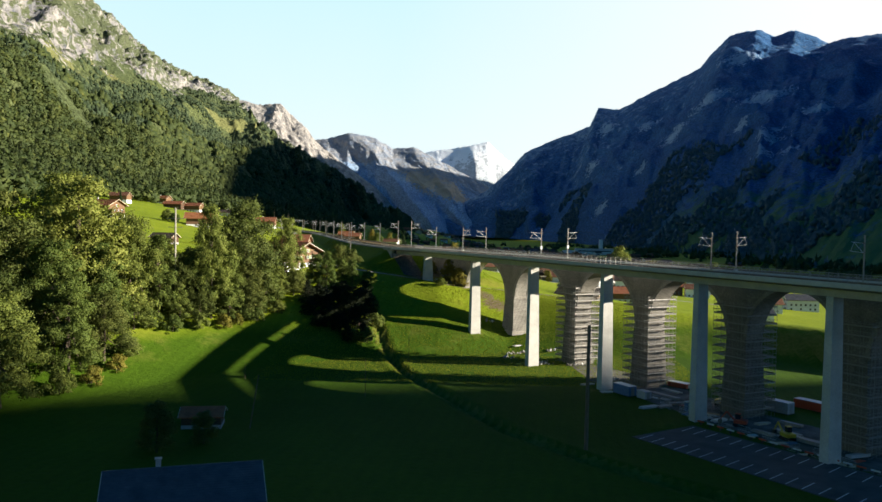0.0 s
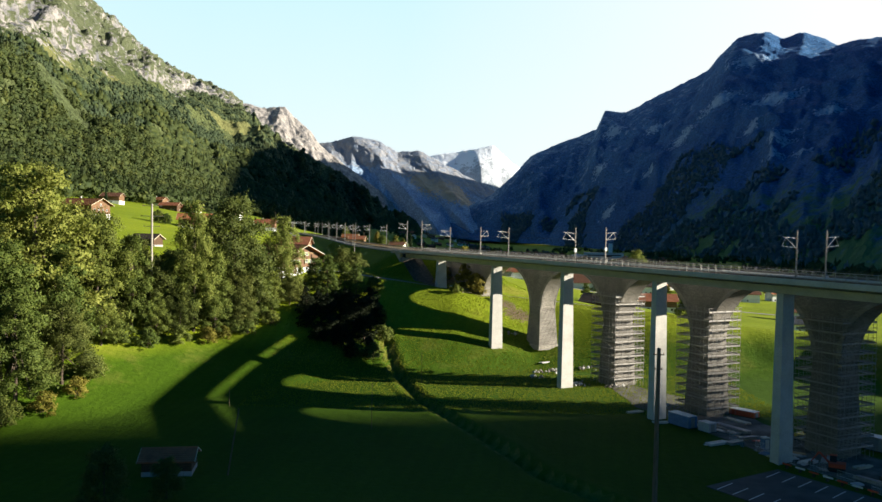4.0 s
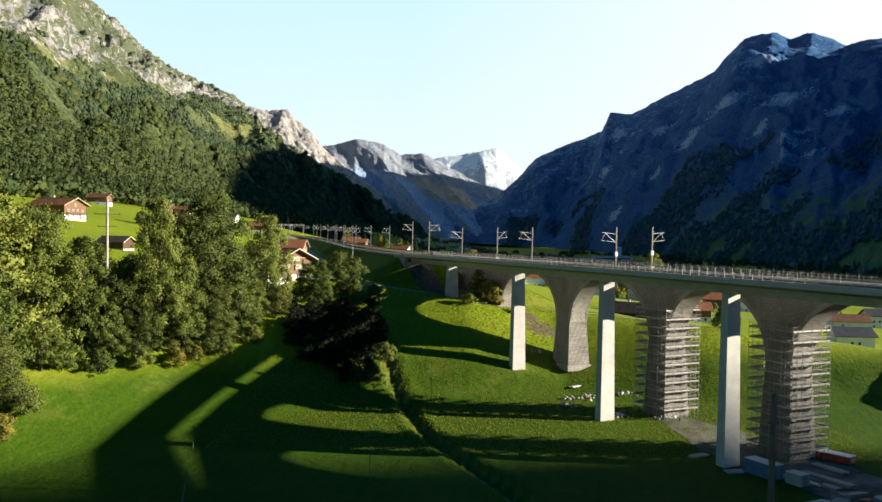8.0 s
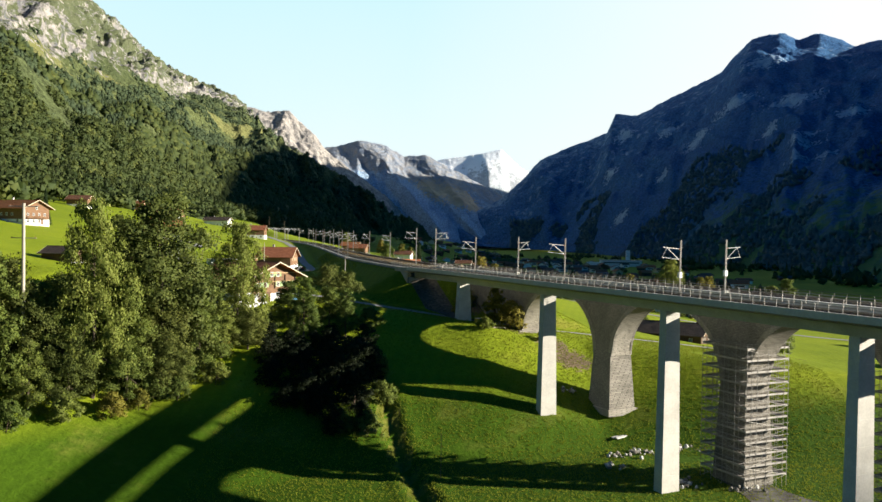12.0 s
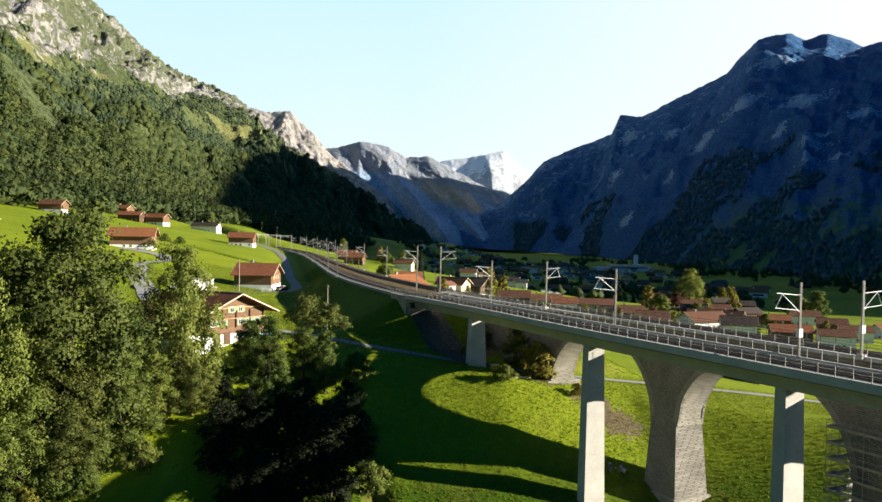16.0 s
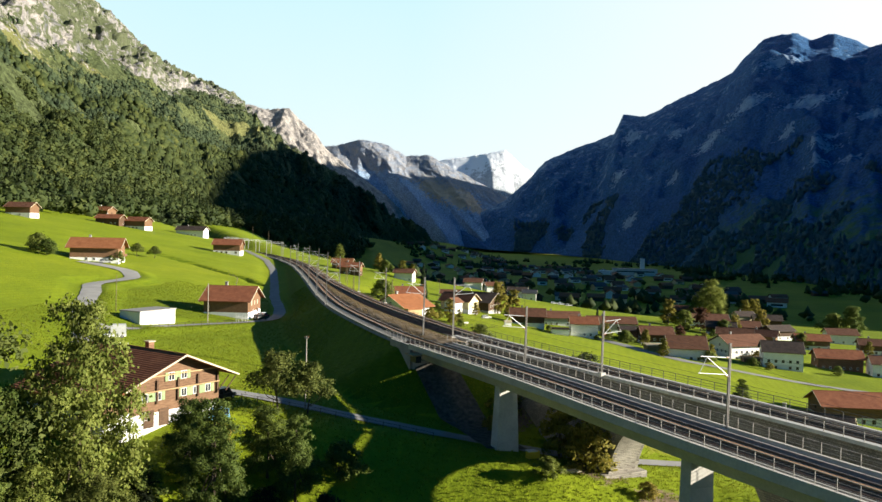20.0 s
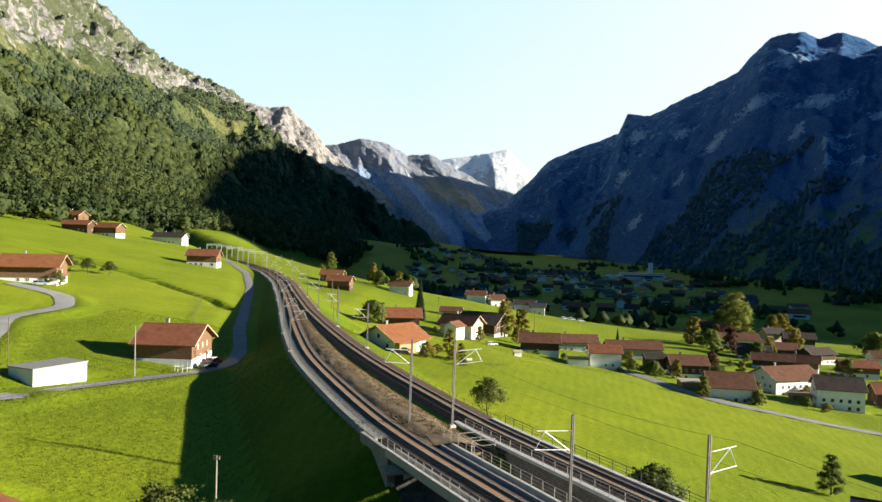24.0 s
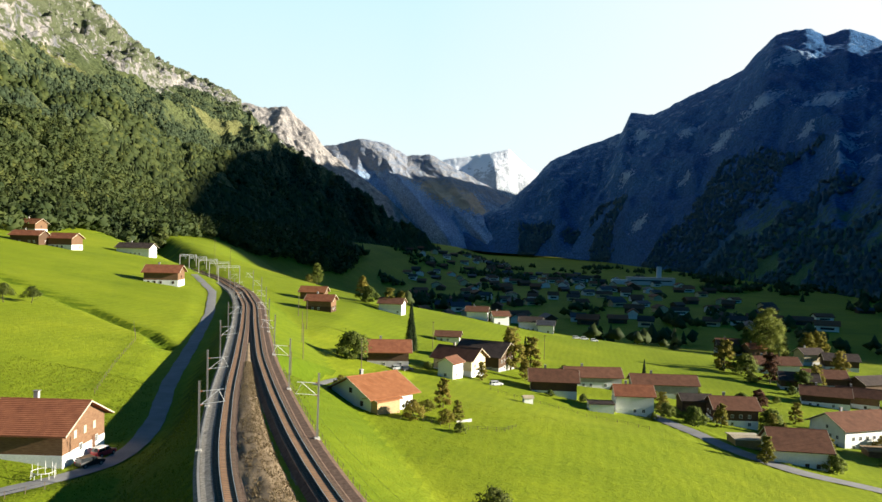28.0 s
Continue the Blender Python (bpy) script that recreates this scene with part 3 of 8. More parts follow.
# way of the two tracks: y, x of the middle of the track
left_x = curve_x([(60, 119), (140, 79), (178, 59.5), (209, 43.6), (240, 27.8), (272, 11.8), (305, -2.7), (318, -9.2), (332, -16.8), (345, -22.6), (358, -27.8), (382, -36.8),
                  (400, -42.8), (438, -52.8), (477, -62), (530, -75), (590, -90.5), (650, -110), (720, -140), (800, -183), (920, -262), (1000, -322)])
right_x = curve_x([(60, 133), (140, 93.7), (178, 75.2), (209, 60.2), (240, 45.6), (272, 30.2), (292, 19.8), (312, 8.4), (330, -1.0), (345, -8.9),
                   (384, -25.7), (408, -34.8), (440, -45.4), (477, -56.8), (530, -71), (590, -86.5), (650, -106), (720, -136), (800, -179), (920, -258), (1000, -318)])


def rail_z(y):
    return 43.2 + 0.012 * np.maximum(0, np.asarray(y, float) - 345) - 0.004 * np.maximum(0, 250 - np.asarray(y, float))


def smooth(a, b, x):
    t = np.clip((np.asarray(x, float) - a) / (b - a), 0, 1)
    return t * t * (3 - 2 * t)


def terrace(x):
    return lerp(x, [-1500, -700, -330, -290, -155, -110, -80, -50, 0, 55, 113, 166, 250, 400, 700, 1000, 1500],
                [430, 200, 83, 73, 51, 44, 39.5, 36, 30.3, 21, 12.5, 8, 4, 1, 6, 50, 160])


def plain_z(x, y):
    return 8.5 + 0.019 * np.clip(y - 150, -60, 120) + 0.004 * np.maximum(0, -x)


def seg_dist(x, y, pts):
    """The distance to a way of many points, and the height of the nearest point."""
    best, zz = np.full(np.shape(x), 1e9), np.zeros(np.shape(x))
    for (x0, y0, z0), (x1, y1, z1) in zip(pts, pts[1:]):
        dx, dy = x1 - x0, y1 - y0
        t = np.clip(((x - x0) * dx + (y - y0) * dy) / (dx * dx + dy * dy), 0, 1)
        d = np.hypot(x - x0 - t * dx, y - y0 - t * dy)
        near = d < best
        best, zz = np.where(near, d, best), np.where(near, z0 + t * (z1 - z0), zz)
    return best, zz


def natural(x, y):
    x, y = np.asarray(x, float), np.asarray(y, float)
    foot = lerp(x, [-400, -100, -65, -45, -20, 10, 24, 60, 90, 108, 118, 130, 150, 200, 400], [160, 170, 214, 234, 250, 257, 264, 256, 256, 250, 236, 212, 190, 150, 130])
    wide = lerp(x, [-110, -65, -50, -20, 0, 24, 60, 95, 118, 130, 200], [128, 100, 76, 58, 46, 44, 32, 28, 30, 38, 50])
    s = np.maximum(y - foot, -(x + 112) * 0.9)
    k = np.clip(s / wide, 0, 1)
    k = 0.55 * k + 0.45 * k * k * (3 - 2 * k)
    low, high = plain_z(x, y), terrace(x)
    z = low + (high - low) * k
    z = z + 1.3 * (fbm(x / 60, y / 60, 3, 3) - 0.44) * smooth(5, 40, np.abs(x - 20) + np.abs(y - 200) * 0.3) + 0.5 * (fbm(x / 9, y / 9, 3, 9) - 0.44) * (0.3 + k * (1 - k) * 4)
    # the raised lip of the terrace, behind the viaducts
    z = z + lerp(x, [10, 36, 65, 95, 112, 130, 220, 360], [0, 1.5, 4.3, 6, 7.5, 9, 9, 0]) * smooth(3, 32, y - foot) * smooth(112, 38, y - foot)
    # the village lies in a shallow dip of the terrace
    z = z - 4.5 * lerp(x, [-60, -30, 0, 30, 50, 70, 90, 112], [0, 0.8, 1.0, 1.05, 0.7, 0.55, 0.45, 0]) * smooth(485, 545, y) * smooth(800, 720, y)
    # beyond the terrace the valley floor lies far lower
    side = lerp(y, [700, 800, 900, 1100, 1250, 1400, 1550, 1700, 1850, 1950, 2080], [-125, -160, -230, -290, -275, -250, -220, -190, -145, -105, -45])
    away = smooth(725, 900, y + 0.15 * np.maximum(0, x)) * smooth(side + 25, side + 190, x) * smooth(900, 600, x)
    z = z + (1.5 - z) * away
    # hollow with a stream bank in the upper meadow
    bd, _ = seg_dist(x, y, [(-91, 512, 0), (-102, 527, 0), (-114, 535, 0), (-133, 551, 0), (-152, 564, 0), (-190, 590, 0)])
    z = z - (2.3 - 0.6 * smooth(-120, -160, x)) * np.exp(-(bd / 1.8) ** 2) - 2.2 * np.exp(-((x + 92.5) ** 2 + (y - 514) ** 2) / 12.0)
    return z


# ways on the ground: x, y; their height follows the land, evened out along the way
def way(pts, lift=0.1):
    p = np.array(pts, float)
    s = np.r_[0, np.cumsum(np.hypot(*np.diff(p, axis=0).T))]
    q = np.linspace(0, s[-1], max(8, int(s[-1] / 6)))
    x, y = np.interp(q, s, p[:, 0]), np.interp(q, s, p[:, 1])
    z = np.convolve(np.pad(natural(x, y), 3, mode="edge"), np.ones(7) / 7, "valid") + lift
    return np.stack([x, y, z], -1).tolist()


LANE_RAIL = way([(-88, 360), (-82, 373), (-74, 392), (-68, 403), (-64, 412), (-64, 424), (-67, 440), (-75.5, 470), (-88, 525), (-102, 585), (-121, 650), (-150, 712)])
LANE_CHALET = way([(-66, 322), (-74, 330), (-83, 342), (-92, 362), (-105, 388), (-112, 408), (-122, 430), (-118, 452), (-127, 470), (-150, 482)])
LANE_LINK = way([(-93, 364), (-88, 361), (-84, 367)])
LANE_UNDER = way([(-58, 323), (-50, 321), (-40, 319), (-30, 315.5), (-18, 313), (-8, 312), (8, 311), (24, 318), (60, 326), (110, 330)])
LANE_HOUSE = way([(-50.5, 474), (-47, 490), (-43, 507), (-36, 524), (-31, 540)])
LANE_VILLAGE = way([(45, 560), (58, 522), (62, 503), (72, 487), (95, 480), (130, 474), (200, 466)])
DITCH = [(-23, 277, 0), (-16, 250, 0), (-9, 222, 0), (3, 196, 0), (14, 168, 0), (28, 148, 0), (48, 128, 0)]


def ground_z(x, y, carve=True):
    x, y = np.asarray(x, float), np.asarray(y, float)
    z = natural(x, y)
    # railway formation with its side slopes
    lo, hi, zf = left_x(y) - 3.7, right_x(y) + 3.7, rail_z(y) - 0.95
    d = np.maximum(np.maximum(lo - x, x - hi) * 0.93, 0)
    d = np.hypot(d, np.maximum(0, 336 - y) * 1.25)
    bank = np.where(z < zf, np.maximum(z, zf - d / 1.75), np.minimum(z, zf + d / 1.6))
    fade = smooth(1000, 930, y)
    z = z + (bank - z) * fade
    for way, half in ((LANE_RAIL, 1.9), (LANE_CHALET, 2.9), (LANE_LINK, 3.2), (LANE_UNDER, 1.8), (LANE_HOUSE, 1.8), (LANE_VILLAGE, 2.4)):
        d, zz = seg_dist(x, y, way)
        k = smooth(half + 6.0, half + 0.8, d)
        z = z + (zz - z) * k
        if carve:
            z = z - 0.3 * smooth(half + 0.2, half - 0.6, d)
    d, _ = seg_dist(x, y, DITCH)
    z = z - 1.5 * np.exp(-(d / 1.25) ** 2) + 0.35 * np.exp(-((d - 3.0) / 1.2) ** 2)
    if carve:
        k = smooth(2.0, 0.0, np.maximum(lot_out(x, y), 0))
        z = z + (LOT_Z - 0.12 - z) * k
    return z


LOT_Z = 8.45
LOT = Matrix.Translation((63.0, 148.0, LOT_Z)) @ Matrix.Rotation(radians(-57.5), 4, "Z")


def lot_out(x, y):
    """How far outside the car park's rectangle a place lies."""
    c, s = math.cos(radians(57.5)), math.sin(radians(57.5))
    u = (x - 63.0) * c - (y - 148.0) * s
    v = (x - 63.0) * s + (y - 148.0) * c
    return np.maximum(np.abs(u) - 27.0, np.abs(v) - 9.6)


def gz(x, y):
    return float(ground_z(np.array([x]), np.array([y]), False)[0])


def axis(*spans):
    out = []
    for a, b, step in spans:
        out += list(np.arange(a, b, step))
    return np.array(out + [spans[-1][1]])


gx = axis((-1500, -600, 60), (-600, -300, 20), (-300, -130, 6), (-130, 110, 1.6), (110, 220, 4), (220, 500, 14), (500, 1500, 60))
gy = axis((-400, 60, 40), (60, 110, 5), (110, 350, 1.6), (350, 600, 2.5), (600, 760, 5), (760, 1200, 16), (1200, 4900, 90))
GX, GY = np.meshgrid(gx, gy)
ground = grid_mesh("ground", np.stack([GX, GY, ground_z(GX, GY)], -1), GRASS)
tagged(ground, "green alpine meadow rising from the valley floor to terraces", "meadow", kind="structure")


# ---- mountains ----
def loft(name, ridge, foot, mat, label, cols=220, rows=90, rough=60.0, swell=0.9, back=500.0, seed=1, crest=10.0, grain=180.0, cliff=((0, 0.7), (1, 0.7)), crag=0.0, spurs=()):
    """A mountainside between its crest line and its foot line, with gullies and ribs, and a back that falls away.

    cliff: share of the height at which the rock begins, along the mountain; crag: how broken the rock is;
    spurs: buttresses that stand out, (place at the crest, place at the foot, half width, depth).
    """
    ridge, foot = np.array(ridge, float), np.array(foot, float)
    u = np.linspace(0, 1, cols)
    at = lambda pts: np.stack([np.interp(u, np.linspace(0, 1, len(pts)), pts[:, k]) for k in range(3)], -1)
    R, F = at(ridge), at(foot)
    v = np.linspace(0, 1, rows)[:, None, None]
    P = F[None] + (R - F)[None] * v
    h = v[..., 0] ** swell
    P[..., 2] = F[None, :, 2] + (R - F)[None, :, 2] * h
    length = np.cumsum(np.r_[0, np.linalg.norm(np.diff(R[:, :2], axis=0), axis=1)])
    U = np.broadcast_to(length[None], P.shape[:2]) / grain
    V = v[..., 0] * np.linalg.norm(R - F, axis=1)[None] / grain
    ribs = fbm(U * 1.0, V * 0.35, 5, seed, True) - 0.62
    lumps = fbm(U * 1.7, V * 1.7, 5, seed + 20) - 0.47
    env = np.sin(np.pi * np.clip(v[..., 0], 0, 1)) ** 0.6
    P[..., 2] += rough * env * (1.5 * ribs + 0.9 * lumps)
    zone = v[..., 0] - np.interp(u, [c[0] for c in cliff], [c[1] for c in cliff])[None]
    n = np.cross(np.gradient(P, axis=1), np.gradient(P, axis=0))
    n /= np.linalg.norm(n, axis=-1, keepdims=True) + 1e-9
    P += n * (rough * 0.3 * env * (fbm(U * 4, V * 5, 4, seed + 40) - 0.47))[..., None]
    if crag:
        broken = np.clip((zone + 0.03) / 0.12, 0, 1) * np.clip((1 - v[..., 0]) / 0.05, 0.15, 1)
        P += n * (crag * broken * (1.3 * fbm(U * 4 + V * 1.5, V * 2.2, 5, seed + 80, True) - 0.85))[..., None]
    for top, low, half, depth in spurs:
        uc = low + (top - low) * v[..., 0]
        P[..., 1] -= depth * np.clip(1 - np.abs(u[None] - uc) / half, 0, 1) * np.clip(1.05 - v[..., 0], 0, 1) ** 0.6
    jag = crest * (fbm(U[-1] * 5, U[-1] * 0 + 3, 4, seed + 60, True) - 0.62)
    P[-1, :, 2] += jag
    P[-2, :, 2] += 0.6 * jag
    out = R - F
    out[:, 2] = 0
    out /= np.linalg.norm(out, axis=1, keepdims=True)
    backs = [P[-1] + out * back * k + np.array([0, 0, -1.0]) * back * k * 0.9 for k in (0.15, 0.5, 1.0)]
    P = np.concatenate([P, np.stack(backs)], 0)
    ob = grid_mesh(name, P, mat)
    tagged(ob, label, "mountain", kind="structure")
    layer = np.stack([np.broadcast_to(u[None], zone.shape), zone], -1)
    layer = np.concatenate([layer, np.repeat(layer[-1:], 3, 0)], 0).reshape(-1, 2)
    loops = np.zeros(len(ob.data.loops), int)
    ob.data.loops.foreach_get("vertex_index", loops)
    ob.data.uv_layers.new(name="zone").data.foreach_set("uv", layer[loops].ravel())
    return P[:rows]


LEFT_CLIFF = ((0.0, 0.2), (0.2, 0.22), (0.26, 0.29), (0.3, 0.37), (0.4, 0.5), (0.5, 0.68), (0.6, 0.8), (0.72, 0.93), (1.0, 1.1))
LEFT_SIDE = loft("mountain_left",
                 [(-2117, 2900, 1495), (-1929, 3100, 1311), (-1696, 3300, 1132), (-1524, 3420, 1014), (-1425, 3550, 905), (-1314, 3680, 794), (-1188, 3720, 741), (-981, 3760, 650), (-779, 3450, 483), (-570, 3100, 356), (-399, 2800, 262), (-249, 2450, 162), (-117, 2150, 58)],
                 [(-420, -200, 92), (-400, 150, 90), (-375, 450, 85), (-350, 700, 78), (-335, 900, 74), (-310, 1100, 66), (-285, 1250, 60), (-255, 1400, 54),
                  (-225, 1550, 48), (-195, 1700, 42), (-150, 1850, 36), (-110, 1950, 30), (-50, 2080, 22)],
                 SKIN_LEFT, "steep wooded mountainside with alps below pale limestone crags", 340, 150, 75, 0.95, 500, 1, 26, 230, LEFT_CLIFF, 75.0)
loft("limestone_wall", [(-1159, 3920, 701), (-957, 3920, 650), (-889, 3920, 638), (-795, 3920, 644), (-751, 3900, 596), (-666, 3880, 529), (-608, 3850, 452), (-495, 3800, 366), (-333, 3750, 249), (-226, 3700, 160)],
     [(-1150, 3520, 250), (-950, 3500, 230), (-850, 3490, 210), (-760, 3480, 200), (-670, 3460, 170), (-580, 3440, 140), (-470, 3420, 100), (-350, 3400, 60), (-200, 3380, 20), (-120, 3360, 0)],
     SKIN_WALL, "sunlit banded limestone wall above the valley", 140, 60, 45, 0.75, 250, 5, 18, 120, ((0, 0.15), (1, 0.3)), 14.0)
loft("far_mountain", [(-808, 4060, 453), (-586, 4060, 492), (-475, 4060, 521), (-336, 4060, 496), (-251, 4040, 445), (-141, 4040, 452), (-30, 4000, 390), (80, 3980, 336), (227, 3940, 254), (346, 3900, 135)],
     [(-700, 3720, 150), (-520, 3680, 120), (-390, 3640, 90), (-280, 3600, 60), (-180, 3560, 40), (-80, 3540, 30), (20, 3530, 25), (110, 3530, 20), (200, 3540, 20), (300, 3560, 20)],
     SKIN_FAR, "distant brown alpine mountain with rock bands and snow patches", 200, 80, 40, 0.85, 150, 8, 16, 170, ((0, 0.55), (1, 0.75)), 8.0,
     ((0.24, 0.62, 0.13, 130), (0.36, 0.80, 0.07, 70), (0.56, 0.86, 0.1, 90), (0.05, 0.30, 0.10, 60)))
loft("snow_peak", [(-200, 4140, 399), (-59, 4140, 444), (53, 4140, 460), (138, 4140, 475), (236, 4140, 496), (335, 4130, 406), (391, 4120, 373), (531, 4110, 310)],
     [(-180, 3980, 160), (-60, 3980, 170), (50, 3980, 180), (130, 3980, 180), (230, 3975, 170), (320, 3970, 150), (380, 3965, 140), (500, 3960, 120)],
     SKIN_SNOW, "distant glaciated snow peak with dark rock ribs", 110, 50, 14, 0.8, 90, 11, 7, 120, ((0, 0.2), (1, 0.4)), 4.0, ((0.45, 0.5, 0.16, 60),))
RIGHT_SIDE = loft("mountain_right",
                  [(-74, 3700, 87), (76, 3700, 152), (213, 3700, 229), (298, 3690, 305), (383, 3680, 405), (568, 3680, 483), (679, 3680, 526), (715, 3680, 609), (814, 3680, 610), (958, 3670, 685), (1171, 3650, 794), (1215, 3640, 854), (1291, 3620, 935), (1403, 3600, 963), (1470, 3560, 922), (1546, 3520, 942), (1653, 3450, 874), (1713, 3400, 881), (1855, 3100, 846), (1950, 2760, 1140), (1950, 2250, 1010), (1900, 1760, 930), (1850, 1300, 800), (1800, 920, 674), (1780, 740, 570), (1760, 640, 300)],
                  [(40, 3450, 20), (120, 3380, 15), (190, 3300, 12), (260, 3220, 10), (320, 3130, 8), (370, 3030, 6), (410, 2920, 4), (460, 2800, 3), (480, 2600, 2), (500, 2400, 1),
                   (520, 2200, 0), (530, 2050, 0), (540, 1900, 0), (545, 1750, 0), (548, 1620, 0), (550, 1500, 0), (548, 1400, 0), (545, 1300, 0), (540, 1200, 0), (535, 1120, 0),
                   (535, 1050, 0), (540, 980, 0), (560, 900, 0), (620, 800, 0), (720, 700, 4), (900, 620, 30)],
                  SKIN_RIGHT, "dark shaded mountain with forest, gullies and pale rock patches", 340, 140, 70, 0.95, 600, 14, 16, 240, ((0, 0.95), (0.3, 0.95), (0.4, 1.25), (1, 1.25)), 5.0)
# out of view; placed and shaped to cast the valley floor's shade
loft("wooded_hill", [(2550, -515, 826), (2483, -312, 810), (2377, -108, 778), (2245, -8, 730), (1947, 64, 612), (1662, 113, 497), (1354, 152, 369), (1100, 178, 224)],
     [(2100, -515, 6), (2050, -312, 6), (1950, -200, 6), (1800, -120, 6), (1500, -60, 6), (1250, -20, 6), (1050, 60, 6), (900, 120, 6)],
     SKIN_RIGHT, "unseen mountain spur added to shade the valley floor", 80, 40, 12, 0.9, 300, 19, 5, 90)


# ---- sky in the distance ----
P = np.zeros((24, 60, 3))
for i in range(24):
    for k in range(60):
        el, az = radians(-3 + 26 * i / 23), radians(-33 + 66 * k / 59)
        P[i, k] = (4975 * math.cos(el) * math.sin(az), 4975 * math.cos(el) * math.cos(az), 52 + 4975 * math.sin(el))
tagged(grid_mesh("backdrop", P, SKY_FAR), "pale hazy evening sky behind the mountains", "sky", kind="structure")


# ---- roads and lanes ----
def ribbon(name, way, half, mat, label, lift=0.02, step=1.5, cols=4, kind="structure", category="lane"):
    pts = np.array(way, float)
    s = np.r_[0, np.cumsum(np.hypot(*np.diff(pts[:, :2], axis=0).T))]
    q = np.arange(0, s[-1] + step, step).clip(0, s[-1])
    line = np.stack([np.interp(q, s, pts[:, k]) for k in range(3)], -1)
    k = np.ones(7) / 7
    for a in range(2):
        line[:, a] = np.convolve(np.pad(line[:, a], 3, mode="reflect", reflect_type="odd"), k, "valid")
    t = np.gradient(line[:, :2], axis=0)
    t /= np.linalg.norm(t, axis=1, keepdims=True)
    nrm = np.stack([t[:, 1], -t[:, 0]], -1)
    w = np.linspace(-half, half, cols + 1)
    rag = 0.05 * np.sin(q * 0.9) + 0.1 * np.sin(q * 0.31 + 2)
    P = np.zeros((len(q), cols + 1, 3))
    for i, o in enumerate(w):
        o2 = o + (rag if abs(o) == half else 0) * np.sign(o)
        P[:, i, :2] = line[:, :2] + nrm * np.reshape(o2, (-1, 1))
        P[:, i, 2] = line[:, 2] + lift + 0.05 * (1 - (o / half) ** 2)
    return tagged(grid_mesh(name, P, mat), label, category, kind=kind)


ribbon("road", LANE_RAIL, 1.75, ASPHALT, "narrow asphalt lane below the railway embankment")
ribbon("road", LANE_CHALET, 2.6, LANE, "pale farm lane winding up the meadow")
ribbon("road", LANE_LINK, 3.0, LANE, "pale farm lane junction")
ribbon("road", LANE_UNDER, 1.6, ASPHALT, "narrow lane passing below the viaduct")
ribbon("road", LANE_HOUSE, 1.7, LANE, "pale gravel lane from the track to the houses")
ribbon("road", LANE_VILLAGE, 2.3, ASPHALT, "asphalt village street at the edge of the field")
bm = bmesh.new()
box(bm, -27, -9.6, -0.4, 27, 9.6, 0.0)
lot = part("car_park", bm, LOT_ASPHALT)
lot.matrix_basis = LOT
tagged(lot, "empty asphalt car park with white bay lines", "car park", kind="structure")
bay = mesh_of("bay_line", cube(-0.1, 0, 0, 0.1, 5.0, 0.008), PAINT_WHITE)
for k in range(17):
    for side in (0, 1):
        shared("bay_line", bay, lot, pose(-25.0 + 3.05 * k, -9.3 if side == 0 else 3.6, 0.004, 0, 0, 9.5))


# ---- railway ----
def frame_at(fx, y, off=0.0, dz=0.0):
    """A pose on a track: x to its right, y along it."""
    x0, x1 = float(fx(y - 0.5)), float(fx(y + 0.5))
    t = Vector((x1 - x0, 1.0, 0)).normalized()
    r = Vector((t.y, -t.x, 0))
    p = Vector((float(fx(y)), y, float(rail_z(y)) + dz)) + r * off
    return Matrix(((r.x, t.x, 0, p.x), (r.y, t.y, 0, p.y), (0, 0, 1, p.z), (0, 0, 0, 1)))


def sweep(name, fx, y0, y1, profile, mat, step=3.0, parent=None, closed=True, dz=0.0, caps=True, zfun=None):
    """A profile (across, up) drawn along a track."""
    ys = np.arange(y0, y1 + 0.01, (y1 - y0) / max(1, round((y1 - y0) / step)))
    n = len(profile)
    verts, faces = [], []
    for y in ys:
        m = frame_at(fx, float(y), 0, dz)
        for a, b in profile:
            p = m @ Vector((a, 0, b))
            verts.append((p.x, p.y, p.z if zfun is None else zfun(a, b, float(y), p)))
    for i in range(len(ys) - 1):
        for k in range(n if closed else n - 1):
            a, b = i * n + k, i * n + (k + 1) % n
            faces.append((a, b, b + n, a + n))
    if closed and caps:
        faces.append(tuple(range(n))[::-1])
        faces.append(tuple(range((len(ys) - 1) * n, len(ys) * n)))
    me = bpy.data.meshes.new(name)
    me.from_pydata(verts, [], faces)
    me.materials.append(mat)
    ob = new(name, me)
    ob.parent = parent
    return ob


def along(y0, y1, step, fx):
    """Places along a track at even steps of true length."""
    y, out = y0, []
    while y < y1:
        out.append(y)
        sl = float(fx(y + 0.5) - fx(y - 0.5))
        y += step / math.hypot(1.0, sl)
    return out


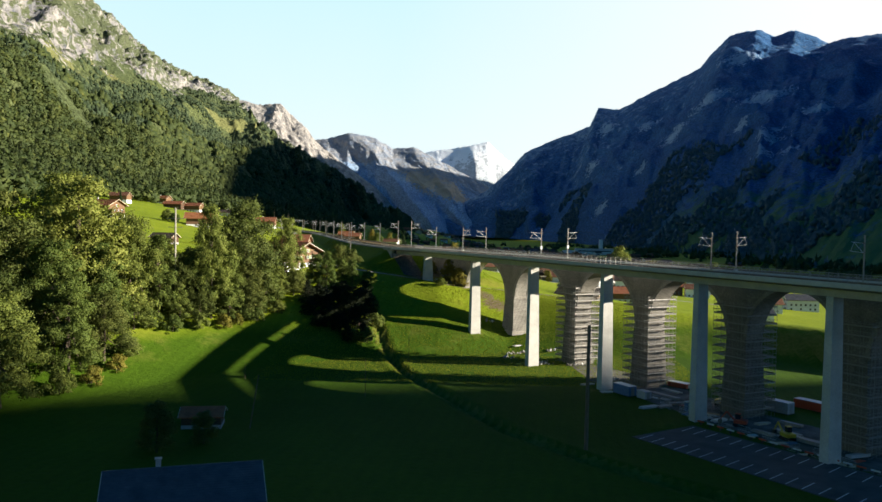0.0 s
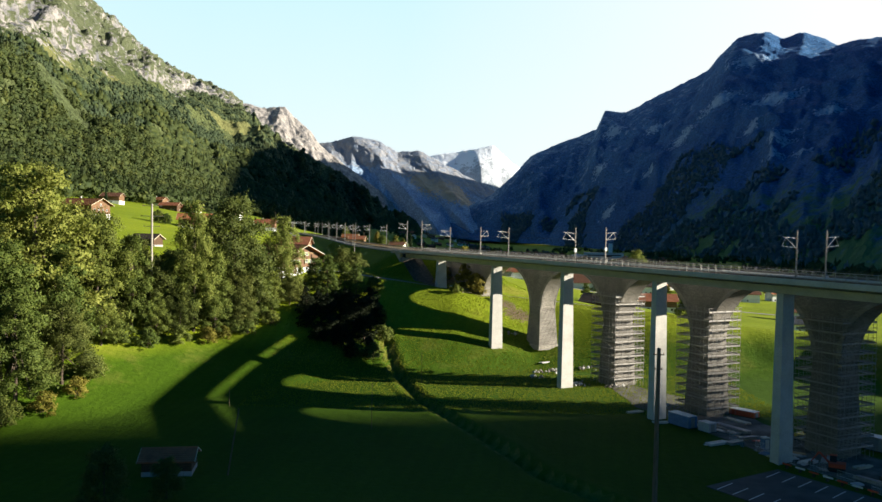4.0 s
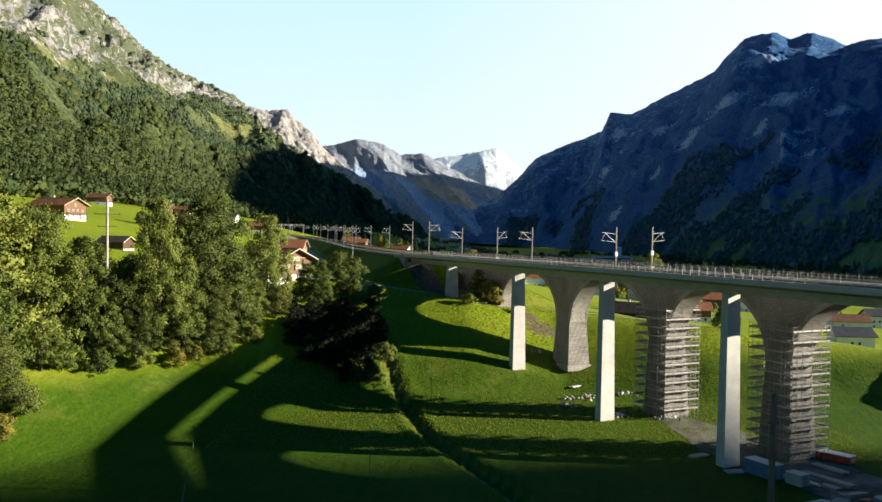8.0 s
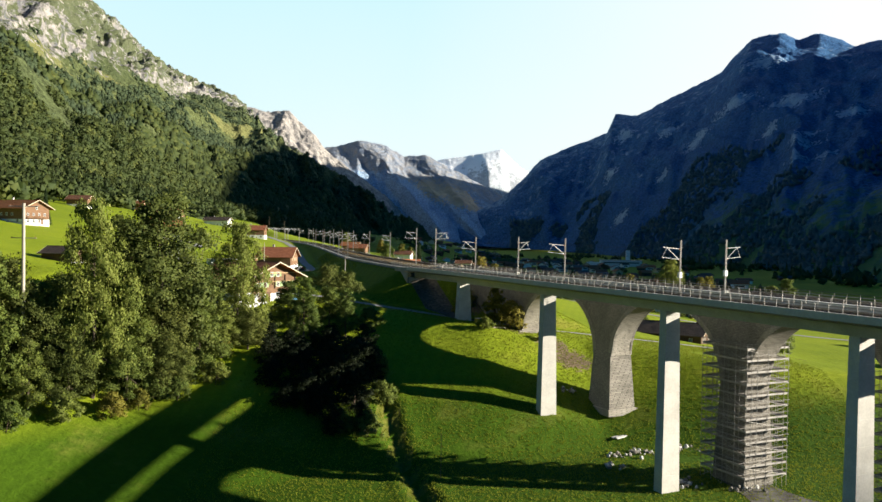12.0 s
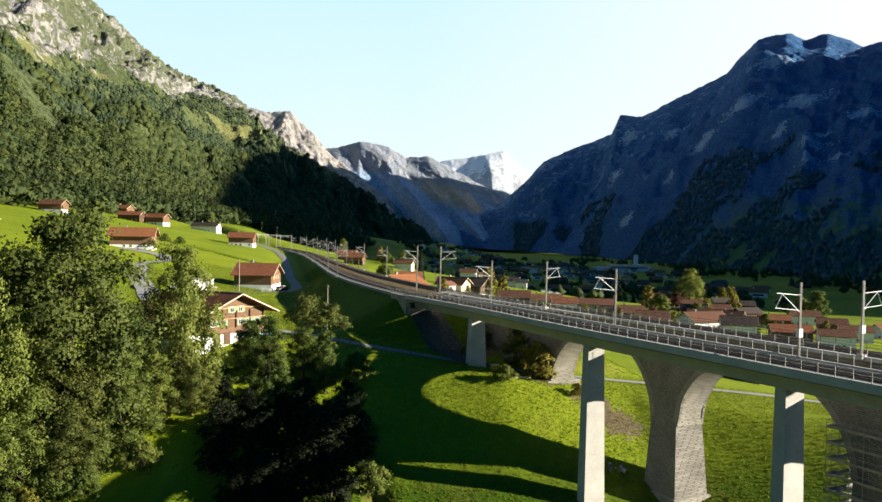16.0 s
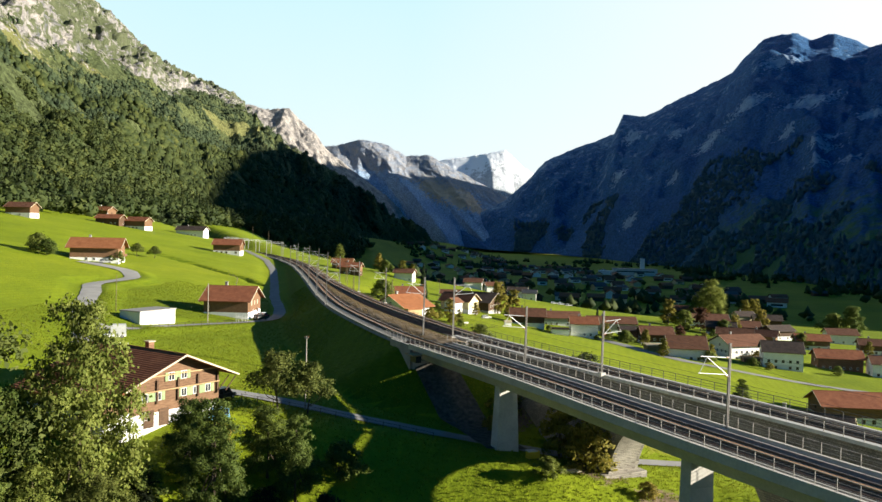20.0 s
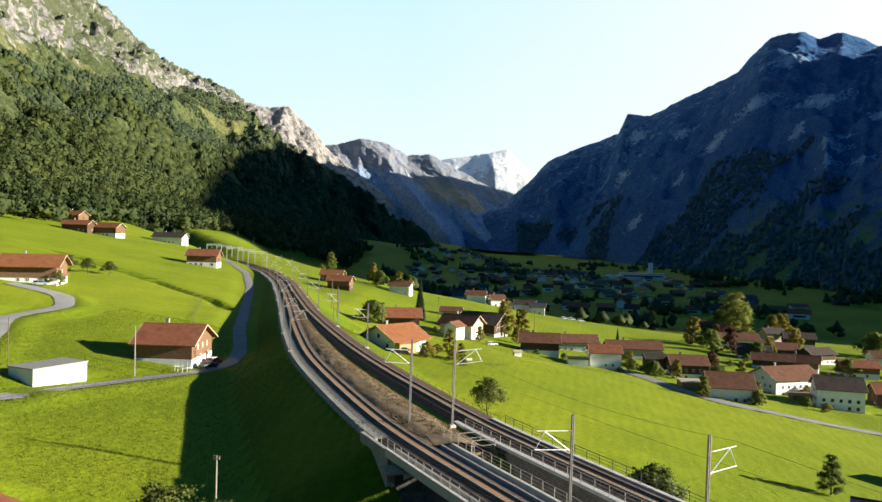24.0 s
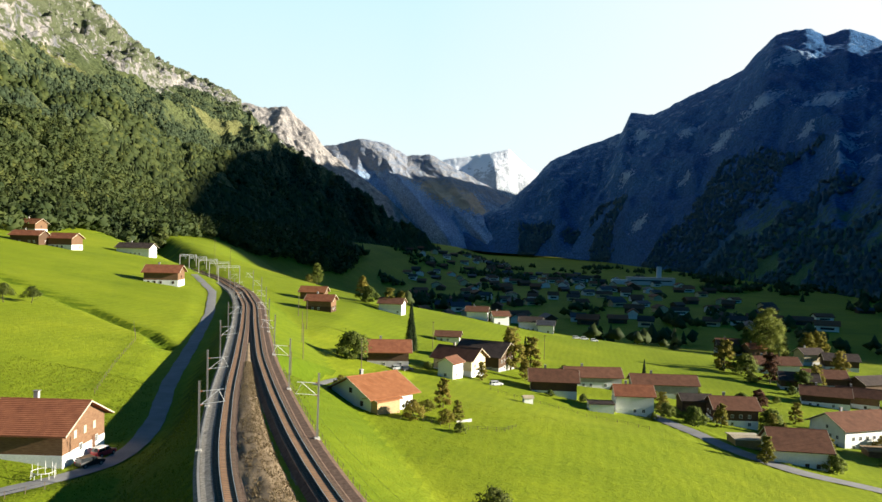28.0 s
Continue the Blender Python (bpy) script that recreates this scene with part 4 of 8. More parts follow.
BED = [(-2.6, -1.0), (-1.75, -0.3), (1.75, -0.3), (2.6, -1.0)]
RAILP = [(-0.07, -0.17), (0.07, -0.17), (0.035, -0.04), (0.035, -0.02), (-0.035, -0.02), (-0.035, -0.04)]
HEADP = [(-0.037, -0.02), (0.037, -0.02), (0.037, 0.0), (-0.037, 0.0)]
sleeper_mesh = mesh_of("sleeper", cube(-1.3, -0.13, -0.28, 1.3, 0.13, -0.165), SLEEPER)
for side, fx, ylo in (("new", left_x, 64), ("old", right_x, 64)):
    lift = 0.0 if side == "new" else 0.35
    track = thing("railway_track", pose(0, 0, 0), "rusty steel railway track on ballast", "track", "railway tracks", "structure")
    sweep("ballast_bed", fx, ylo, 990, BED, BALLAST, 4.0, track, False)
    sweep("rust_stain", fx, ylo, 990, [(-0.62, -0.185), (0.62, -0.185)], RUSTY_BALLAST, 4.0, track, False)
    for g in (-1, 1):
        sweep("oil_stain", fx, ylo, 990, [(g * 1.4, -0.285), (g * 1.15, -0.19), (g * 0.64, -0.19)][::-g], STAINED_BALLAST, 4.0, track, False)
    for g in (-0.76, 0.76):
        sweep("rail", fx, ylo, 990, [(a + g, b) for a, b in RAILP], RAIL, 4.0, track)
        sweep("rail_head", fx, ylo, 990, [(a + g, b) for a, b in HEADP], RAIL_HEAD, 4.0, track)
    near = along(235, 425, 0.64, fx)
    for y in near[:300]:
        shared("sleeper", sleeper_mesh, track, frame_at(fx, y))
    bm = bmesh.new()
    for y in along(ylo, 234, 0.64, fx) + along(near[min(299, len(near) - 1)] + 0.6, 620, 0.64, fx):
        box(bm, -1.3, -0.13, -0.28, 1.3, 0.13, -0.165, frame_at(fx, y))
    tagged(part("far_sleepers", bm, SLEEPER, track), kind="stuff")

# earth strip between the tracks where they draw apart
ys = np.arange(334, 500, 2.0)
P = np.zeros((len(ys), 15, 3))
for i, y in enumerate(ys):
    a, b = float(left_x(y)) + 1.7, float(right_x(y)) - 1.7
    for k in range(15):
        f = k / 14
        wide = min(1, max(0, (b - a) / 7))
        lie = float(np.interp(f, [0, 0.15, 0.4, 0.62, 0.78, 0.9, 1.0], [-0.4, -0.1, 0.1, -0.35, -1.1, -1.0, -0.5]))
        P[i, k] = (a + (b - a) * f, y, float(rail_z(y)) - 0.4 + (lie + 0.4) * wide + 0.3 * wide * (float(vnoise(y / 3, k * 1.1)) - 0.5))
tagged(grid_mesh("median", P, EARTH), "strip of bare brown earth and gravel between the tracks", "earth", kind="structure")
sweep("cess", left_x, 338, 700, [(-3.9, -0.95), (-3.05, -0.5), (-2.5, -0.46), (-2.0, -0.36), (-1.6, -0.272)], CESS, 4.0, None, False)
tagged(bpy.data.objects["cess"], "grey gravel walkway beside the track", "walkway", kind="structure")
sweep("cable_duct", left_x, 338, 700, [(-3.45, -0.75), (-3.45, -0.34), (-3.12, -0.34), (-3.12, -0.75)], CONCRETE_DARK, 4.0, None)
tagged(bpy.data.objects["cable_duct"], "weathered concrete cable duct along the track", "cable duct", kind="structure")
sweep("cess_path", right_x, 334, 700, [(2.0, -0.5), (3.2, -0.45), (4.0, -0.9)], BALLAST, 4.0, None, False)
tagged(bpy.data.objects["cess_path"], "dark gravel walkway beside the track", "walkway", kind="structure")


def mast(y, fx, off, reach, h=9.6, label="grey steel catenary mast with a tubular cantilever", box_on=False, lean=0.6, dz=-0.4):
    """A line mast with its cantilever; reach: across to the wire, signed."""
    m = frame_at(fx, y, off, dz)
    t = thing("catenary_mast", m @ pose(0, 0, 0, 0, lean, 0), label, "mast", "catenary masts")
    bm = bmesh.new()
    for sx in (-1, 1):
        box(bm, 0.09 * sx - 0.03, -0.11, 0.0, 0.09 * sx + 0.03, 0.11, h)
    box(bm, -0.1, -0.02, 0, 0.1, 0.02, h - 0.02)
    part("mast_post", bm, GALV, t)
    part("footing", cube(-0.4, -0.4, -0.5, 0.4, 0.4, 0.12), CONCRETE, t)
    s = 1 if reach > 0 else -1
    top, low = h - 1.5, h - 3.4
    bm = bmesh.new()
    tube(bm, (0.12 * s, 0, top), (reach, 0, top + 0.25), 0.045)
    arm = part("top_tube", bm, GALV_PALE, t)
    bm = bmesh.new()
    tube(bm, (0.12 * s, 0, low), (reach * 0.78, 0, top + 0.15), 0.05)
    part("strut_tube", bm, GALV_PALE, t)
    bm = bmesh.new()
    tube(bm, (0.3 * s, 0, low + 0.15), (reach * 1.05, 0, low + 0.45), 0.04)
    part("steady_tube", bm, GALV_PALE, t)
    bm = bmesh.new()
    tube(bm, (reach * 0.78, 0, top + 0.1), (reach * 1.02, 0, low + 0.45), 0.03)
    part("brace_tube", bm, GALV_PALE, t)
    for z in (top, low):
        bm = bmesh.new()
        tube(bm, (0.1 * s, 0, z), (0.45 * s, 0, z + 0.05), 0.09)
        part("insulator", bm, INSULATOR, t)
    if box_on:
        part("switch_box", cube(-0.3, -0.25, 2.6, 0.3, 0.25, 3.6), PAINT_WHITE, t, "white switch box")
    return m


masts_l, masts_r = [], []
for y, bx in ((147, 0), (180.5, 0), (241.8, 1), (272.6, 0), (310.8, 0)):
    mast(y, left_x, 4.0, -3.9, 9.0, box_on=bool(bx))
    masts_l.append(y)
for y, bx in ((152, 0), (186, 0), (247.5, 1), (307.3, 0)):
    mast(y, right_x, -3.3, 3.2, 8.9, dz=-0.1, box_on=bool(bx))
    masts_r.append(y)
mast(343, left_x, 3.1, -3.6, 11.4)
mast(346.2, right_x, -4.3, 4.0, 11.4)
for y in (402, 428, 468, 508, 552, 596, 640):
    mast(y, left_x, -3.4, 3.3, lean=-0.3)
for y in (408, 442, 480, 520, 560, 604, 648):
    mast(y, right_x, 3.3, -3.2)


def gantry(y):
    t = thing("catenary_portal", frame_at(left_x, y, 2.0, -0.4), "grey lattice portal spanning both tracks", "portal", "catenary portals")
    for x in (-5.2, 5.2):
        part("leg", cube(x - 0.16, -0.16, 0, x + 0.16, 0.16, 9.0), GALV, t)
    bm = bmesh.new()
    for z in (8.1, 9.0):
        tube(bm, (-5.4, 0, z), (5.4, 0, z), 0.07, n=6)
    for k in range(9):
        x = -5.2 + k * 1.15
        tube(bm, (x, 0, 8.1 if k % 2 else 9.0), (x + 1.15, 0, 9.0 if k % 2 else 8.1), 0.04, n=5)
    part("crossbeam", bm, GALV_PALE, t)
    for x in (-2.0, 2.0):
        bm = bmesh.new()
        tube(bm, (x, 0, 8.1), (x, 0, 6.6), 0.05, n=6)
        tube(bm, (x, 0, 6.6), (x + 0.8, 0, 6.3), 0.04, n=6)
        part("dropper", bm, GALV_PALE, t)


for y in (690, 724, 752, 780, 806):
    gantry(y)


def wire(name, fx, off, z, y0, y1, sag, marks, mat, r=0.02):
    bm = bmesh.new()
    marks = [y0] + sorted(m for m in marks if y0 < m < y1) + [y1]
    for a, b in zip(marks, marks[1:]):
        prev = None
        for k in range(7):
            y = a + (b - a) * k / 6
            p = frame_at(fx, y, off, z - sag * 4 * (k / 6) * (1 - k / 6)).translation
            if prev is not None:
                tube(bm, prev, p, r, n=4)
            prev = p.copy()
    return part(name, bm, mat)


ml = masts_l + [343, 402, 428, 468, 508, 556, 592, 628, 662]
mr = masts_r + [346.2, 408, 442, 480, 520, 556, 592, 628, 662]
for fx, mk in ((left_x, ml), (right_x, mr)):
    w = tagged(thing("overhead_line", pose(0, 0, 0), "thin copper overhead line above the track", "overhead line", "overhead lines"))
    wire("contact_wire", fx, 0.0, 5.6, 140, 660, 0.02, mk, DARK_STEEL, 0.012).parent = w
    wire("catenary_wire", fx, 0.0, 7.9, 140, 660, 0.9, mk, DARK_STEEL, 0.012).parent = w


# ---- the concrete viaduct ----
Y_ABUT = 333.0
viaduct = thing("concrete_viaduct", pose(0, 0, 0), "slender concrete railway viaduct on tall tapered piers", "viaduct")
sweep("deck_slab", left_x, 64, Y_ABUT, [(-4.1, -0.62), (-3.9, -1.15), (-2.3, -1.55), (2.3, -1.55), (3.9, -1.15), (4.1, -0.62)], CONCRETE_DARK, 4.0, viaduct)
sweep("box_girder", left_x, 64, Y_ABUT, [(-2.35, -1.5), (-1.7, -2.95), (1.4, -2.95), (2.35, -1.5)], CONCRETE, 4.0, viaduct)
for s in (-1, 1):
    sweep("edge_beam", left_x, 64, Y_ABUT, [(s * 4.28, -1.0), (s * 4.28, -0.05), (s * 3.92, -0.05), (s * 3.92, -1.0)][::s], CONCRETE, 4.0, viaduct)
    sweep("ballast_wall", left_x, 64, Y_ABUT, [(s * 3.0, -0.64), (s * 3.0, -0.2), (s * 2.75, -0.2), (s * 2.75, -0.64)][::s], CONCRETE_DARK, 4.0, viaduct)


def railing(fx, y0, y1, off, dz, step, name, label, mat=GALV, post_h=1.15, slim=0.028):
    t = thing(name, pose(0, 0, 0), label, "railing", "viaduct railings")
    post = mesh_of("post", cube(-slim, -slim, 0, slim, slim, post_h), mat)
    for y in along(y0, y1, step, fx):
        shared("post", post, t, frame_at(fx, y, off, dz))
    for h in (post_h - 0.03, post_h * 0.66, post_h * 0.34):
        w = 0.03 if h > 1 else 0.018
        sweep("rail_bar", fx, y0, y1, [(off - w, dz + h - w), (off + w, dz + h - w), (off + w, dz + h + w), (off - w, dz + h + w)], mat, 4.0, t)
    return t


railing(left_x, 100, 345, -4.08, -0.05, 2.0, "railing", "pale steel railing along the concrete viaduct")
railing(left_x, 100, 336, 4.08, -0.05, 2.0, "railing", "pale steel railing along the concrete viaduct")


def pier(y, ground_at, top=-3.0):
    m = frame_at(left_x, y)
    z1 = m.translation.z + top
    p = m.translation
    z0 = ground_at if ground_at is not None else gz(p.x, p.y) - 0.6
    bm = bmesh.new()
    levels = 9
    rings = []
    for k in range(levels + 1):
        f = k / levels
        z = z0 + (z1 - z0) * f
        w, l = 1.85 - 0.42 * f, 1.0 - 0.25 * f
        rings.append([bm.verts.new(m @ Vector((sx * w, sy * l, z - p.z))) for sx, sy in ((-1, -1), (1, -1), (1, 1), (-1, 1))])
        if 0 < k < levels:
            rings.append([bm.verts.new(m @ Vector((sx * (w - 0.025), sy * (l - 0.025), z + 0.04 - p.z))) for sx, sy in ((-1, -1), (1, -1), (1, 1), (-1, 1))])
            rings.append([bm.verts.new(m @ Vector((sx * w, sy * l, z + 0.08 - p.z))) for sx, sy in ((-1, -1), (1, -1), (1, 1), (-1, 1))])
    for a, b in zip(rings, rings[1:]):
        for k in range(4):
            bm.faces.new((a[k], a[(k + 1) % 4], b[(k + 1) % 4], b[k]))
    bm.faces.new(rings[-1])
    ob = part("pier", bm, CONCRETE, viaduct, "pale tapered concrete pier with lift joints")
    bm = bmesh.new()
    box(bm, -0.9, -0.5, top - 0.02, -0.3, 0.5, top + 0.12, m)
    box(bm, 0.3, -0.5, top - 0.02, 0.9, 0.5, top + 0.12, m)
    part("bearing", bm, DARK_STEEL, ob)
    return p


PIER_Y = (309.5, 272.4, 239.8, 209.0, 179.5, 149.5, 118.0)
for y in PIER_Y:
    pier(y, None)
m = frame_at(left_x, Y_ABUT)
bm = bmesh.new()
box(bm, -3.6, -0.6, -11.0, 3.6, 3.2, -3.15, m)
box(bm, -3.6, 1.0, -3.15, 3.6, 3.2, -0.9, m)
part("abutment", bm, CONCRETE, viaduct, "concrete abutment in the embankment")
bm = bmesh.new()
for s in (-1, 1):
    vs = [m @ Vector((s * 3.9 + d, a, b)) for d in (-0.25, 0.25) for a, b in ((-0.6, -4.4), (3.2, -6.5), (9.0, -2.2), (9.0, -0.3), (-0.6, -0.3))]
    v = [bm.verts.new(p) for p in vs]
    bm.faces.new(v[:5])
    bm.faces.new(v[5:][::-1])
    for k in range(5):
        bm.faces.new((v[k], v[5 + k], v[5 + (k + 1) % 5], v[(k + 1) % 5]))
part("wing_wall", bm, CONCRETE_DARK, viaduct)
# stone-paved slope under the first span
P = np.zeros((16, 9, 3))
for i in range(16):
    for k in range(9):
        q = frame_at(left_x, 333 - i * 1.6, -3.2 + 6.8 * k / 8)
        P[i, k] = (q.translation.x, q.translation.y, gz(q.translation.x, q.translation.y) + 0.14 + 0.14 * random.random())
slope = tagged(grid_mesh("paved_slope", P, RUBBLE, None, False), "dark stone-paved slope under the abutment", "paving", kind="structure")

# ---- the old stone viaduct ----
OLD_HALF, SPRING_DROP = 2.6, 3.2
SPIER_Y = [309.0, 279.0, 246.0, 216.0, 186.0, 158.5, 128.0, 98.0]
stone = thing("stone_viaduct", pose(0, 0, 0), "old rubble-masonry arch viaduct with pale voussoirs", "viaduct")
OLD_Y0, OLD_Y1 = 82.0, 345.0


def arch_under(y, half_pier=3.1, crown=-3.5):
    """How far below rail level the masonry reaches at a place along the viaduct."""
    for a, b in zip(SPIER_Y, SPIER_Y[1:]):
        lo, hi = b + half_pier * 0.9, a - half_pier * 0.9
        if lo < y < hi:
            mid, r = (lo + hi) / 2, (hi - lo) / 2
            return crown - 12.4 * (1 - math.sqrt(max(0.0, 1 - ((y - mid) / r) ** 2)))
    return None


def old_pier_base(y):
    m = frame_at(right_x, y)
    return gz(m.translation.x, m.translation.y) - 0.8


# spandrel walls with the arches cut out, and the barrels between them
for s in (-1, 1):
    verts, faces = [], []
    ys = sorted(set(list(np.arange(SPIER_Y[-1], SPIER_Y[0], 0.55))))
    prev = None
    for y in ys:
        u = arch_under(y)
        m = frame_at(right_x, y)
        low = u if u is not None else -15.6
        for d in (0.0, -0.45 * s):
            for z in (low, -0.35):
                verts.append(tuple(m @ Vector((s * OLD_HALF + d, 0, z))))
    n = len(verts) // 4
    for i in range(n - 1):
        a, b = 4 * i, 4 * (i + 1)
        faces += [(a, b, b + 1, a + 1), (a + 2, a + 3, b + 3, b + 2), (a, a + 2, b + 2, b), (a + 1, b + 1, b + 3, a + 3)]
    me = bpy.data.meshes.new("spandrel_wall")
    me.from_pydata(verts, [], faces)
    me.materials.append(MASONRY)
    shared("spandrel_wall", me, stone)
for a, b in zip(SPIER_Y, SPIER_Y[1:]):
    lo, hi = b + 2.79, a - 2.79
    rows = []
    for k in range(33):
        t = math.pi * k / 32
        mid, r = (lo + hi) / 2, (hi - lo) / 2
        y = mid - r * math.cos(t)
        z = -3.5 - 12.4 * (1 - math.sin(t))
        rows.append((y, z, r, math.cos(t), math.sin(t)))
    P = np.zeros((33, 5, 3))
    for i, (y, z, r, c, sn) in enumerate(rows):
        m = frame_at(right_x, y)
        for k in range(5):
            P[i, k] = m @ Vector((-OLD_HALF + 2 * OLD_HALF * k / 4, 0, z))
    grid_mesh("arch_barrel", P, VOUSSOIR, stone)
    for s in (-1, 1):
        # ring of voussoirs standing proud of the wall, one stone at a time
        bm = bmesh.new()
        for i in range(32):
            (y0, z0, r, c0, s0), (y1, z1, _, c1, s1) = rows[i], rows[i + 1]
            q = []
            for (yy, zz, cc, ss) in ((y0, z0, c0, s0), (y1, z1, c1, s1)):
                for grow in (0.0, 0.85):
                    for d in (0.0, 0.07):
                        m = frame_at(right_x, yy - cc * grow + (0.02 if yy == y0 else -0.02))
                        q.append(bm.verts.new(m @ Vector((s * (OLD_HALF + d), 0, zz + ss * grow))))
            bm.faces.new((q[1], q[5], q[7], q[3]))
            bm.faces.new((q[0], q[1], q[3], q[2]))
            bm.faces.new((q[4], q[6], q[7], q[5]))
            bm.faces.new((q[2], q[3], q[7], q[6]))
            bm.faces.new((q[0], q[4], q[5], q[1]))
        tagged(part("arch_ring", bm, VOUSSOIR, stone, "ring of pale dressed voussoirs"), kind="stuff")
for y in SPIER_Y:
    m = frame_at(right_x, y)
    z0, z1 = old_pier_base(y) - m.translation.z, -14.9
    bm = bmesh.new()
    n = 14
    rings = []
    for k in range(n + 1):
        f = k / n
        z = z0 + (z1 - z0) * f
        w, l = OLD_HALF + 0.05 + 0.75 * (1 - f), 2.8 + 0.85 * (1 - f)
        rings.append([bm.verts.new(m @ Vector((sx * w, sy * l, z))) for sx, sy in ((-1, -1), (1, -1), (1, 1), (-1, 1))])
    for a, b in zip(rings, rings[1:]):
        for k in range(4):
            bm.faces.new((a[k], a[(k + 1) % 4], b[(k + 1) % 4], b[k]))
    bm.faces.new(rings[-1])
    part("stone_pier", bm, MASONRY, stone, "battered rubble-masonry pier")
    part("plinth", cube(-OLD_HALF - 1.2, -4.1, z0 - 0.6, OLD_HALF + 1.2, 4.1, z0 + 0.75, m=m), VOUSSOIR, stone)
# fill above the arches and at the landward end
sweep("fill", right_x, SPIER_Y[-1], SPIER_Y[0], [(-2.2, -1.6), (-2.2, -0.6), (2.2, -0.6), (2.2, -1.6)], MASONRY, 4.0, stone)
sweep("end_wall", right_x, SPIER_Y[0] - 2.8, 348.0, [(-OLD_HALF, -14.0), (-OLD_HALF, -0.72), (OLD_HALF, -0.72), (OLD_HALF, -14.0)], MASONRY, 4.0, stone)
for s in (-1, 1):
    sweep("coping", right_x, SPIER_Y[-1], 348, [(s * 3.15, -0.73), (s * 3.15, -0.34), (s * 2.5, -0.3), (s * 2.5, -0.73)][::s], COPING, 4.0, stone)
railing(right_x, 100, 345, -3.0, -0.34, 2.3, "railing", "pale steel railing along the stone viaduct")
railing(right_x, 100, 345, 3.0, -0.34, 2.3, "railing", "dark steel railing along the stone viaduct", DARK_STEEL)


# ---- scaffolding round the stone piers ----
def scaffold(y, lifts=15):
    m = frame_at(right_x, y)
    base = gz(m.translation.x, m.translation.y)
    t = thing("scaffolding", Matrix.Translation((0, 0, base - m.translation.z)) @ m, "grey tube scaffolding with plank lifts round a stone pier", "scaffolding", "pier scaffolds")
    w, l, h = OLD_HALF + 2.1, 5.1, 1.95
    H = min(lifts * h, m.translation.z - base - 8.0)
    lifts = int(H // h)
    up = mesh_of("standard", tube(bmesh.new(), (0, 0, 0), (0, 0, lifts * h + 1.1), 0.035, n=5), GALV)
    for d in (0.0, 1.0):
        for sx in (-1, 1):
            for k in range(5):
                shared("standard", up, t, pose(sx * (w - d), -l + 2 * l * k / 4, 0))
        for sy in (-1, 1):
            for k in range(1, 4):
                shared("standard", up, t, pose(-w + 2 * w * k / 4, sy * (l - d), 0))
    lx = mesh_of("ledger", tube(bmesh.new(), (-w - 0.3, 0, 0), (w + 0.3, 0, 0), 0.03, n=5), GALV)
    ly = mesh_of("ledger", tube(bmesh.new(), (0, -l - 0.3, 0), (0, l + 0.3, 0), 0.03, n=5), GALV)
    dx = mesh_of("plank_deck", cube(-w, -0.42, 0, w, 0.42, 0.06), GALV)
    dy = mesh_of("plank_deck", cube(-0.42, -l, 0, 0.42, l, 0.06), GALV)
    tx = mesh_of("toe_board", cube(-w, -0.02, 0, w, 0.02, 0.26), GALV)
    ty = mesh_of("toe_board", cube(-0.02, -l, 0, 0.02, l, 0.26), GALV)
    br = mesh_of("brace", tube(bmesh.new(), (0, -l * 0.5, 0), (0, l * 0.5, h), 0.03, n=5), GALV)
    bx = mesh_of("brace", tube(bmesh.new(), (-w, 0, 0), (w, 0, h), 0.03, n=5), GALV)
    for k in range(1, lifts + 1):
        z = k * h
        for s in (-1, 1):
            shared("plank_deck", dx, t, pose(0, s * (l - 0.5), z))
            shared("plank_deck", dy, t, pose(s * (w - 0.5), 0, z + 0.003))
            shared("toe_board", tx, t, pose(0, s * (l - 0.06), z + 0.065))
            shared("toe_board", ty, t, pose(s * (w - 0.06), 0, z + 0.065))
            shared("ledger", lx, t, pose(0, s * l, z + 1.0))
            shared("ledger", lx, t, pose(0, s * (l - 1.0), z + 0.55))
            shared("ledger", ly, t, pose(s * (w - 1.0), 0, z + 0.55))
            shared("ledger", ly, t, pose(s * w, 0, z + 1.0))
            shared("brace", br, t, pose(s * (w + 0.05), (l * 0.5 if k % 2 else -l * 0.5), z - h))
            shared("brace", bx, t, pose(0, s * (l + 0.05), z - h, 0, 0, 0 if k % 2 else 180))


for y in SPIER_Y[2:6]:
    scaffold(y)


# ---- trees ----
def soften(me, normals):
    """Leaves lit as a rounded mass: normals lean outwards from the crown."""
    normals = normals / (np.linalg.norm(normals, axis=1, keepdims=True) + 1e-9)
    me.polygons.foreach_set("use_smooth", np.ones(len(me.polygons), bool))
    me.normals_split_custom_set_from_vertices(normals.tolist())


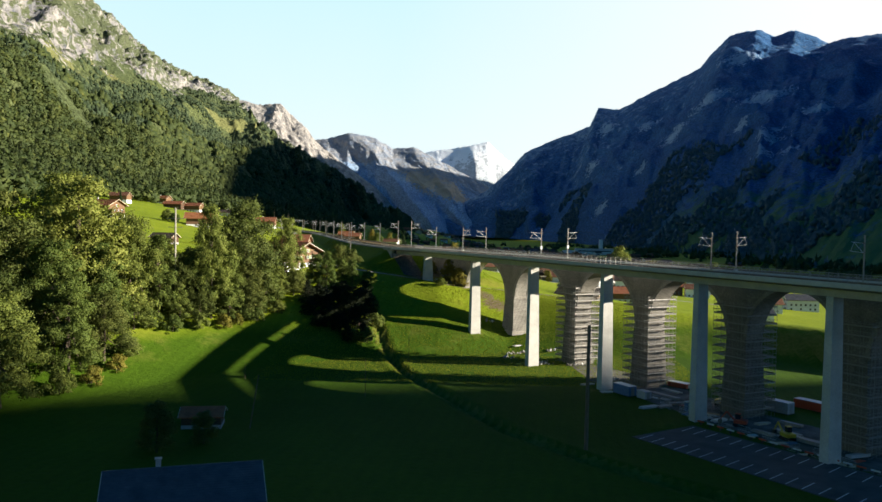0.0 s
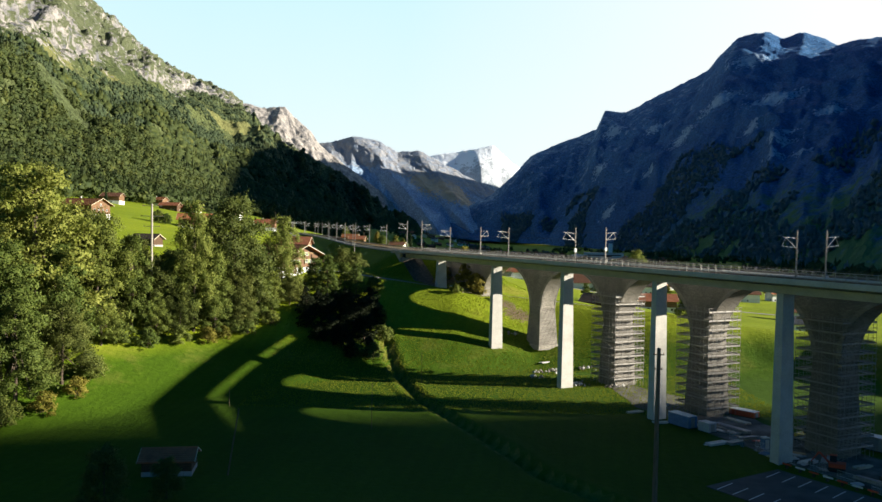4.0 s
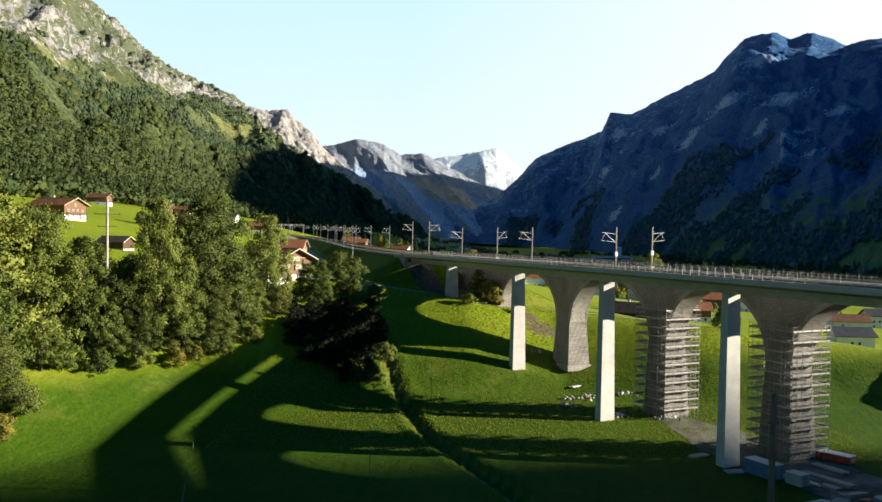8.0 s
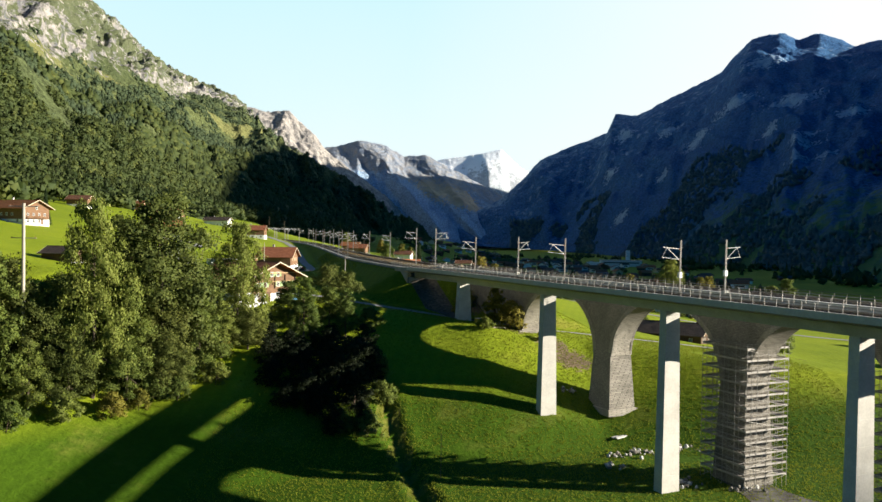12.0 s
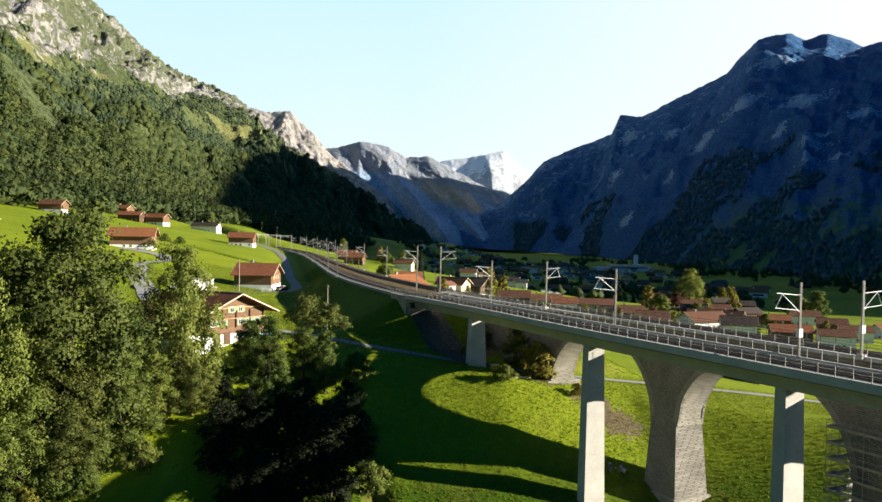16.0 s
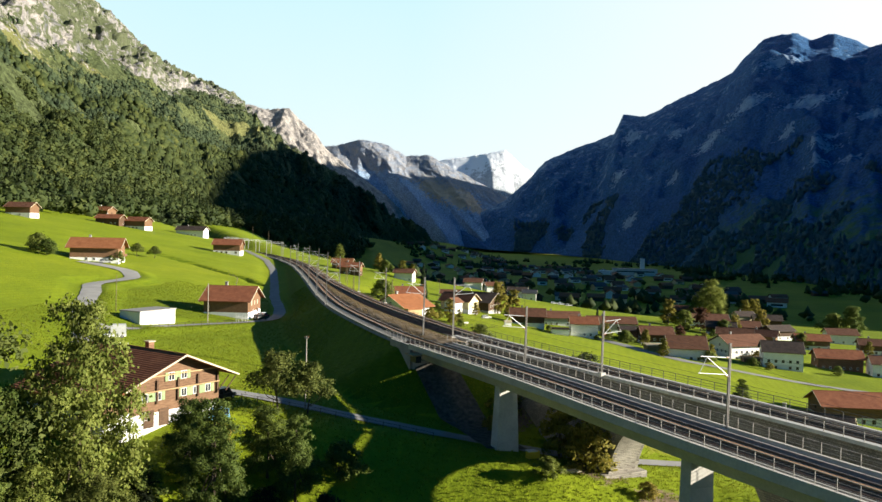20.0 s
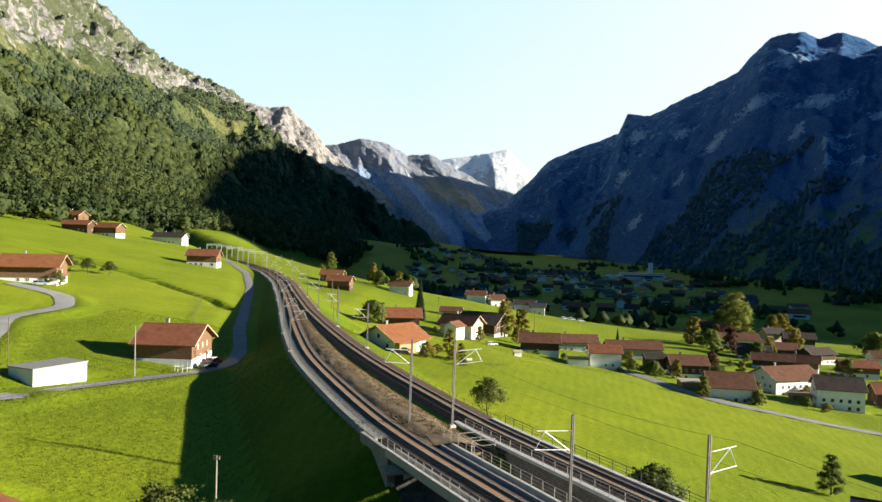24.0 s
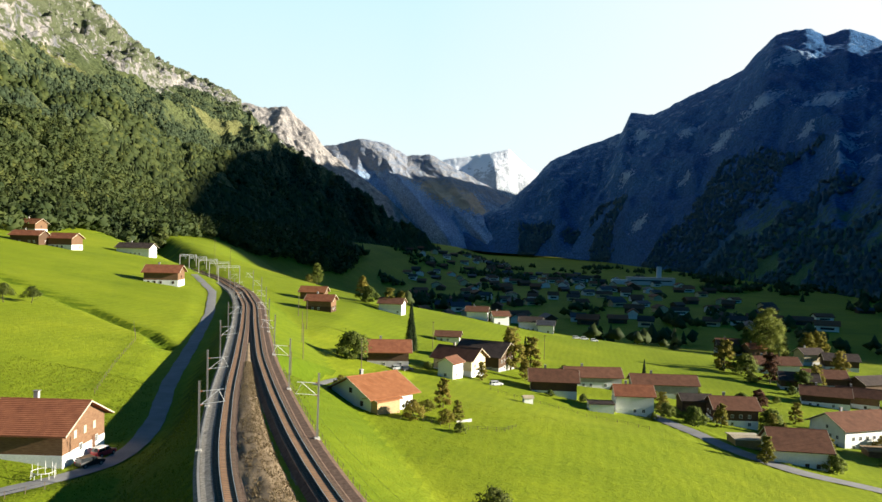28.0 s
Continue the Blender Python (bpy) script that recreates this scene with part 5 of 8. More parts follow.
def crown_mesh(name, seed, mat, lobes, leaf=0.26, count=14000, gap=0.3):
    """Leaf sprays on the ragged shells of many small lobes; each spray is a bent pair of faces."""
    r = np.random.default_rng(seed)
    lob = np.array(lobes, float)
    area = lob[:, 3] ** 2
    pick = r.choice(len(lob), count, p=area / area.sum())
    d = r.normal(size=(count, 3))
    d /= np.linalg.norm(d, axis=1, keepdims=True)
    d[:, 2] = np.where(d[:, 2] < -0.45, -d[:, 2] * 0.6, d[:, 2])
    c, rad = lob[pick, :3], lob[pick, 3]
    lump = 0.5 + 1.1 * vnoise(d[:, 0] * 3.1 + pick * 7.1 + seed, d[:, 1] * 3.1 + d[:, 2] * 3.1 + pick * 3.3)
    depth = 1.0 - 1.5 * gap * r.random(count) ** 1.4 + 0.5 * r.random(count) ** 3
    p = c + d * (rad * lump * depth)[:, None] * np.array([1, 1, 0.85])
    keep = vnoise(p[:, 0] * 0.8 + seed, p[:, 2] * 0.8 + p[:, 1] * 0.6) > 0.22
    p, d = p[keep], d[keep]
    n = len(p)
    up = d * 0.55 + r.normal(scale=0.75, size=(n, 3)) + np.array([0, 0, 0.3])
    up /= np.linalg.norm(up, axis=1, keepdims=True)
    a = np.cross(up, r.normal(size=(n, 3)))
    a /= np.linalg.norm(a, axis=1, keepdims=True)
    b = np.cross(up, a)
    s = leaf * (0.5 + 1.0 * r.random(n))[:, None]
    v = np.stack([p - a * s * 1.2, p - b * s * 0.75 + up * s * 0.3, p + a * s * 1.2, p + b * s * 0.75 + up * s * 0.3], 1)
    i = np.arange(n)[:, None] * 4
    f = np.concatenate([i + np.array([0, 1, 3]), i + np.array([1, 2, 3])], 0)
    me = bpy.data.meshes.new(name)
    me.from_pydata(v.reshape(-1, 3).tolist(), [], f.tolist())
    me.materials.append(mat)
    soften(me, np.repeat(d * 0.8 + up * 0.45 + 0.5 * (p - lob[:, :3].mean(0)) / np.ptp(lob[:, :3], axis=0).max(), 4, 0))
    return me


def trunk_mesh(name, seed, h, r0, lobes):
    """A tapered, slightly bent trunk with limbs that reach into the crown."""
    rr = random.Random(seed)
    bm = bmesh.new()
    p, pts = Vector((0, 0, -0.6)), []
    for k in range(7):
        pts.append((p.copy(), r0 * (1 - 0.13 * k) * (1.25 if k == 0 else 1)))
        p = p + Vector((rr.uniform(-0.25, 0.25), rr.uniform(-0.25, 0.25), h / 6))
    for (a, ra), (b, rb) in zip(pts, pts[1:]):
        tube(bm, a, b, ra, rb, 7)
    for x, y, z, q in lobes:
        root = pts[min(6, 2 + rr.randrange(4))][0]
        mid = root.lerp(Vector((x, y, z)), 0.5) + Vector((rr.uniform(-0.4, 0.4), rr.uniform(-0.4, 0.4), -0.4))
        tube(bm, root, mid, r0 * 0.42, r0 * 0.28, 5)
        tube(bm, mid, Vector((x, y, z + q * 0.2)), r0 * 0.28, r0 * 0.1, 5)
    return mesh_of(name, bm, BARK)


def lobes_of(seed, h, w, n, low=0.3):
    """Small lobes along rising limbs, uneven in reach, so that the outline has bays and tips."""
    rr = random.Random(seed)
    out = [(0, 0, h * 0.5, w * 0.24), (0.04 * w, 0, h * 0.7, w * 0.2), (0, 0.03 * w, h * 0.86, w * 0.13), (-0.03 * w, 0, h * 0.95, w * 0.07)]
    for k in range(n):
        a, f = k * 2.4 + rr.uniform(-0.5, 0.5), low + (0.94 - low) * ((k + 0.5) / n)
        reach = w * 0.42 * math.sin(math.pi * min(1, 0.22 + 0.74 * f)) ** 0.8 * rr.uniform(0.55, 1.15)
        out.append((reach * math.cos(a), reach * math.sin(a), h * (f + rr.uniform(-0.05, 0.05)), w * rr.uniform(0.07, 0.15) * (1.15 - 0.4 * f)))
    return out


KINDS = {}


def tree_kind(key, h, w, n, mat, leaf, count, seed, low=0.3):
    lob = lobes_of(seed, h, w, n, low)
    KINDS[key] = (trunk_mesh("trunk", seed, h * 0.8, max(0.12, h * 0.02), lob[:8]), crown_mesh("crown", seed, mat, lob, leaf, count))


tree_kind("ash", 20, 14, 46, LEAF, 0.15, 36000, 11, 0.12)
tree_kind("maple", 20, 15, 50, LEAF_DARK, 0.15, 36000, 12, 0.12)
tree_kind("alder", 20, 11, 44, LEAF, 0.15, 26000, 13, 0.10)
tree_kind("linden", 20, 16, 52, LEAF_DARK, 0.15, 36000, 14, 0.10)
tree_kind("lime", 20, 14.5, 48, LEAF_LIGHT, 0.15, 36000, 21, 0.10)
tree_kind("shrub", 6, 7.5, 24, LEAF, 0.15, 8000, 15, 0.06)
tree_kind("brown_shrub", 6, 7.5, 24, LEAF_YELLOW, 0.17, 4200, 16, 0.06)
tree_kind("thicket", 20, 18, 54, LEAF_SHADE, 0.30, 9000, 24, 0.03)
tree_kind("thicket_slim", 20, 15, 50, LEAF_SHADE, 0.28, 9000, 25, 0.03)
tree_kind("fruit", 7, 7.5, 30, LEAF_DARK, 0.11, 6400, 17, 0.34)
tree_kind("gold", 12, 7.5, 30, LEAF_YELLOW, 0.2, 9000, 18, 0.08)
tree_kind("copper", 12, 9, 26, LEAF_RUST, 0.2, 8000, 19, 0.1)


def conifer(seed, h=18.0, w=5.2):
    r = np.random.default_rng(seed)
    n = 2600
    f = r.random(n) ** 0.7
    z = h * (1 - f) * 0.96 + 0.4
    tier = 0.75 + 0.35 * np.sin(z * 4.2) ** 2
    rad = w * 0.5 * f * tier * np.sqrt(r.random(n))
    a = r.random(n) * 2 * math.pi
    p = np.stack([rad * np.cos(a), rad * np.sin(a), z - rad * 0.25], -1)
    out = np.stack([np.cos(a), np.sin(a), -0.35 + 0 * a], -1)
    side = np.stack([-np.sin(a), np.cos(a), 0 * a], -1)
    s = (0.35 + 0.5 * f * r.random(n))[:, None]
    v = np.stack([p - side * s * 0.5, p + out * s, p + side * s * 0.5, p - out * s * 0.3 + np.array([0, 0, 0.25])], 1)
    i = np.arange(n)[:, None] * 4
    fc = np.concatenate([i + np.array([0, 1, 3]), i + np.array([1, 2, 3])], 0)
    me = bpy.data.meshes.new("crown")
    me.from_pydata(v.reshape(-1, 3).tolist(), [], fc.tolist())
    me.materials.append(NEEDLE)
    bm = tube(bmesh.new(), (0, 0, -0.5), (0, 0, h * 0.9), 0.24, 0.03, 7)
    return mesh_of("trunk", bm, BARK), me


KINDS["spruce"] = conifer(31)


def tree(kind, x, y, h, label, group="", base=20.0, name="tree", spread=1.0, sink=0.1):
    base = {"shrub": 6.0, "brown_shrub": 6.0, "fruit": 7.0, "gold": 12.0, "copper": 12.0, "spruce": 18.0}.get(kind, 20.0)
    k = h / base
    t = thing(name, pose(x, y, gz(x, y) - sink, 0, 0, random.uniform(0, 360)), label, "bush" if "shrub" in kind else "tree", group)
    t.scale = (k * spread * random.uniform(0.92, 1.08), k * spread * random.uniform(0.92, 1.08), k)
    trunk, crown = KINDS[kind]
    shared("trunk", trunk, t)
    shared("crown", crown, t)
    return t


BIG = "tall leafy deciduous tree on the wooded bank"
for kind, x, y, h, spread in (
        # the wooded bank beside the meadow, from the camera's start onwards
        ("ash", -98, 176, 26, 1), ("maple", -107, 188, 27, 1), ("ash", -116, 170, 25, 1), ("alder", -92, 196, 24, 1), ("linden", -112, 206, 34, 0.9), ("ash", -99, 203, 30, 0.9), ("maple", -122, 220, 36, 0.9),
        ("lime", -101, 222, 40, 1.05), ("lime", -110, 233, 39, 1.05), ("lime", -118, 250, 33, 1.05), ("alder", -92, 216, 28, 0.9), ("maple", -88.5, 209, 18, 1), ("ash", -91, 233, 29, 0.85), ("linden", -97, 240, 26, 0.8),
        ("alder", -85, 239, 25, 0.9), ("linden", -86.5, 245, 21, 0.8), ("maple", -82, 244.5, 19, 0.9), ("ash", -77, 248.5, 20, 0.9), ("lime", -72, 249, 35.5, 0.55), ("alder", -68.5, 254.5, 24, 0.9),
        ("maple", -66.0, 265.5, 34, 0.95), ("linden", -63, 259, 17, 0.9), ("ash", -58.5, 266, 14, 1), ("linden", -71, 262, 25, 0.7), ("ash", -61, 273.5, 18, 0.9), ("lime", -54, 278.6, 25.6, 0.7), ("alder", -55.5, 271.5, 12, 1.1),
        ("maple", -51, 275.5, 9, 1.1), ("alder", -74, 271, 17, 0.9), ("maple", -80, 257, 16, 0.9), ("ash", -90, 252, 15, 0.9), ("linden", -96, 262, 10, 1), ("alder", -66, 276, 14, 1),
        ("alder", -79, 240.5, 12, 1.1), ("linden", -74.5, 245, 13, 1.1), ("ash", -67, 251.5, 12, 1.2), ("maple", -61.5, 256.5, 10, 1.2), ("alder", -88, 228, 14, 1.1),
        ("alder", -41, 284.6, 14.5, 0.9), ("ash", -45.5, 290, 10, 1.0), ("alder", -32.1, 289.3, 11.4, 0.9), ("ash", -36.5, 293, 9, 1.0)):
    tree(kind, x, y, h, BIG, "trees on the wooded bank", spread=spread)
# the thicket by the ditch, its shade put into near-black leaves
for kind, x, y, h in (("thicket", -30.6, 268.2, 12), ("thicket_slim", -33.7, 275.6, 8.5), ("thicket_slim", -27.0, 265.4, 9), ("thicket", -27.6, 273.0, 10), ("thicket_slim", -27.0, 282.0, 8), ("thicket", -44, 266, 6), ("thicket_slim", -38, 268, 9), ("thicket", -36, 263, 7),
                      ("thicket", -45, 272, 7), ("thicket_slim", -40, 275, 6.5), ("thicket", -33, 261, 6.5), ("thicket_slim", -47, 279, 5), ("thicket", -37.5, 279.5, 5.5), ("thicket", -25, 259, 6), ("thicket_slim", -24.5, 277, 7), ("thicket", -43, 279, 5),
                      ("thicket", -49, 283, 4.5), ("thicket_slim", -30, 256.5, 5.5), ("thicket", -40, 261, 5), ("thicket", -35, 284.5, 5)):
    tree(kind, x, y, h, "dense tree with shade-blackened leaves in the thicket by the ditch", "trees of the dark thicket", spread=1.1)
for kind, x, y, h in (("shrub", -59, 255, 4.5), ("shrub", -54, 262, 4.5), ("brown_shrub", -64, 250, 4), ("shrub", -90, 188, 6), ("brown_shrub", -86, 196, 5), ("shrub", -84, 214, 6), ("brown_shrub", -84, 206, 4.5), ("shrub", -84.8, 231.2, 6), ("shrub", -82.6, 249.2, 6), ("shrub", -78.5, 263.0, 6),
                      ("brown_shrub", -80.5, 256.9, 5), ("shrub", -72.4, 271.1, 6), ("shrub", -66.7, 267.8, 5), ("shrub", -59.3, 270.1, 5), ("shrub", -53.4, 277.2, 6), ("shrub", -49.2, 283.1, 5), ("shrub", -24, 258, 5),
                      ("shrub", -22, 270, 5), ("shrub", -24, 278, 5), ("shrub", -28.5, 257.4, 4), ("brown_shrub", -44, 296, 4), ("shrub", -36, 300, 3), ("shrub", -27.3, 295.3, 5), ("shrub", 0, 299, 3),
                      ("brown_shrub", -4, 323, 5), ("brown_shrub", 2, 326, 6), ("shrub", 10, 330, 6), ("brown_shrub", -6, 318, 3.5), ("brown_shrub", 14, 300, 2.5), ("shrub", -57.5, 264.9, 5), ("shrub", -62.4, 253.8, 5), ("brown_shrub", -67.2, 245.8, 4.5), ("shrub", -73.2, 240.5, 5), ("shrub", -79.1, 234.0, 5), ("brown_shrub", -55.4, 272.8, 4), ("shrub", -59.4, 260.1, 4.5)):
    tree(kind, x, y, h, "leafy bush at the foot of the wooded bank" if "brown" not in kind else "yellowing bush on the slope", "bushes", name="bush")
tree("fruit", -39.3, 312.0, 9.2, "old fruit tree with thinning yellow-green leaves", "fruit trees", spread=1.0)
tree("fruit", -35.2, 313.0, 8.0, "old fruit tree with thinning yellow-green leaves", "fruit trees")
tree("fruit", -5.7, 402, 8.0, "small fruit tree alone in the field", "fruit trees")
for x, y, h in ((-150, 534, 6), (-145, 541, 5.5), (-156, 532, 6), (-161, 529, 5)):
    tree("fruit", x, y, h, "low fruit tree on the upper meadow", "fruit trees")
for x, y, h in ((-166, 482, 7), (-160, 478, 6), (-140, 490, 5)):
    tree("shrub", x, y, h, "round bush beside the farmhouse", "bushes", name="bush")
tree("spruce", -28, 596, 19, "dark slender spruce in the village", "spruces")
for x, y, h in ((60, 592, 12), (119, 683, 15), (16, 600, 13), (150, 690, 12)):
    tree("spruce", x, y, h, "dark spruce between the houses", "spruces")
for kind, x, y, h in (("shrub", -44, 548, 9), ("gold", 10, 592, 16), ("gold", 18, 598, 13), ("gold", 118, 675, 15), ("shrub", 125, 668, 10), ("copper", 130, 650, 14), ("gold", 146, 640, 12), ("shrub", 138, 636, 9),
                      ("lime", 171, 760, 30), ("linden", 179, 768, 22), ("alder", 163, 770, 18), ("gold", 196, 762, 17), ("gold", 204, 766, 18), ("shrub", 90, 548, 7), ("shrub", 62, 536, 6), ("shrub", 88, 502, 4),
                      ("gold", 126, 520, 5), ("shrub", 108, 512, 3.5), ("brown_shrub", -17.5, 479, 3), ("brown_shrub", -13, 470, 3.4), ("gold", -10.5, 473, 5), ("shrub", -10, 463, 2.4), ("gold", -46, 708, 12), ("gold", -40, 716, 11),
                      ("shrub", -58, 720, 9), ("gold", 180, 690, 14), ("shrub", 230, 700, 14), ("ash", 236, 690, 20), ("copper", 96, 574, 9), ("shrub", 92, 580, 6), ("shrub", 170, 610, 8),
                      ("alder", 60, 392, 8), ("shrub", 100, 372, 9), ("shrub", 30, 590, 6), ("gold", -66, 760, 12), ("alder", -100, 800, 14), ("gold", -120, 880, 14), ("shrub", -30, 480, 2.0)):
    tree(kind, x, y, h, {"gold": "tree turning yellow among the houses", "copper": "copper-leaved tree in a garden"}.get(kind, "green leafy tree or bush in the village"), "village trees", name="bush" if "shrub" in kind else "tree")
rg = random.Random(15)
for x, y in ((20, 551), (31, 553), (50, 537), (55, 541), (57, 553), (72, 541), (88, 541), (67, 492), (84, 492), (90, 508), (98, 530), (118, 534), (96, 552), (104, 562), (126, 556), (60, 575), (82, 600), (112, 598),
             (128, 622), (142, 628), (160, 630), (120, 645), (168, 668), (182, 628), (200, 600), (-20, 560), (-2, 556), (14, 575), (-14, 486), (-40, 492), (-20.5, 470), (140, 545), (142, 512), (112, 505)):
    kind = rg.choice(("shrub", "shrub", "gold", "brown_shrub"))
    tree(kind, x, y, rg.uniform(2.2, 5.0) if "shrub" in kind else rg.uniform(6, 9), "garden bush beside the village houses", "garden bushes", name="bush")
tree("gold", 3.0, 308.5, 9.5, "yellow-green bush tree between the two viaducts", "bushes")
tree("brown_shrub", 6.5, 305.5, 7, "yellowing bush on the slope", "bushes", name="bush")
tree("linden", -52.5, 147, 9.5, "dark tree beside the red hut", "trees on the wooded bank")
tree("maple", -45.5, 153, 6.5, "dark tree beside the red hut", "trees on the wooded bank")


# ---- long grass on the slopes by the viaduct ----
def tufts(name, count, x0, x1, y0, y1, seed, size, label):
    """Clumps of four bent blades, thicker in patches."""
    r = np.random.default_rng(seed)
    x, y = r.uniform(x0, x1, count), r.uniform(y0, y1, count)
    away = np.minimum(seg_dist(x, y, LANE_UNDER)[0] - 2.2, np.minimum(seg_dist(x, y, LANE_CHALET)[0], seg_dist(x, y, LANE_RAIL)[0]) - 2.6)
    bed = (x > left_x(y) - 4.5) & (x < right_x(y) + 4.5) & (y > 334)
    keep = (fbm(x / 14, y / 14, 3, seed) > 0.2) & (away > 0) & ~bed & (lot_out(x, y) > 0.5)
    x, y = x[keep], y[keep]
    z = ground_z(x, y)
    n = len(x)
    v, s = np.zeros((n, 4, 3, 3)), size * (0.5 + r.random(n))
    for k in range(4):
        a = r.random(n) * 2 * math.pi
        c, q = np.cos(a), np.sin(a)
        v[:, k, 0] = np.stack([x - q * s * 0.3, y + c * s * 0.3, z - 0.05], -1)
        v[:, k, 1] = np.stack([x + q * s * 0.3, y - c * s * 0.3, z - 0.05], -1)
        v[:, k, 2] = np.stack([x + c * s * 0.7, y + q * s * 0.7, z + s], -1)
    me = bpy.data.meshes.new(name)
    me.from_pydata(v.reshape(-1, 3).tolist(), [], np.arange(n * 12).reshape(-1, 3).tolist())
    me.materials.append(GRASS_TUFT)
    tagged(new(name, me), label, "grass", kind="stuff")


tufts("grass", 70000, -50, 75, 212, 330, 91, 0.2, "long rough grass on the slope below the viaduct")
tufts("grass", 40000, -110, -40, 330, 470, 92, 0.17, "rough meadow grass beside the lane")

tufts("grass", 30000, -62, 20, 338, 500, 93, 0.1, "rough grass on the slope beside the tracks")

# ---- forests on the mountainsides ----
def spray_tree(seed, spruce):
    """A light tree of leaf sprays for woods at middle distance: one unit high."""
    r = np.random.default_rng(seed)
    n = 46
    if spruce:
        f = (np.arange(n) + 0.5) / n
        a = np.arange(n) * 2.4
        rad = 0.2 * f ** 0.85 * (0.6 + 0.5 * r.random(n))
        c = np.stack([rad * np.cos(a), rad * np.sin(a), 1.0 - 0.93 * f], -1)
        out = np.stack([np.cos(a), np.sin(a), -0.55 + 0 * a], -1)
        s = (0.035 + 0.10 * f)[:, None]
    else:
        d = r.normal(size=(n, 3))
        d /= np.linalg.norm(d, axis=1, keepdims=True)
        lob = np.array([(0, 0, 0.68, 0.27), (0.17, 0.06, 0.5, 0.24), (-0.15, 0.1, 0.52, 0.23), (0.02, -0.17, 0.42, 0.24), (0.0, 0.1, 0.34, 0.24)])[r.integers(0, 5, n)]
        c = lob[:, :3] + d * lob[:, 3:] * (0.75 + 0.35 * r.random(n))[:, None]
        out = d
        s = (0.085 + 0.06 * r.random(n))[:, None]
    t = np.cross(out, r.normal(size=(n, 3)))
    t /= np.linalg.norm(t, axis=1, keepdims=True)
    b = np.cross(out, t)
    b /= np.linalg.norm(b, axis=1, keepdims=True)
    v = np.stack([c - t * s, c - b * s + out * s * 0.4, c + t * s, c + b * s + out * s * 0.4], 1).reshape(-1, 3)
    i = np.arange(n)[:, None] * 4
    return v, np.concatenate([i + np.array([0, 1, 3]), i + np.array([1, 2, 3])], 0)


def forest(name, places, sizes, leafy_share, seed, label, mat=WOODS, fine=0.0):
    """Thousands of simple trees in one mesh: jagged spruces and lumpy broadleaves."""
    r = np.random.default_rng(seed)
    places = np.asarray(places, float)
    n = len(places)
    broad = r.random(n) < leafy_share
    verts, faces, normals, base = [], [], [], 0
    # spruce: three ragged skirts of six points
    ang = np.arange(6) * math.pi / 3
    sp_v, sp_f = [], []
    for k, (z0, z1, rad) in enumerate(((0.08, 0.6, 0.26), (0.34, 0.82, 0.19), (0.6, 1.0, 0.12))):
        b = len(sp_v)
        sp_v += [(rad * math.cos(a + k), rad * math.sin(a + k), z0 + 0.04 * (i % 2)) for i, a in enumerate(ang)] + [(0, 0, z1)]
        sp_f += [(b + i, b + (i + 1) % 6, b + 6) for i in range(6)]
    bl_v, bl_f = [], []
    for cx, cy, cz, q in ((0, 0, 0.62, 0.33), (0.2, 0.1, 0.46, 0.27), (-0.16, -0.12, 0.45, 0.28)):
        b = len(bl_v)
        bl_v += [(cx, cy, cz + q)] + [(cx + q * math.cos(a), cy + q * math.sin(a), cz + 0.12 * q * (1 if i % 2 else -1)) for i, a in enumerate(np.arange(6) * math.pi / 3)] + [(cx, cy, cz - q)]
        bl_f += [(b, b + 1 + i, b + 1 + (i + 1) % 6) for i in range(6)] + [(b + 7, b + 1 + (i + 1) % 6, b + 1 + i) for i in range(6)]
    near = np.hypot(places[:, 0], places[:, 1] - 250) < fine
    shapes = [(False, False, np.array(sp_v), np.array(sp_f)), (True, False, np.array(bl_v), np.array(bl_f))]
    for k in range(3):
        shapes += [(False, True, *spray_tree(60 + k, True)), (True, True, *spray_tree(70 + k, False))]
    turn = np.arange(n) % 3
    for q, (kind, close, V, Fc) in enumerate(shapes):
        idx = np.where((broad == kind) & (near == close) & ((turn == (q - 2) // 2) if close else True))[0]
        if not len(idx):
            continue
        m = len(idx)
        h = sizes[idx] * (0.7 + 0.6 * r.random(m)) * (0.85 if kind else 1.0)
        a = r.random(m) * 2 * math.pi
        jit = 1 + (0.05 if close else 0.22) * r.normal(size=(m, len(V), 3))
        v = V[None] * jit
        c, s = np.cos(a)[:, None], np.sin(a)[:, None]
        x, y = v[..., 0] * c - v[..., 1] * s, v[..., 0] * s + v[..., 1] * c
        wide = (1.2 if kind else 1.1)
        out = np.stack([x * wide, y * wide, v[..., 2]], -1) * h[:, None, None] + places[idx][:, None, :]
        verts.append(out.reshape(-1, 3))
        turned = np.stack([x, y, (v[..., 2] - (0.45 if kind else 0.3)) * (1.0 if kind else 0.35)], -1)
        normals.append((turned + 0.06 * r.normal(size=turned.shape)).reshape(-1, 3))
        faces.append((Fc[None] + (base + np.arange(m)[:, None, None] * len(V))).reshape(-1, 3))
        base += m * len(V)
    me = bpy.data.meshes.new(name)
    me.from_pydata(np.concatenate(verts).tolist(), [], np.concatenate(faces).tolist())
    me.materials.append(mat)
    soften(me, np.concatenate(normals))
    return tagged(new(name, me), label, "forest", kind="stuff")


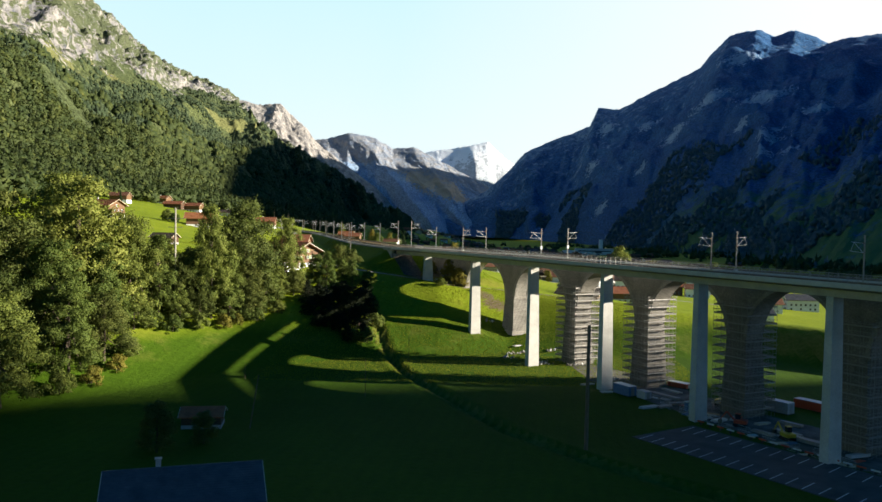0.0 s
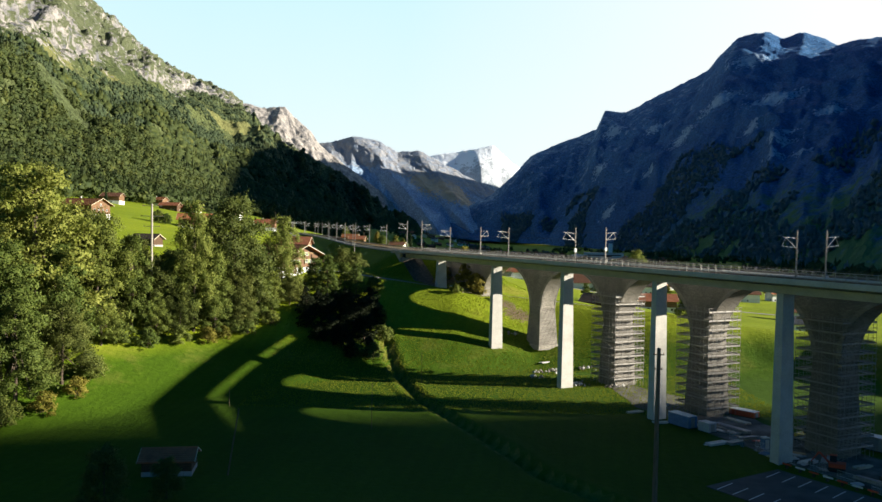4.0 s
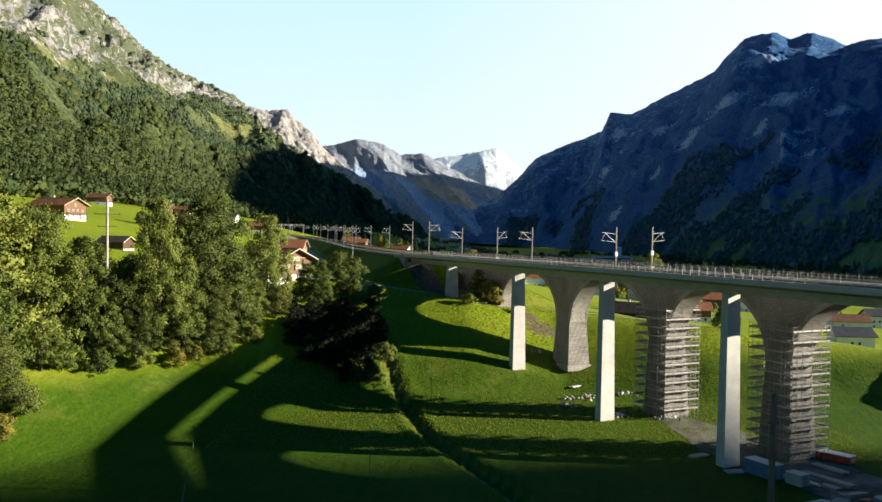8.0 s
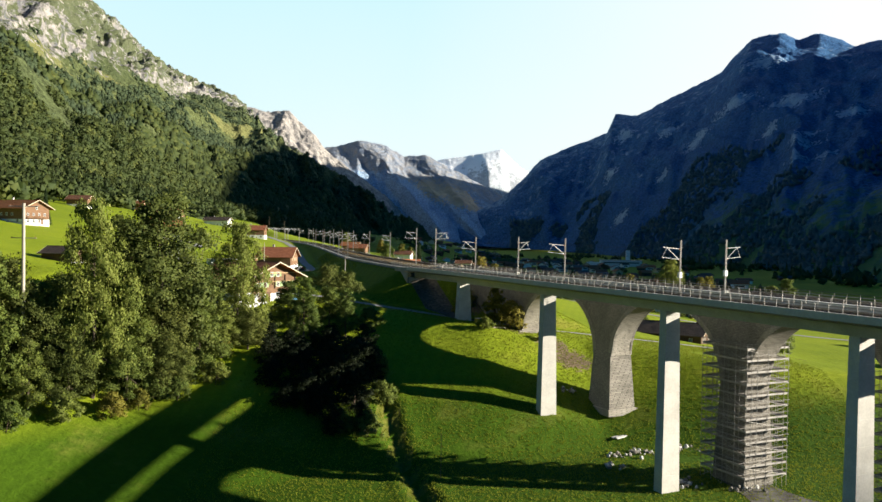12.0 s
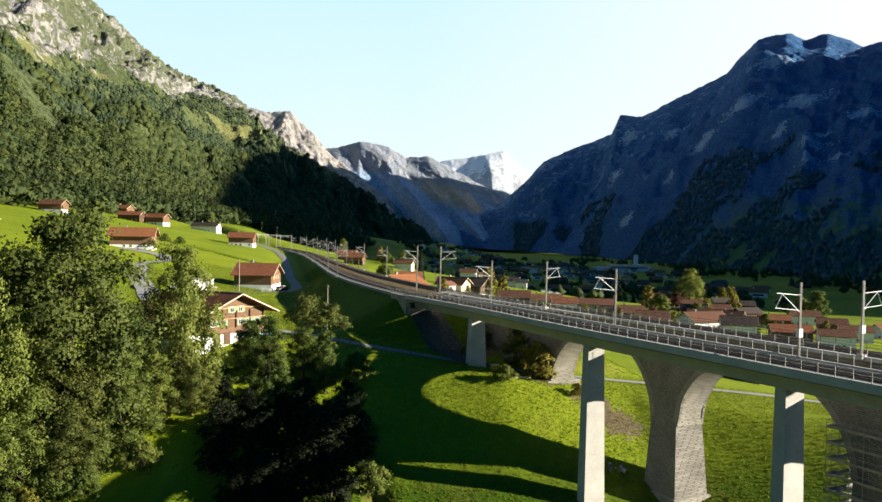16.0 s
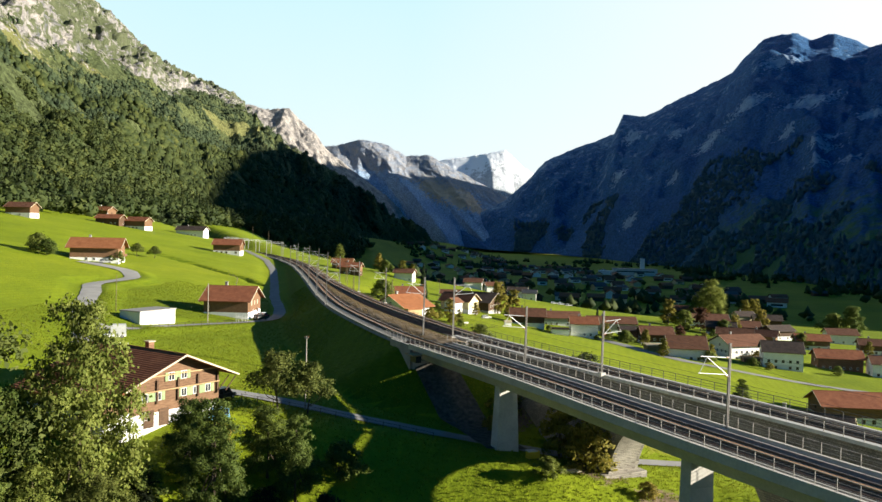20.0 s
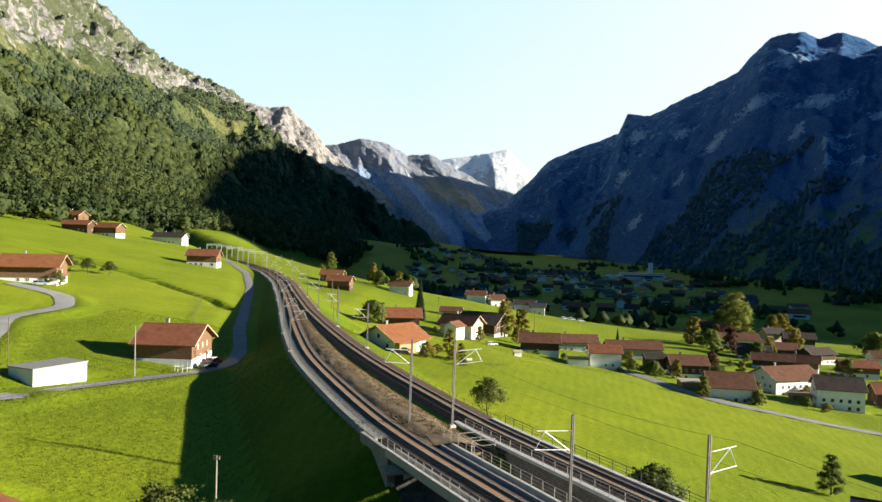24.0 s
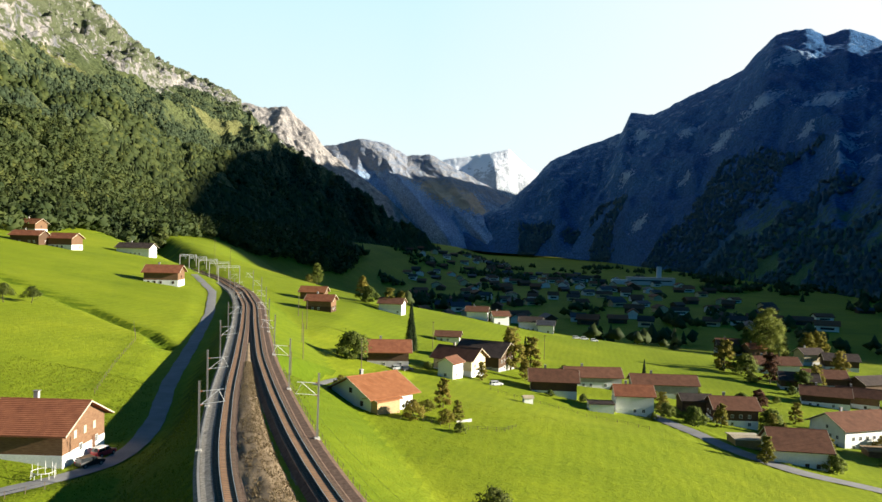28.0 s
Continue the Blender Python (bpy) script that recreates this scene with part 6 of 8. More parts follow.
def scatter(P, count, v0, v1, seed, u0=0.0, u1=1.0, cover=0.45, patch=220.0, near=2.0):
    """Random places on a mountainside between two shares of its height, in patches."""
    r = np.random.default_rng(seed)
    rows, cols = P.shape[:2]
    u = u0 + (u1 - u0) * r.random(count * 3)
    v = v0 + (v1 - v0) * r.random(count * 3) ** near
    i, j = np.minimum((v * (rows - 1)).astype(int), rows - 2), np.minimum((u * (cols - 1)).astype(int), cols - 2)
    fi, fj = (v * (rows - 1) - i)[:, None], (u * (cols - 1) - j)[:, None]
    q = (P[i, j] * (1 - fj) + P[i, j + 1] * fj) * (1 - fi) + (P[i + 1, j] * (1 - fj) + P[i + 1, j + 1] * fj) * fi
    k = fbm(q[:, 0] / patch, q[:, 1] / patch, 4, seed) > cover
    return q[k][:count], v[k][:count], u[k][:count]


def open_alp(q):
    """True where a place lies on one of the open pastures."""
    return np.min([np.linalg.norm(q - np.array(a[:3]), axis=1) / a[3] for a in ALPS], axis=0) < 0.95 + 0.5 * (fbm(q[:, 0] / 40, q[:, 1] / 40, 3, 4) - 0.45)


q, v, u = scatter(LEFT_SIDE, 17000, 0.0, 0.2, 51, 0.10, 1.0, 0.30, near=1.15)
q = q[~open_alp(q)]
forest("forest", q - np.array([0, 0, 4.0]), np.full(len(q), 15.0), 0.72, 1, "mixed forest on the lower mountainside", WOODS, 1050)
q, v, u = scatter(LEFT_SIDE, 20000, 0.15, 0.8, 52, 0.1, 1.0, 0.45, 60.0, near=1.5)
q = q[~open_alp(q) & (v < np.interp(u, *zip(*LEFT_CLIFF)) + 0.35 * (fbm(q[:, 0] / 60, q[:, 1] / 60, 3, 44) - 0.5))]
forest("forest", q - np.array([0, 0, 3.0]), np.full(len(q), 10.0), 0.5, 2, "dark forest patches on the high mountainside", WOODS_HIGH)
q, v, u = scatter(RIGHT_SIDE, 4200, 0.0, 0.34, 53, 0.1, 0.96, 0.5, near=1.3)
forest("forest", q - np.array([0, 0, 2.0]), np.full(len(q), 14.0), 0.4, 3, "shaded forest on the mountain foot", WOODS_HAZY)
# a copse out of view, added to shade the field behind the viaduct
r = np.random.default_rng(78)
q = np.stack([r.uniform(212, 240, 60), r.uniform(286, 334, 60), np.zeros(60)], -1)
q[:, 2] = ground_z(q[:, 0], q[:, 1], False) - 0.5
forest("copse", q, np.full(len(q), 20.0), 0.8, 9, "unseen copse added to shade the valley field", WOODS, 900)
# trees on the valley floor: hedges and copses between the far houses
r = np.random.default_rng(77)
xs, ys = r.uniform(-180, 520, 5200), r.uniform(760, 2400, 5200)
k = (fbm(xs / 70, ys / 110, 3, 5) > 0.56) & (xs > -0.12 * (ys - 700) - 40)
far = np.stack([xs[k], ys[k], ground_z(xs[k], ys[k], False) - 0.5], -1)
forest("copse", far, np.full(len(far), 11.0), 0.75, 4, "copses and hedges on the valley floor")
# forest edge between the upper meadow and the mountain foot
xs, ys = r.uniform(-420, -150, 3600), r.uniform(380, 1500, 3600)
edge = -262 - 0.06 * (ys - 700) + 45 * (fbm(ys / 90, ys * 0, 3, 6) - 0.45) + np.maximum(0, ys - 900) * 0.36
k = xs < edge
q = np.stack([xs[k], ys[k], ground_z(xs[k], ys[k], False) - 0.5], -1)
forest("forest", q, np.full(len(q), 17.0), 0.7, 5, "mixed forest edge above the meadow", WOODS, 1200)
xs, ys = r.uniform(420, 700, 1500), r.uniform(650, 1700, 1500)
k = fbm(xs / 60, ys / 60, 3, 8) > 0.47
q = np.stack([xs[k], ys[k], ground_z(xs[k], ys[k], False) - 0.5], -1)
forest("forest", q, np.full(len(q), 15.0), 0.6, 6, "river woods along the mountain foot")


# ---- houses ----
def roof_slope(length, run, rise, rows, thick=0.2):
    """One roof slope as lapped tile courses in one sheet; ridge at the origin, falling towards -y."""
    bm = bmesh.new()
    prof = []
    for k in range(rows):
        prof += [(-run * k / rows, -rise * k / rows), (-run * (k + 1) / rows, -rise * (k + 1) / rows + 0.07)]
    prof += [(-run, -rise - thick), (0.0, -thick)]
    ends = [[bm.verts.new((x, y, z)) for y, z in prof] for x in (-length / 2, length / 2)]
    n = len(prof)
    for k in range(n):
        bm.faces.new((ends[0][k], ends[0][(k + 1) % n], ends[1][(k + 1) % n], ends[1][k]))
    bm.faces.new(ends[0][::-1])
    bm.faces.new(ends[1])
    return bm


WIN = {}


def window_meshes(w, h, frame_mat):
    key = (w, h, frame_mat.name)
    if key not in WIN:
        bm = bmesh.new()
        cx = (-w / 2, -w / 2 + 0.09, -0.04, 0.04, w / 2 - 0.09, w / 2)
        cz = (0.0, 0.09, h - 0.09, h)
        v = [[bm.verts.new((x, 0.04, z)) for z in cz] for x in cx]
        cells = [bm.faces.new((v[i][k], v[i + 1][k], v[i + 1][k + 1], v[i][k + 1])) for i in range(5) for k in range(3) if not (k == 1 and i in (1, 3))]
        out = bmesh.ops.extrude_face_region(bm, geom=cells)
        for g in out["geom"]:
            if isinstance(g, bmesh.types.BMVert):
                g.co.y = -0.08
        WIN[key] = (mesh_of("window", bm, frame_mat), mesh_of("pane", cube(-w / 2 + 0.05, -0.02, 0.05, w / 2 - 0.05, 0.02, h - 0.05), GLASS))
    return WIN[key]


SHUT = mesh_of("shutter", cube(-0.24, -0.05, 0.0, 0.24, 0.0, 1.15), SHUTTER)


def house(name, label, cx, cy, rot, L, W, eave, pitch, roof=TILE_BROWN, upper=TIMBER, base=PLASTER, hb=2.4, over=1.0, gover=0.9, frame_mat=FRAME_W, windows=True, shutters=False,
          chimney=True, balcony=False, z0=None, group="houses", category="house", step=2.7, ridge_shift=0.0, seed=0):
    """A gabled house; its ridge lies along local x."""
    rr = random.Random(round(cx) * 911 + round(cy) * 17)
    if z0 is None and eave > 3.3:
        eave, pitch, storeys = eave + 0.9, pitch + 2, eave
    else:
        storeys = eave
    c, s = math.cos(radians(rot)), math.sin(radians(rot))
    corners = [gz(cx + c * x - s * y, cy + s * x + c * y) for x in (-L / 2, L / 2) for y in (-W / 2, W / 2)]
    z0 = (0.6 * min(corners) + 0.4 * sum(corners) / 4) if z0 is None else z0
    drop = z0 - min(corners) + 1.0
    t = thing(name, pose(cx, cy, z0, 0, 0, rot), label, category, group)
    rise = math.tan(radians(pitch)) * W / 2
    part("base_wall", cube(-L / 2 - 0.03, -W / 2 - 0.03, -drop, L / 2 + 0.03, W / 2 + 0.03, hb), base, t)
    bm = bmesh.new()
    ends = []
    for x in (-L / 2, L / 2):
        ends.append([bm.verts.new((x, y, z)) for y, z in ((-W / 2, hb - 0.02), (W / 2, hb - 0.02), (W / 2, eave), (0, eave + rise), (-W / 2, eave))])
    for k in range(5):
        bm.faces.new((ends[0][k], ends[0][(k + 1) % 5], ends[1][(k + 1) % 5], ends[1][k]))
    bm.faces.new(ends[0][::-1])
    bm.faces.new(ends[1])
    part("upper_wall", bm, upper, t)
    run = W / 2 + over
    fall = math.tan(radians(pitch)) * run
    rows = max(6, int(run / 0.42))
    me = mesh_of("roof_slope", roof_slope(L + 2 * gover, run, fall, rows), roof)
    for a in (0, 180):
        shared("roof_slope", me, t, pose(0, 0, eave + rise + 0.22, 0, 0, a))
    part("ridge_cap", tube(bmesh.new(), (-L / 2 - gover, 0, eave + rise + 0.24), (L / 2 + gover, 0, eave + rise + 0.24), 0.13, n=6), roof, t)
    bm = bmesh.new()
    n = math.hypot(run, fall)
    board = mesh_of("bargeboard", cube(-0.05, -n, -0.16, 0.05, 0, 0.06), FASCIA)
    for x in (-L / 2 - gover, L / 2 + gover):
        for a in (0, 180):
            shared("bargeboard", board, t, pose(x, 0, eave + rise + 0.2, 0, 0, a) @ pose(0, 0, 0, math.degrees(math.atan2(fall, run)), 0, 0))
    bm.free()
    if windows:
        win, pane = window_meshes(1.0, 1.15, frame_mat)
        floors = max(1, int((storeys - 0.4) / 2.45))
        for side, length, m in ((0, L, pose(0, -W / 2, 0)), (1, L, pose(0, W / 2, 0, 0, 0, 180)), (2, W, pose(L / 2, 0, 0, 0, 0, 90)), (3, W, pose(-L / 2, 0, 0, 0, 0, -90))):
            top = floors + (1 if side > 1 and rise > 2.6 else 0)
            for fl in range(top):
                z = 0.85 + 2.45 * fl
                room = length if fl < floors else length * 0.4
                cnt = max(1, int((room - 1.2) / step))
                for k in range(cnt):
                    if rr.random() < (0.45 if fl == 0 else 0.22):
                        continue
                    x = (k - (cnt - 1) / 2) * step
                    w = shared("window", win, t, m @ pose(x, -0.02, z))
                    shared("pane", pane, w)
                    if shutters and fl > 0:
                        for q in (-0.8, 0.8):
                            shared("shutter", SHUT, w, pose(q, -0.06, 0))
        door = cube(-0.5, -0.08, 0, 0.5, 0.02, 2.05)
        d = part("door", door, FRAME_B, t)
        d.matrix_basis = pose(L / 2, W * 0.22, 0, 0, 0, 90)
        part("door_handle", cube(0.36, -0.14, 0.98, 0.42, -0.06, 1.04), GALV, d)
    if balcony:
        bm = bmesh.new()
        box(bm, L / 2, -W * 0.42, hb + 0.25, L / 2 + 1.1, W * 0.42, hb + 0.37)
        b = part("balcony", bm, TIMBER_DARK, t)
        bm = bmesh.new()
        n = int(W * 0.84 / 0.22)
        for k in range(n):
            box(bm, L / 2 + 1.02, -W * 0.42 + 0.22 * k, hb + 0.37, L / 2 + 1.06, -W * 0.42 + 0.22 * k + 0.16, hb + 1.25)
        box(bm, L / 2 + 0.98, -W * 0.42, hb + 1.22, L / 2 + 1.1, W * 0.42, hb + 1.3)
        part("balustrade", bm, TIMBER, b)
    if chimney:
        bm = bmesh.new()
        box(bm, -0.35, -0.35, -1.2, 0.35, 0.35, 1.2)
        ch = part("chimney", bm, GREYWALL, t)
        ch.matrix_basis = pose(-L * 0.18, W * 0.09, eave + rise)
        bm = bmesh.new()
        box(bm, -0.48, -0.48, 1.2, 0.48, 0.48, 1.3)
        part("chimney_cap", bm, GALV, ch)
    return t


# the old chalet beside the viaduct
chalet = house("chalet", "sunburnt timber chalet with green shutters and a red-brown tiled roof", -58.6, 306.3, -33.0, 17.6, 14.6, 6.2, 22, TILE_RED, TIMBER, PLASTER, 1.75, 2.2, 1.9,
               FRAME_W, True, True, False, False, 35.6, "houses", step=2.1)
# the long tail of the roof and the lean-to under it
run, fall = 3.4, 3.4 * math.tan(radians(22))
tail = part("lean_to_roof", roof_slope(21.4, run, fall, 8), TILE_RED, chalet)
tail.matrix_basis = pose(0, -9.45, 6.2 + 0.22 - 2.15 * math.tan(radians(22)))
part("lean_to_wall", cube(-8.6, -11.6, -1.5, 8.6, -7.35, 2.2), PLASTER, chalet, "white plastered lean-to wall")
part("lean_to_boarding", cube(-8.55, -11.55, 2.2, 8.55, -7.35, 3.9), TIMBER, chalet)
bm = bmesh.new()
for k in range(9):
    box(bm, 8.3, -7.2, 3.3 + k * 0.36, 8.86, 7.2, 3.33 + k * 0.36)
part("log_joint", bm, TIMBER_DARK, chalet)
for z, w in ((4.55, 7.2), (6.55, 6.6)):
    part("cornice", cube(8.8, -w, z, 9.14, w, z + 0.15), TIMBER_PALE, chalet)
for y in (-6.9, -3.4, 0.0, 3.4, 6.9):
    part("corner_post", cube(8.8, y - 0.13, 2.9, 9.08, y + 0.13, 6.1), TIMBER_DARK, chalet)
for x in (8.9, 10.3):
    bm = bmesh.new()
    tube(bm, (x, 7.3, 3.4), (x, 9.1, 5.2), 0.09, n=6)
    part("eave_strut", bm, TIMBER_DARK, chalet)
for y in (-4.6, -2.2):
    part("stable_door", cube(8.82, y - 0.8, -0.2, 8.9, y + 0.8, 2.1), TIMBER_DARK, chalet)
stack = part("chimney", cube(-0.45, -0.45, -1.2, 0.45, 0.45, 1.3), TIMBER, chalet, "small brown clad chimney")
stack.matrix_basis = pose(-0.5, 2.2, 8.6)
part("chimney_cap", cube(-0.6, -0.6, 1.3, 0.6, 0.6, 1.45), FASCIA, stack)
# the barn by the lane
barn = house("barn", "timber barn house with a red-brown tiled roof beside the lane", -75.3, 416.0, 0, 12.2, 14.0, 5.0, 24, TILE_RED, TIMBER, PLASTER, 1.5, 1.3, 1.1, FRAME_W, True, False, True, False, 38.3)
for y in (-3.2, 0.0, 3.2):
    part("yellow_shutter", cube(6.1, y - 0.45, 3.2, 6.2, y + 0.45, 4.4), FASCIA, barn)
house("farmhouse", "broad timber farmhouse with an orange tiled roof on the meadow", -148.5, 493, 12, 17.0, 12.5, 5.2, 23, TILE_ORANGE, TIMBER, PLASTER, 1.9, 1.6, 1.4, FRAME_W, True, False, True, True, None)
house("farmhouse", "timber farmhouse with an orange tiled roof above the wood", -178.0, 417.0, -18, 19.0, 12.5, 5.6, 22, TILE_ORANGE, TIMBER, PLASTER, 2.0, 1.5, 1.5, FRAME_W, True, False, True, True, None)
house("chalet", "reddish timber chalet at the upper edge of the meadow", -343.0, 715, -12, 16.0, 11.0, 5.0, 24, TILE_RED, TIMBER, PLASTER, 2.2, 1.4, 1.2, FRAME_W, balcony=True)
tree("spruce", -172.5, 428, 15, "grey-green spruce beside the farmhouse", "spruces")
# houses at the edge of the village, nearest the tracks
house("house", "white house with an orange tiled roof beside the tracks", -30.8, 480.4, 46.6, 12.9, 14.2, 3.5, 25, TILE_ORANGE, PLASTER, PLASTER, 3.0, 1.5, 1.4, FRAME_B, True, False, True, False, 33.7)
house("house_wing", "timber-clad wing with an orange tiled roof", -27.6, 473.4, 46.6, 6.8, 4.2, 2.75, 12, TILE_ORANGE, TIMBER_PALE, TIMBER_PALE, 2.3, 0.6, 0.5, FRAME_B, False, False, False, False, 33.5, "houses", "house wing")
house("chalet", "brown chalet with a red roof and open parking below", -33.5, 556, 6, 13.5, 10.5, 4.9, 25, TILE_RED, TIMBER_DARK, GREYWALL, 2.4, 1.3, 1.2, FRAME_W)
house("house", "cream gabled house with a maroon roof and white annex", -9.5, 566, -28, 14.5, 10.5, 5.4, 28, TILE_BROWN, CREAM, PLASTER, 2.3, 1.2, 1.2, FRAME_W)
house("annex", "small white gabled annex beside the cream house", -12.5, 553, 62, 7.0, 5.5, 4.4, 28, TILE_BROWN, PLASTER, PLASTER, 2.3, 0.7, 0.6, FRAME_W, chimney=False, category="annex")
house("barn", "dark timber barn with a wide low roof", 0.5, 592, -24, 17, 17, 5.4, 22, TILE_DARK, TIMBER_DARK, GREYWALL, 1.8, 1.6, 1.5, FRAME_W, chimney=False, category="barn")
house("chalet", "brown-roofed chalet with timber storey above a white base", 22.0, 560, -4, 15.0, 10.5, 5.0, 26, TILE_BROWN, TIMBER_DARK, PLASTER, 2.5, 1.2, 1.0, FRAME_W)
house("house", "long low house with a brown roof", 40, 589, 2, 20, 10, 3.6, 25, TILE_BROWN, GREYWALL, PLASTER, 2.4, 0.9, 0.8, FRAME_W)
house("house", "white house with a bright red tiled roof", 45.5, 546, -2, 11.6, 9.0, 5.3, 26, TILE_RED, PLASTER, PLASTER, 2.4, 0.8, 0.7, FRAME_W)
house("garage", "low flat white garage beside the house", 34.5, 541, -2, 7.5, 6.0, 2.8, 4, TILE_DARK, PLASTER, PLASTER, 2.2, 0.3, 0.3, windows=False, chimney=False, category="garage")
house("house", "long grey house with a brown roof", 66, 588, -2, 23, 10.5, 4.9, 24, TILE_BROWN, GREYWALL, PLASTER, 2.4, 0.9, 0.9, FRAME_W)
house("carport", "dark carport with a blue-grey roof", 70, 562, -3, 10, 9, 4.2, 14, TILE_DARK, TIMBER_DARK, TIMBER_DARK, 0.5, 1.0, 0.6, windows=False, chimney=False, category="carport")
house("chalet", "brown timber chalet with a white base and brown roof", 79, 552, -3, 13.5, 11, 5.4, 24, TILE_BROWN, TIMBER_DARK, PLASTER, 2.5, 1.2, 0.9, FRAME_W)
house("house", "white bungalow with a wide brown roof beside the street", 77.3, 500, -8, 13.6, 13.0, 4.6, 27, TILE_BROWN, PLASTER, PLASTER, 2.6, 1.1, 0.9, FRAME_B, True, False, False)
house("carport", "open timber carport with a pale flat roof", 68.5, 511, 0, 7.5, 7.0, 2.9, 5, FASCIA, TIMBER_PALE, TIMBER_DARK, 0.4, 0.5, 0.4, windows=False, chimney=False, category="carport")
house("house", "large white house with a wide brown roof", 113, 542, 20, 20, 14, 6.0, 24, TILE_BROWN, PLASTER, PLASTER, 2.6, 1.2, 1.2, FRAME_W, True, False, True, False)
house("garage", "low timber garage row with a flat roof", 117, 525.5, -6, 16, 5.5, 2.9, 4, TIMBER_PALE, TIMBER, TIMBER_DARK, 0.6, 0.5, 0.4, windows=False, chimney=False, category="garage")
house("house", "tall white house with a dark brown roof", 122, 519, -14, 15, 12.5, 6.8, 27, TILE_DARK, PLASTER, PLASTER, 2.6, 0.8, 0.8, FRAME_B)
house("house", "red-roofed timber house in the village", 154, 538, -10, 18, 11, 4.8, 25, TILE_RED, TIMBER, TIMBER, 2.4, 1.0, 1.0, FRAME_W)
house("house", "white house with a brown roof at the field edge", 170, 526, -12, 15, 10, 5.2, 25, TILE_BROWN, PLASTER, PLASTER, 2.4, 0.9, 0.9, FRAME_B)
for i, (x, y, rot, L, W, e, roof, up, lab) in enumerate((
        (146, 690, -4, 24, 12, 4.8, TILE_BROWN, PLASTER, "white house with a broad brown roof"),
        (156, 655, -8, 17, 11, 5.0, TILE_BROWN, TIMBER_DARK, "dark timber house with a brown roof"),
        (138, 640, -14, 15, 10, 4.6, TILE_DARK, TIMBER_DARK, "low dark house with a brown roof"),
        (134, 606, -20, 17, 10, 4.4, TILE_BROWN, TIMBER_DARK, "brown house with a maroon roof"),
        (150, 612, -28, 15, 10, 4.6, TILE_BROWN, TIMBER, "brown house with a maroon roof"),
        (174, 650, 20, 15, 10, 4.8, TILE_DARK, TIMBER_DARK, "dark-roofed timber house in the village"),
        (176, 612, -10, 16, 10, 4.6, TILE_RED, TIMBER, "red-roofed timber house in the village"),
        (189, 745, 10, 12, 10, 6.2, TILE_DARK, CREAM, "cream-yellow house with a dark roof"),
        (200, 732, -12, 17, 12, 5.2, TILE_DARK, TIMBER_DARK, "dark chalet with a white base"),
        (155, 775, -5, 16, 11, 6.5, TILE_BROWN, TIMBER_DARK, "tall dark house with a brown roof"),
        (164, 760, 10, 10, 9, 6.0, TILE_RED, TIMBER, "narrow red-roofed house in the village"),
        (212, 655, -6, 16, 11, 5.0, TILE_BROWN, PLASTER, "white house with a brown roof"),
        (208, 610, -16, 15, 10, 4.6, TILE_BROWN, TIMBER, "brown house with a tiled roof"),
        (196, 560, -10, 15, 10, 5.0, TILE_BROWN, PLASTER, "white house with a brown roof"),
        (230, 590, 8, 15, 10, 5.0, TILE_RED, PLASTER, "white house with a red roof"),
        (2, 760, -6, 12, 9, 5.0, TILE_BROWN, PLASTER, "white house with a brown roof in the valley"),
        (15, 757, 12, 9, 8, 5.0, TILE_BROWN, PLASTER, "small white house in the valley"),
        (34, 763, -8, 13, 9, 5.2, TILE_DARK, PLASTER, "white house with a dark roof in the valley"),
        (42, 757, -8, 9, 8, 4.6, SLATE, PLASTER, "white house with a grey roof in the valley"),
        (-72, 652, -6, 11.5, 9, 4.2, TILE_RED, TIMBER, "timber hay barn with a red roof"),
        (-82, 690, -4, 12, 9, 4.2, TILE_ORANGE, TIMBER, "timber barn with an orange roof"),
        (-44, 706, -10, 12, 9, 5.0, TILE_BROWN, PLASTER, "white house with a brown roof"),
        (-64, 905, -4, 15, 10, 5.0, TILE_BROWN, TIMBER, "timber house with a brown roof"),
        (-14, 640, -4, 10, 7, 3.2, TILE_BROWN, TIMBER_DARK, "low brown shed in the field"),
        (-143, 650, 4, 15, 11, 5.2, TILE_RED, TIMBER, "timber farmhouse with a red roof beside the track"),
        (-201, 762, -4, 20, 10, 4.2, TILE_DARK, PLASTER, "long house with a dark roof below the forest"),
        (-224, 722, -8, 14, 10, 5.2, TILE_RED, TIMBER, "timber chalet with a red roof below the forest"),
        (-240, 715, -4, 16, 9, 4.0, TILE_RED, TIMBER_DARK, "long barn with a red roof below the forest"),
        (-272, 776, -10, 14, 11, 5.0, TILE_ORANGE, TIMBER, "chalet with a pale roof below the forest"),
        (-258, 640, 0, 14, 10, 5.0, TILE_BROWN, TIMBER, "timber chalet on the upper meadow"),
        (150, 378, -4, 14, 10, 3.6, SLATE, PLASTER, "white garage building with a grey roof"),
        (66, 372, -30, 20, 13, 3.2, TILE_DARK, TIMBER_DARK, "dark barn with a slate-grey roof beside the viaduct"),
        (96, 410, -4, 18, 11, 4.6, TILE_RED, TIMBER, "red-roofed timber house behind the viaduct"),
        (180, 440, -8, 16, 10, 4.6, TILE_BROWN, PLASTER, "white house behind the viaduct"),
        (214, 472, -6, 18, 11, 6.0, SLATE, PLASTER, "tall white house with a grey roof"))):
    house("house", lab, x, y, rot, L, W, e, 24, roof, up, TIMBER_DARK if "barn" in lab else PLASTER, 2.4, 1.1, 1.0, FRAME_W if i % 2 else FRAME_B, True, False, i % 3 != 2)

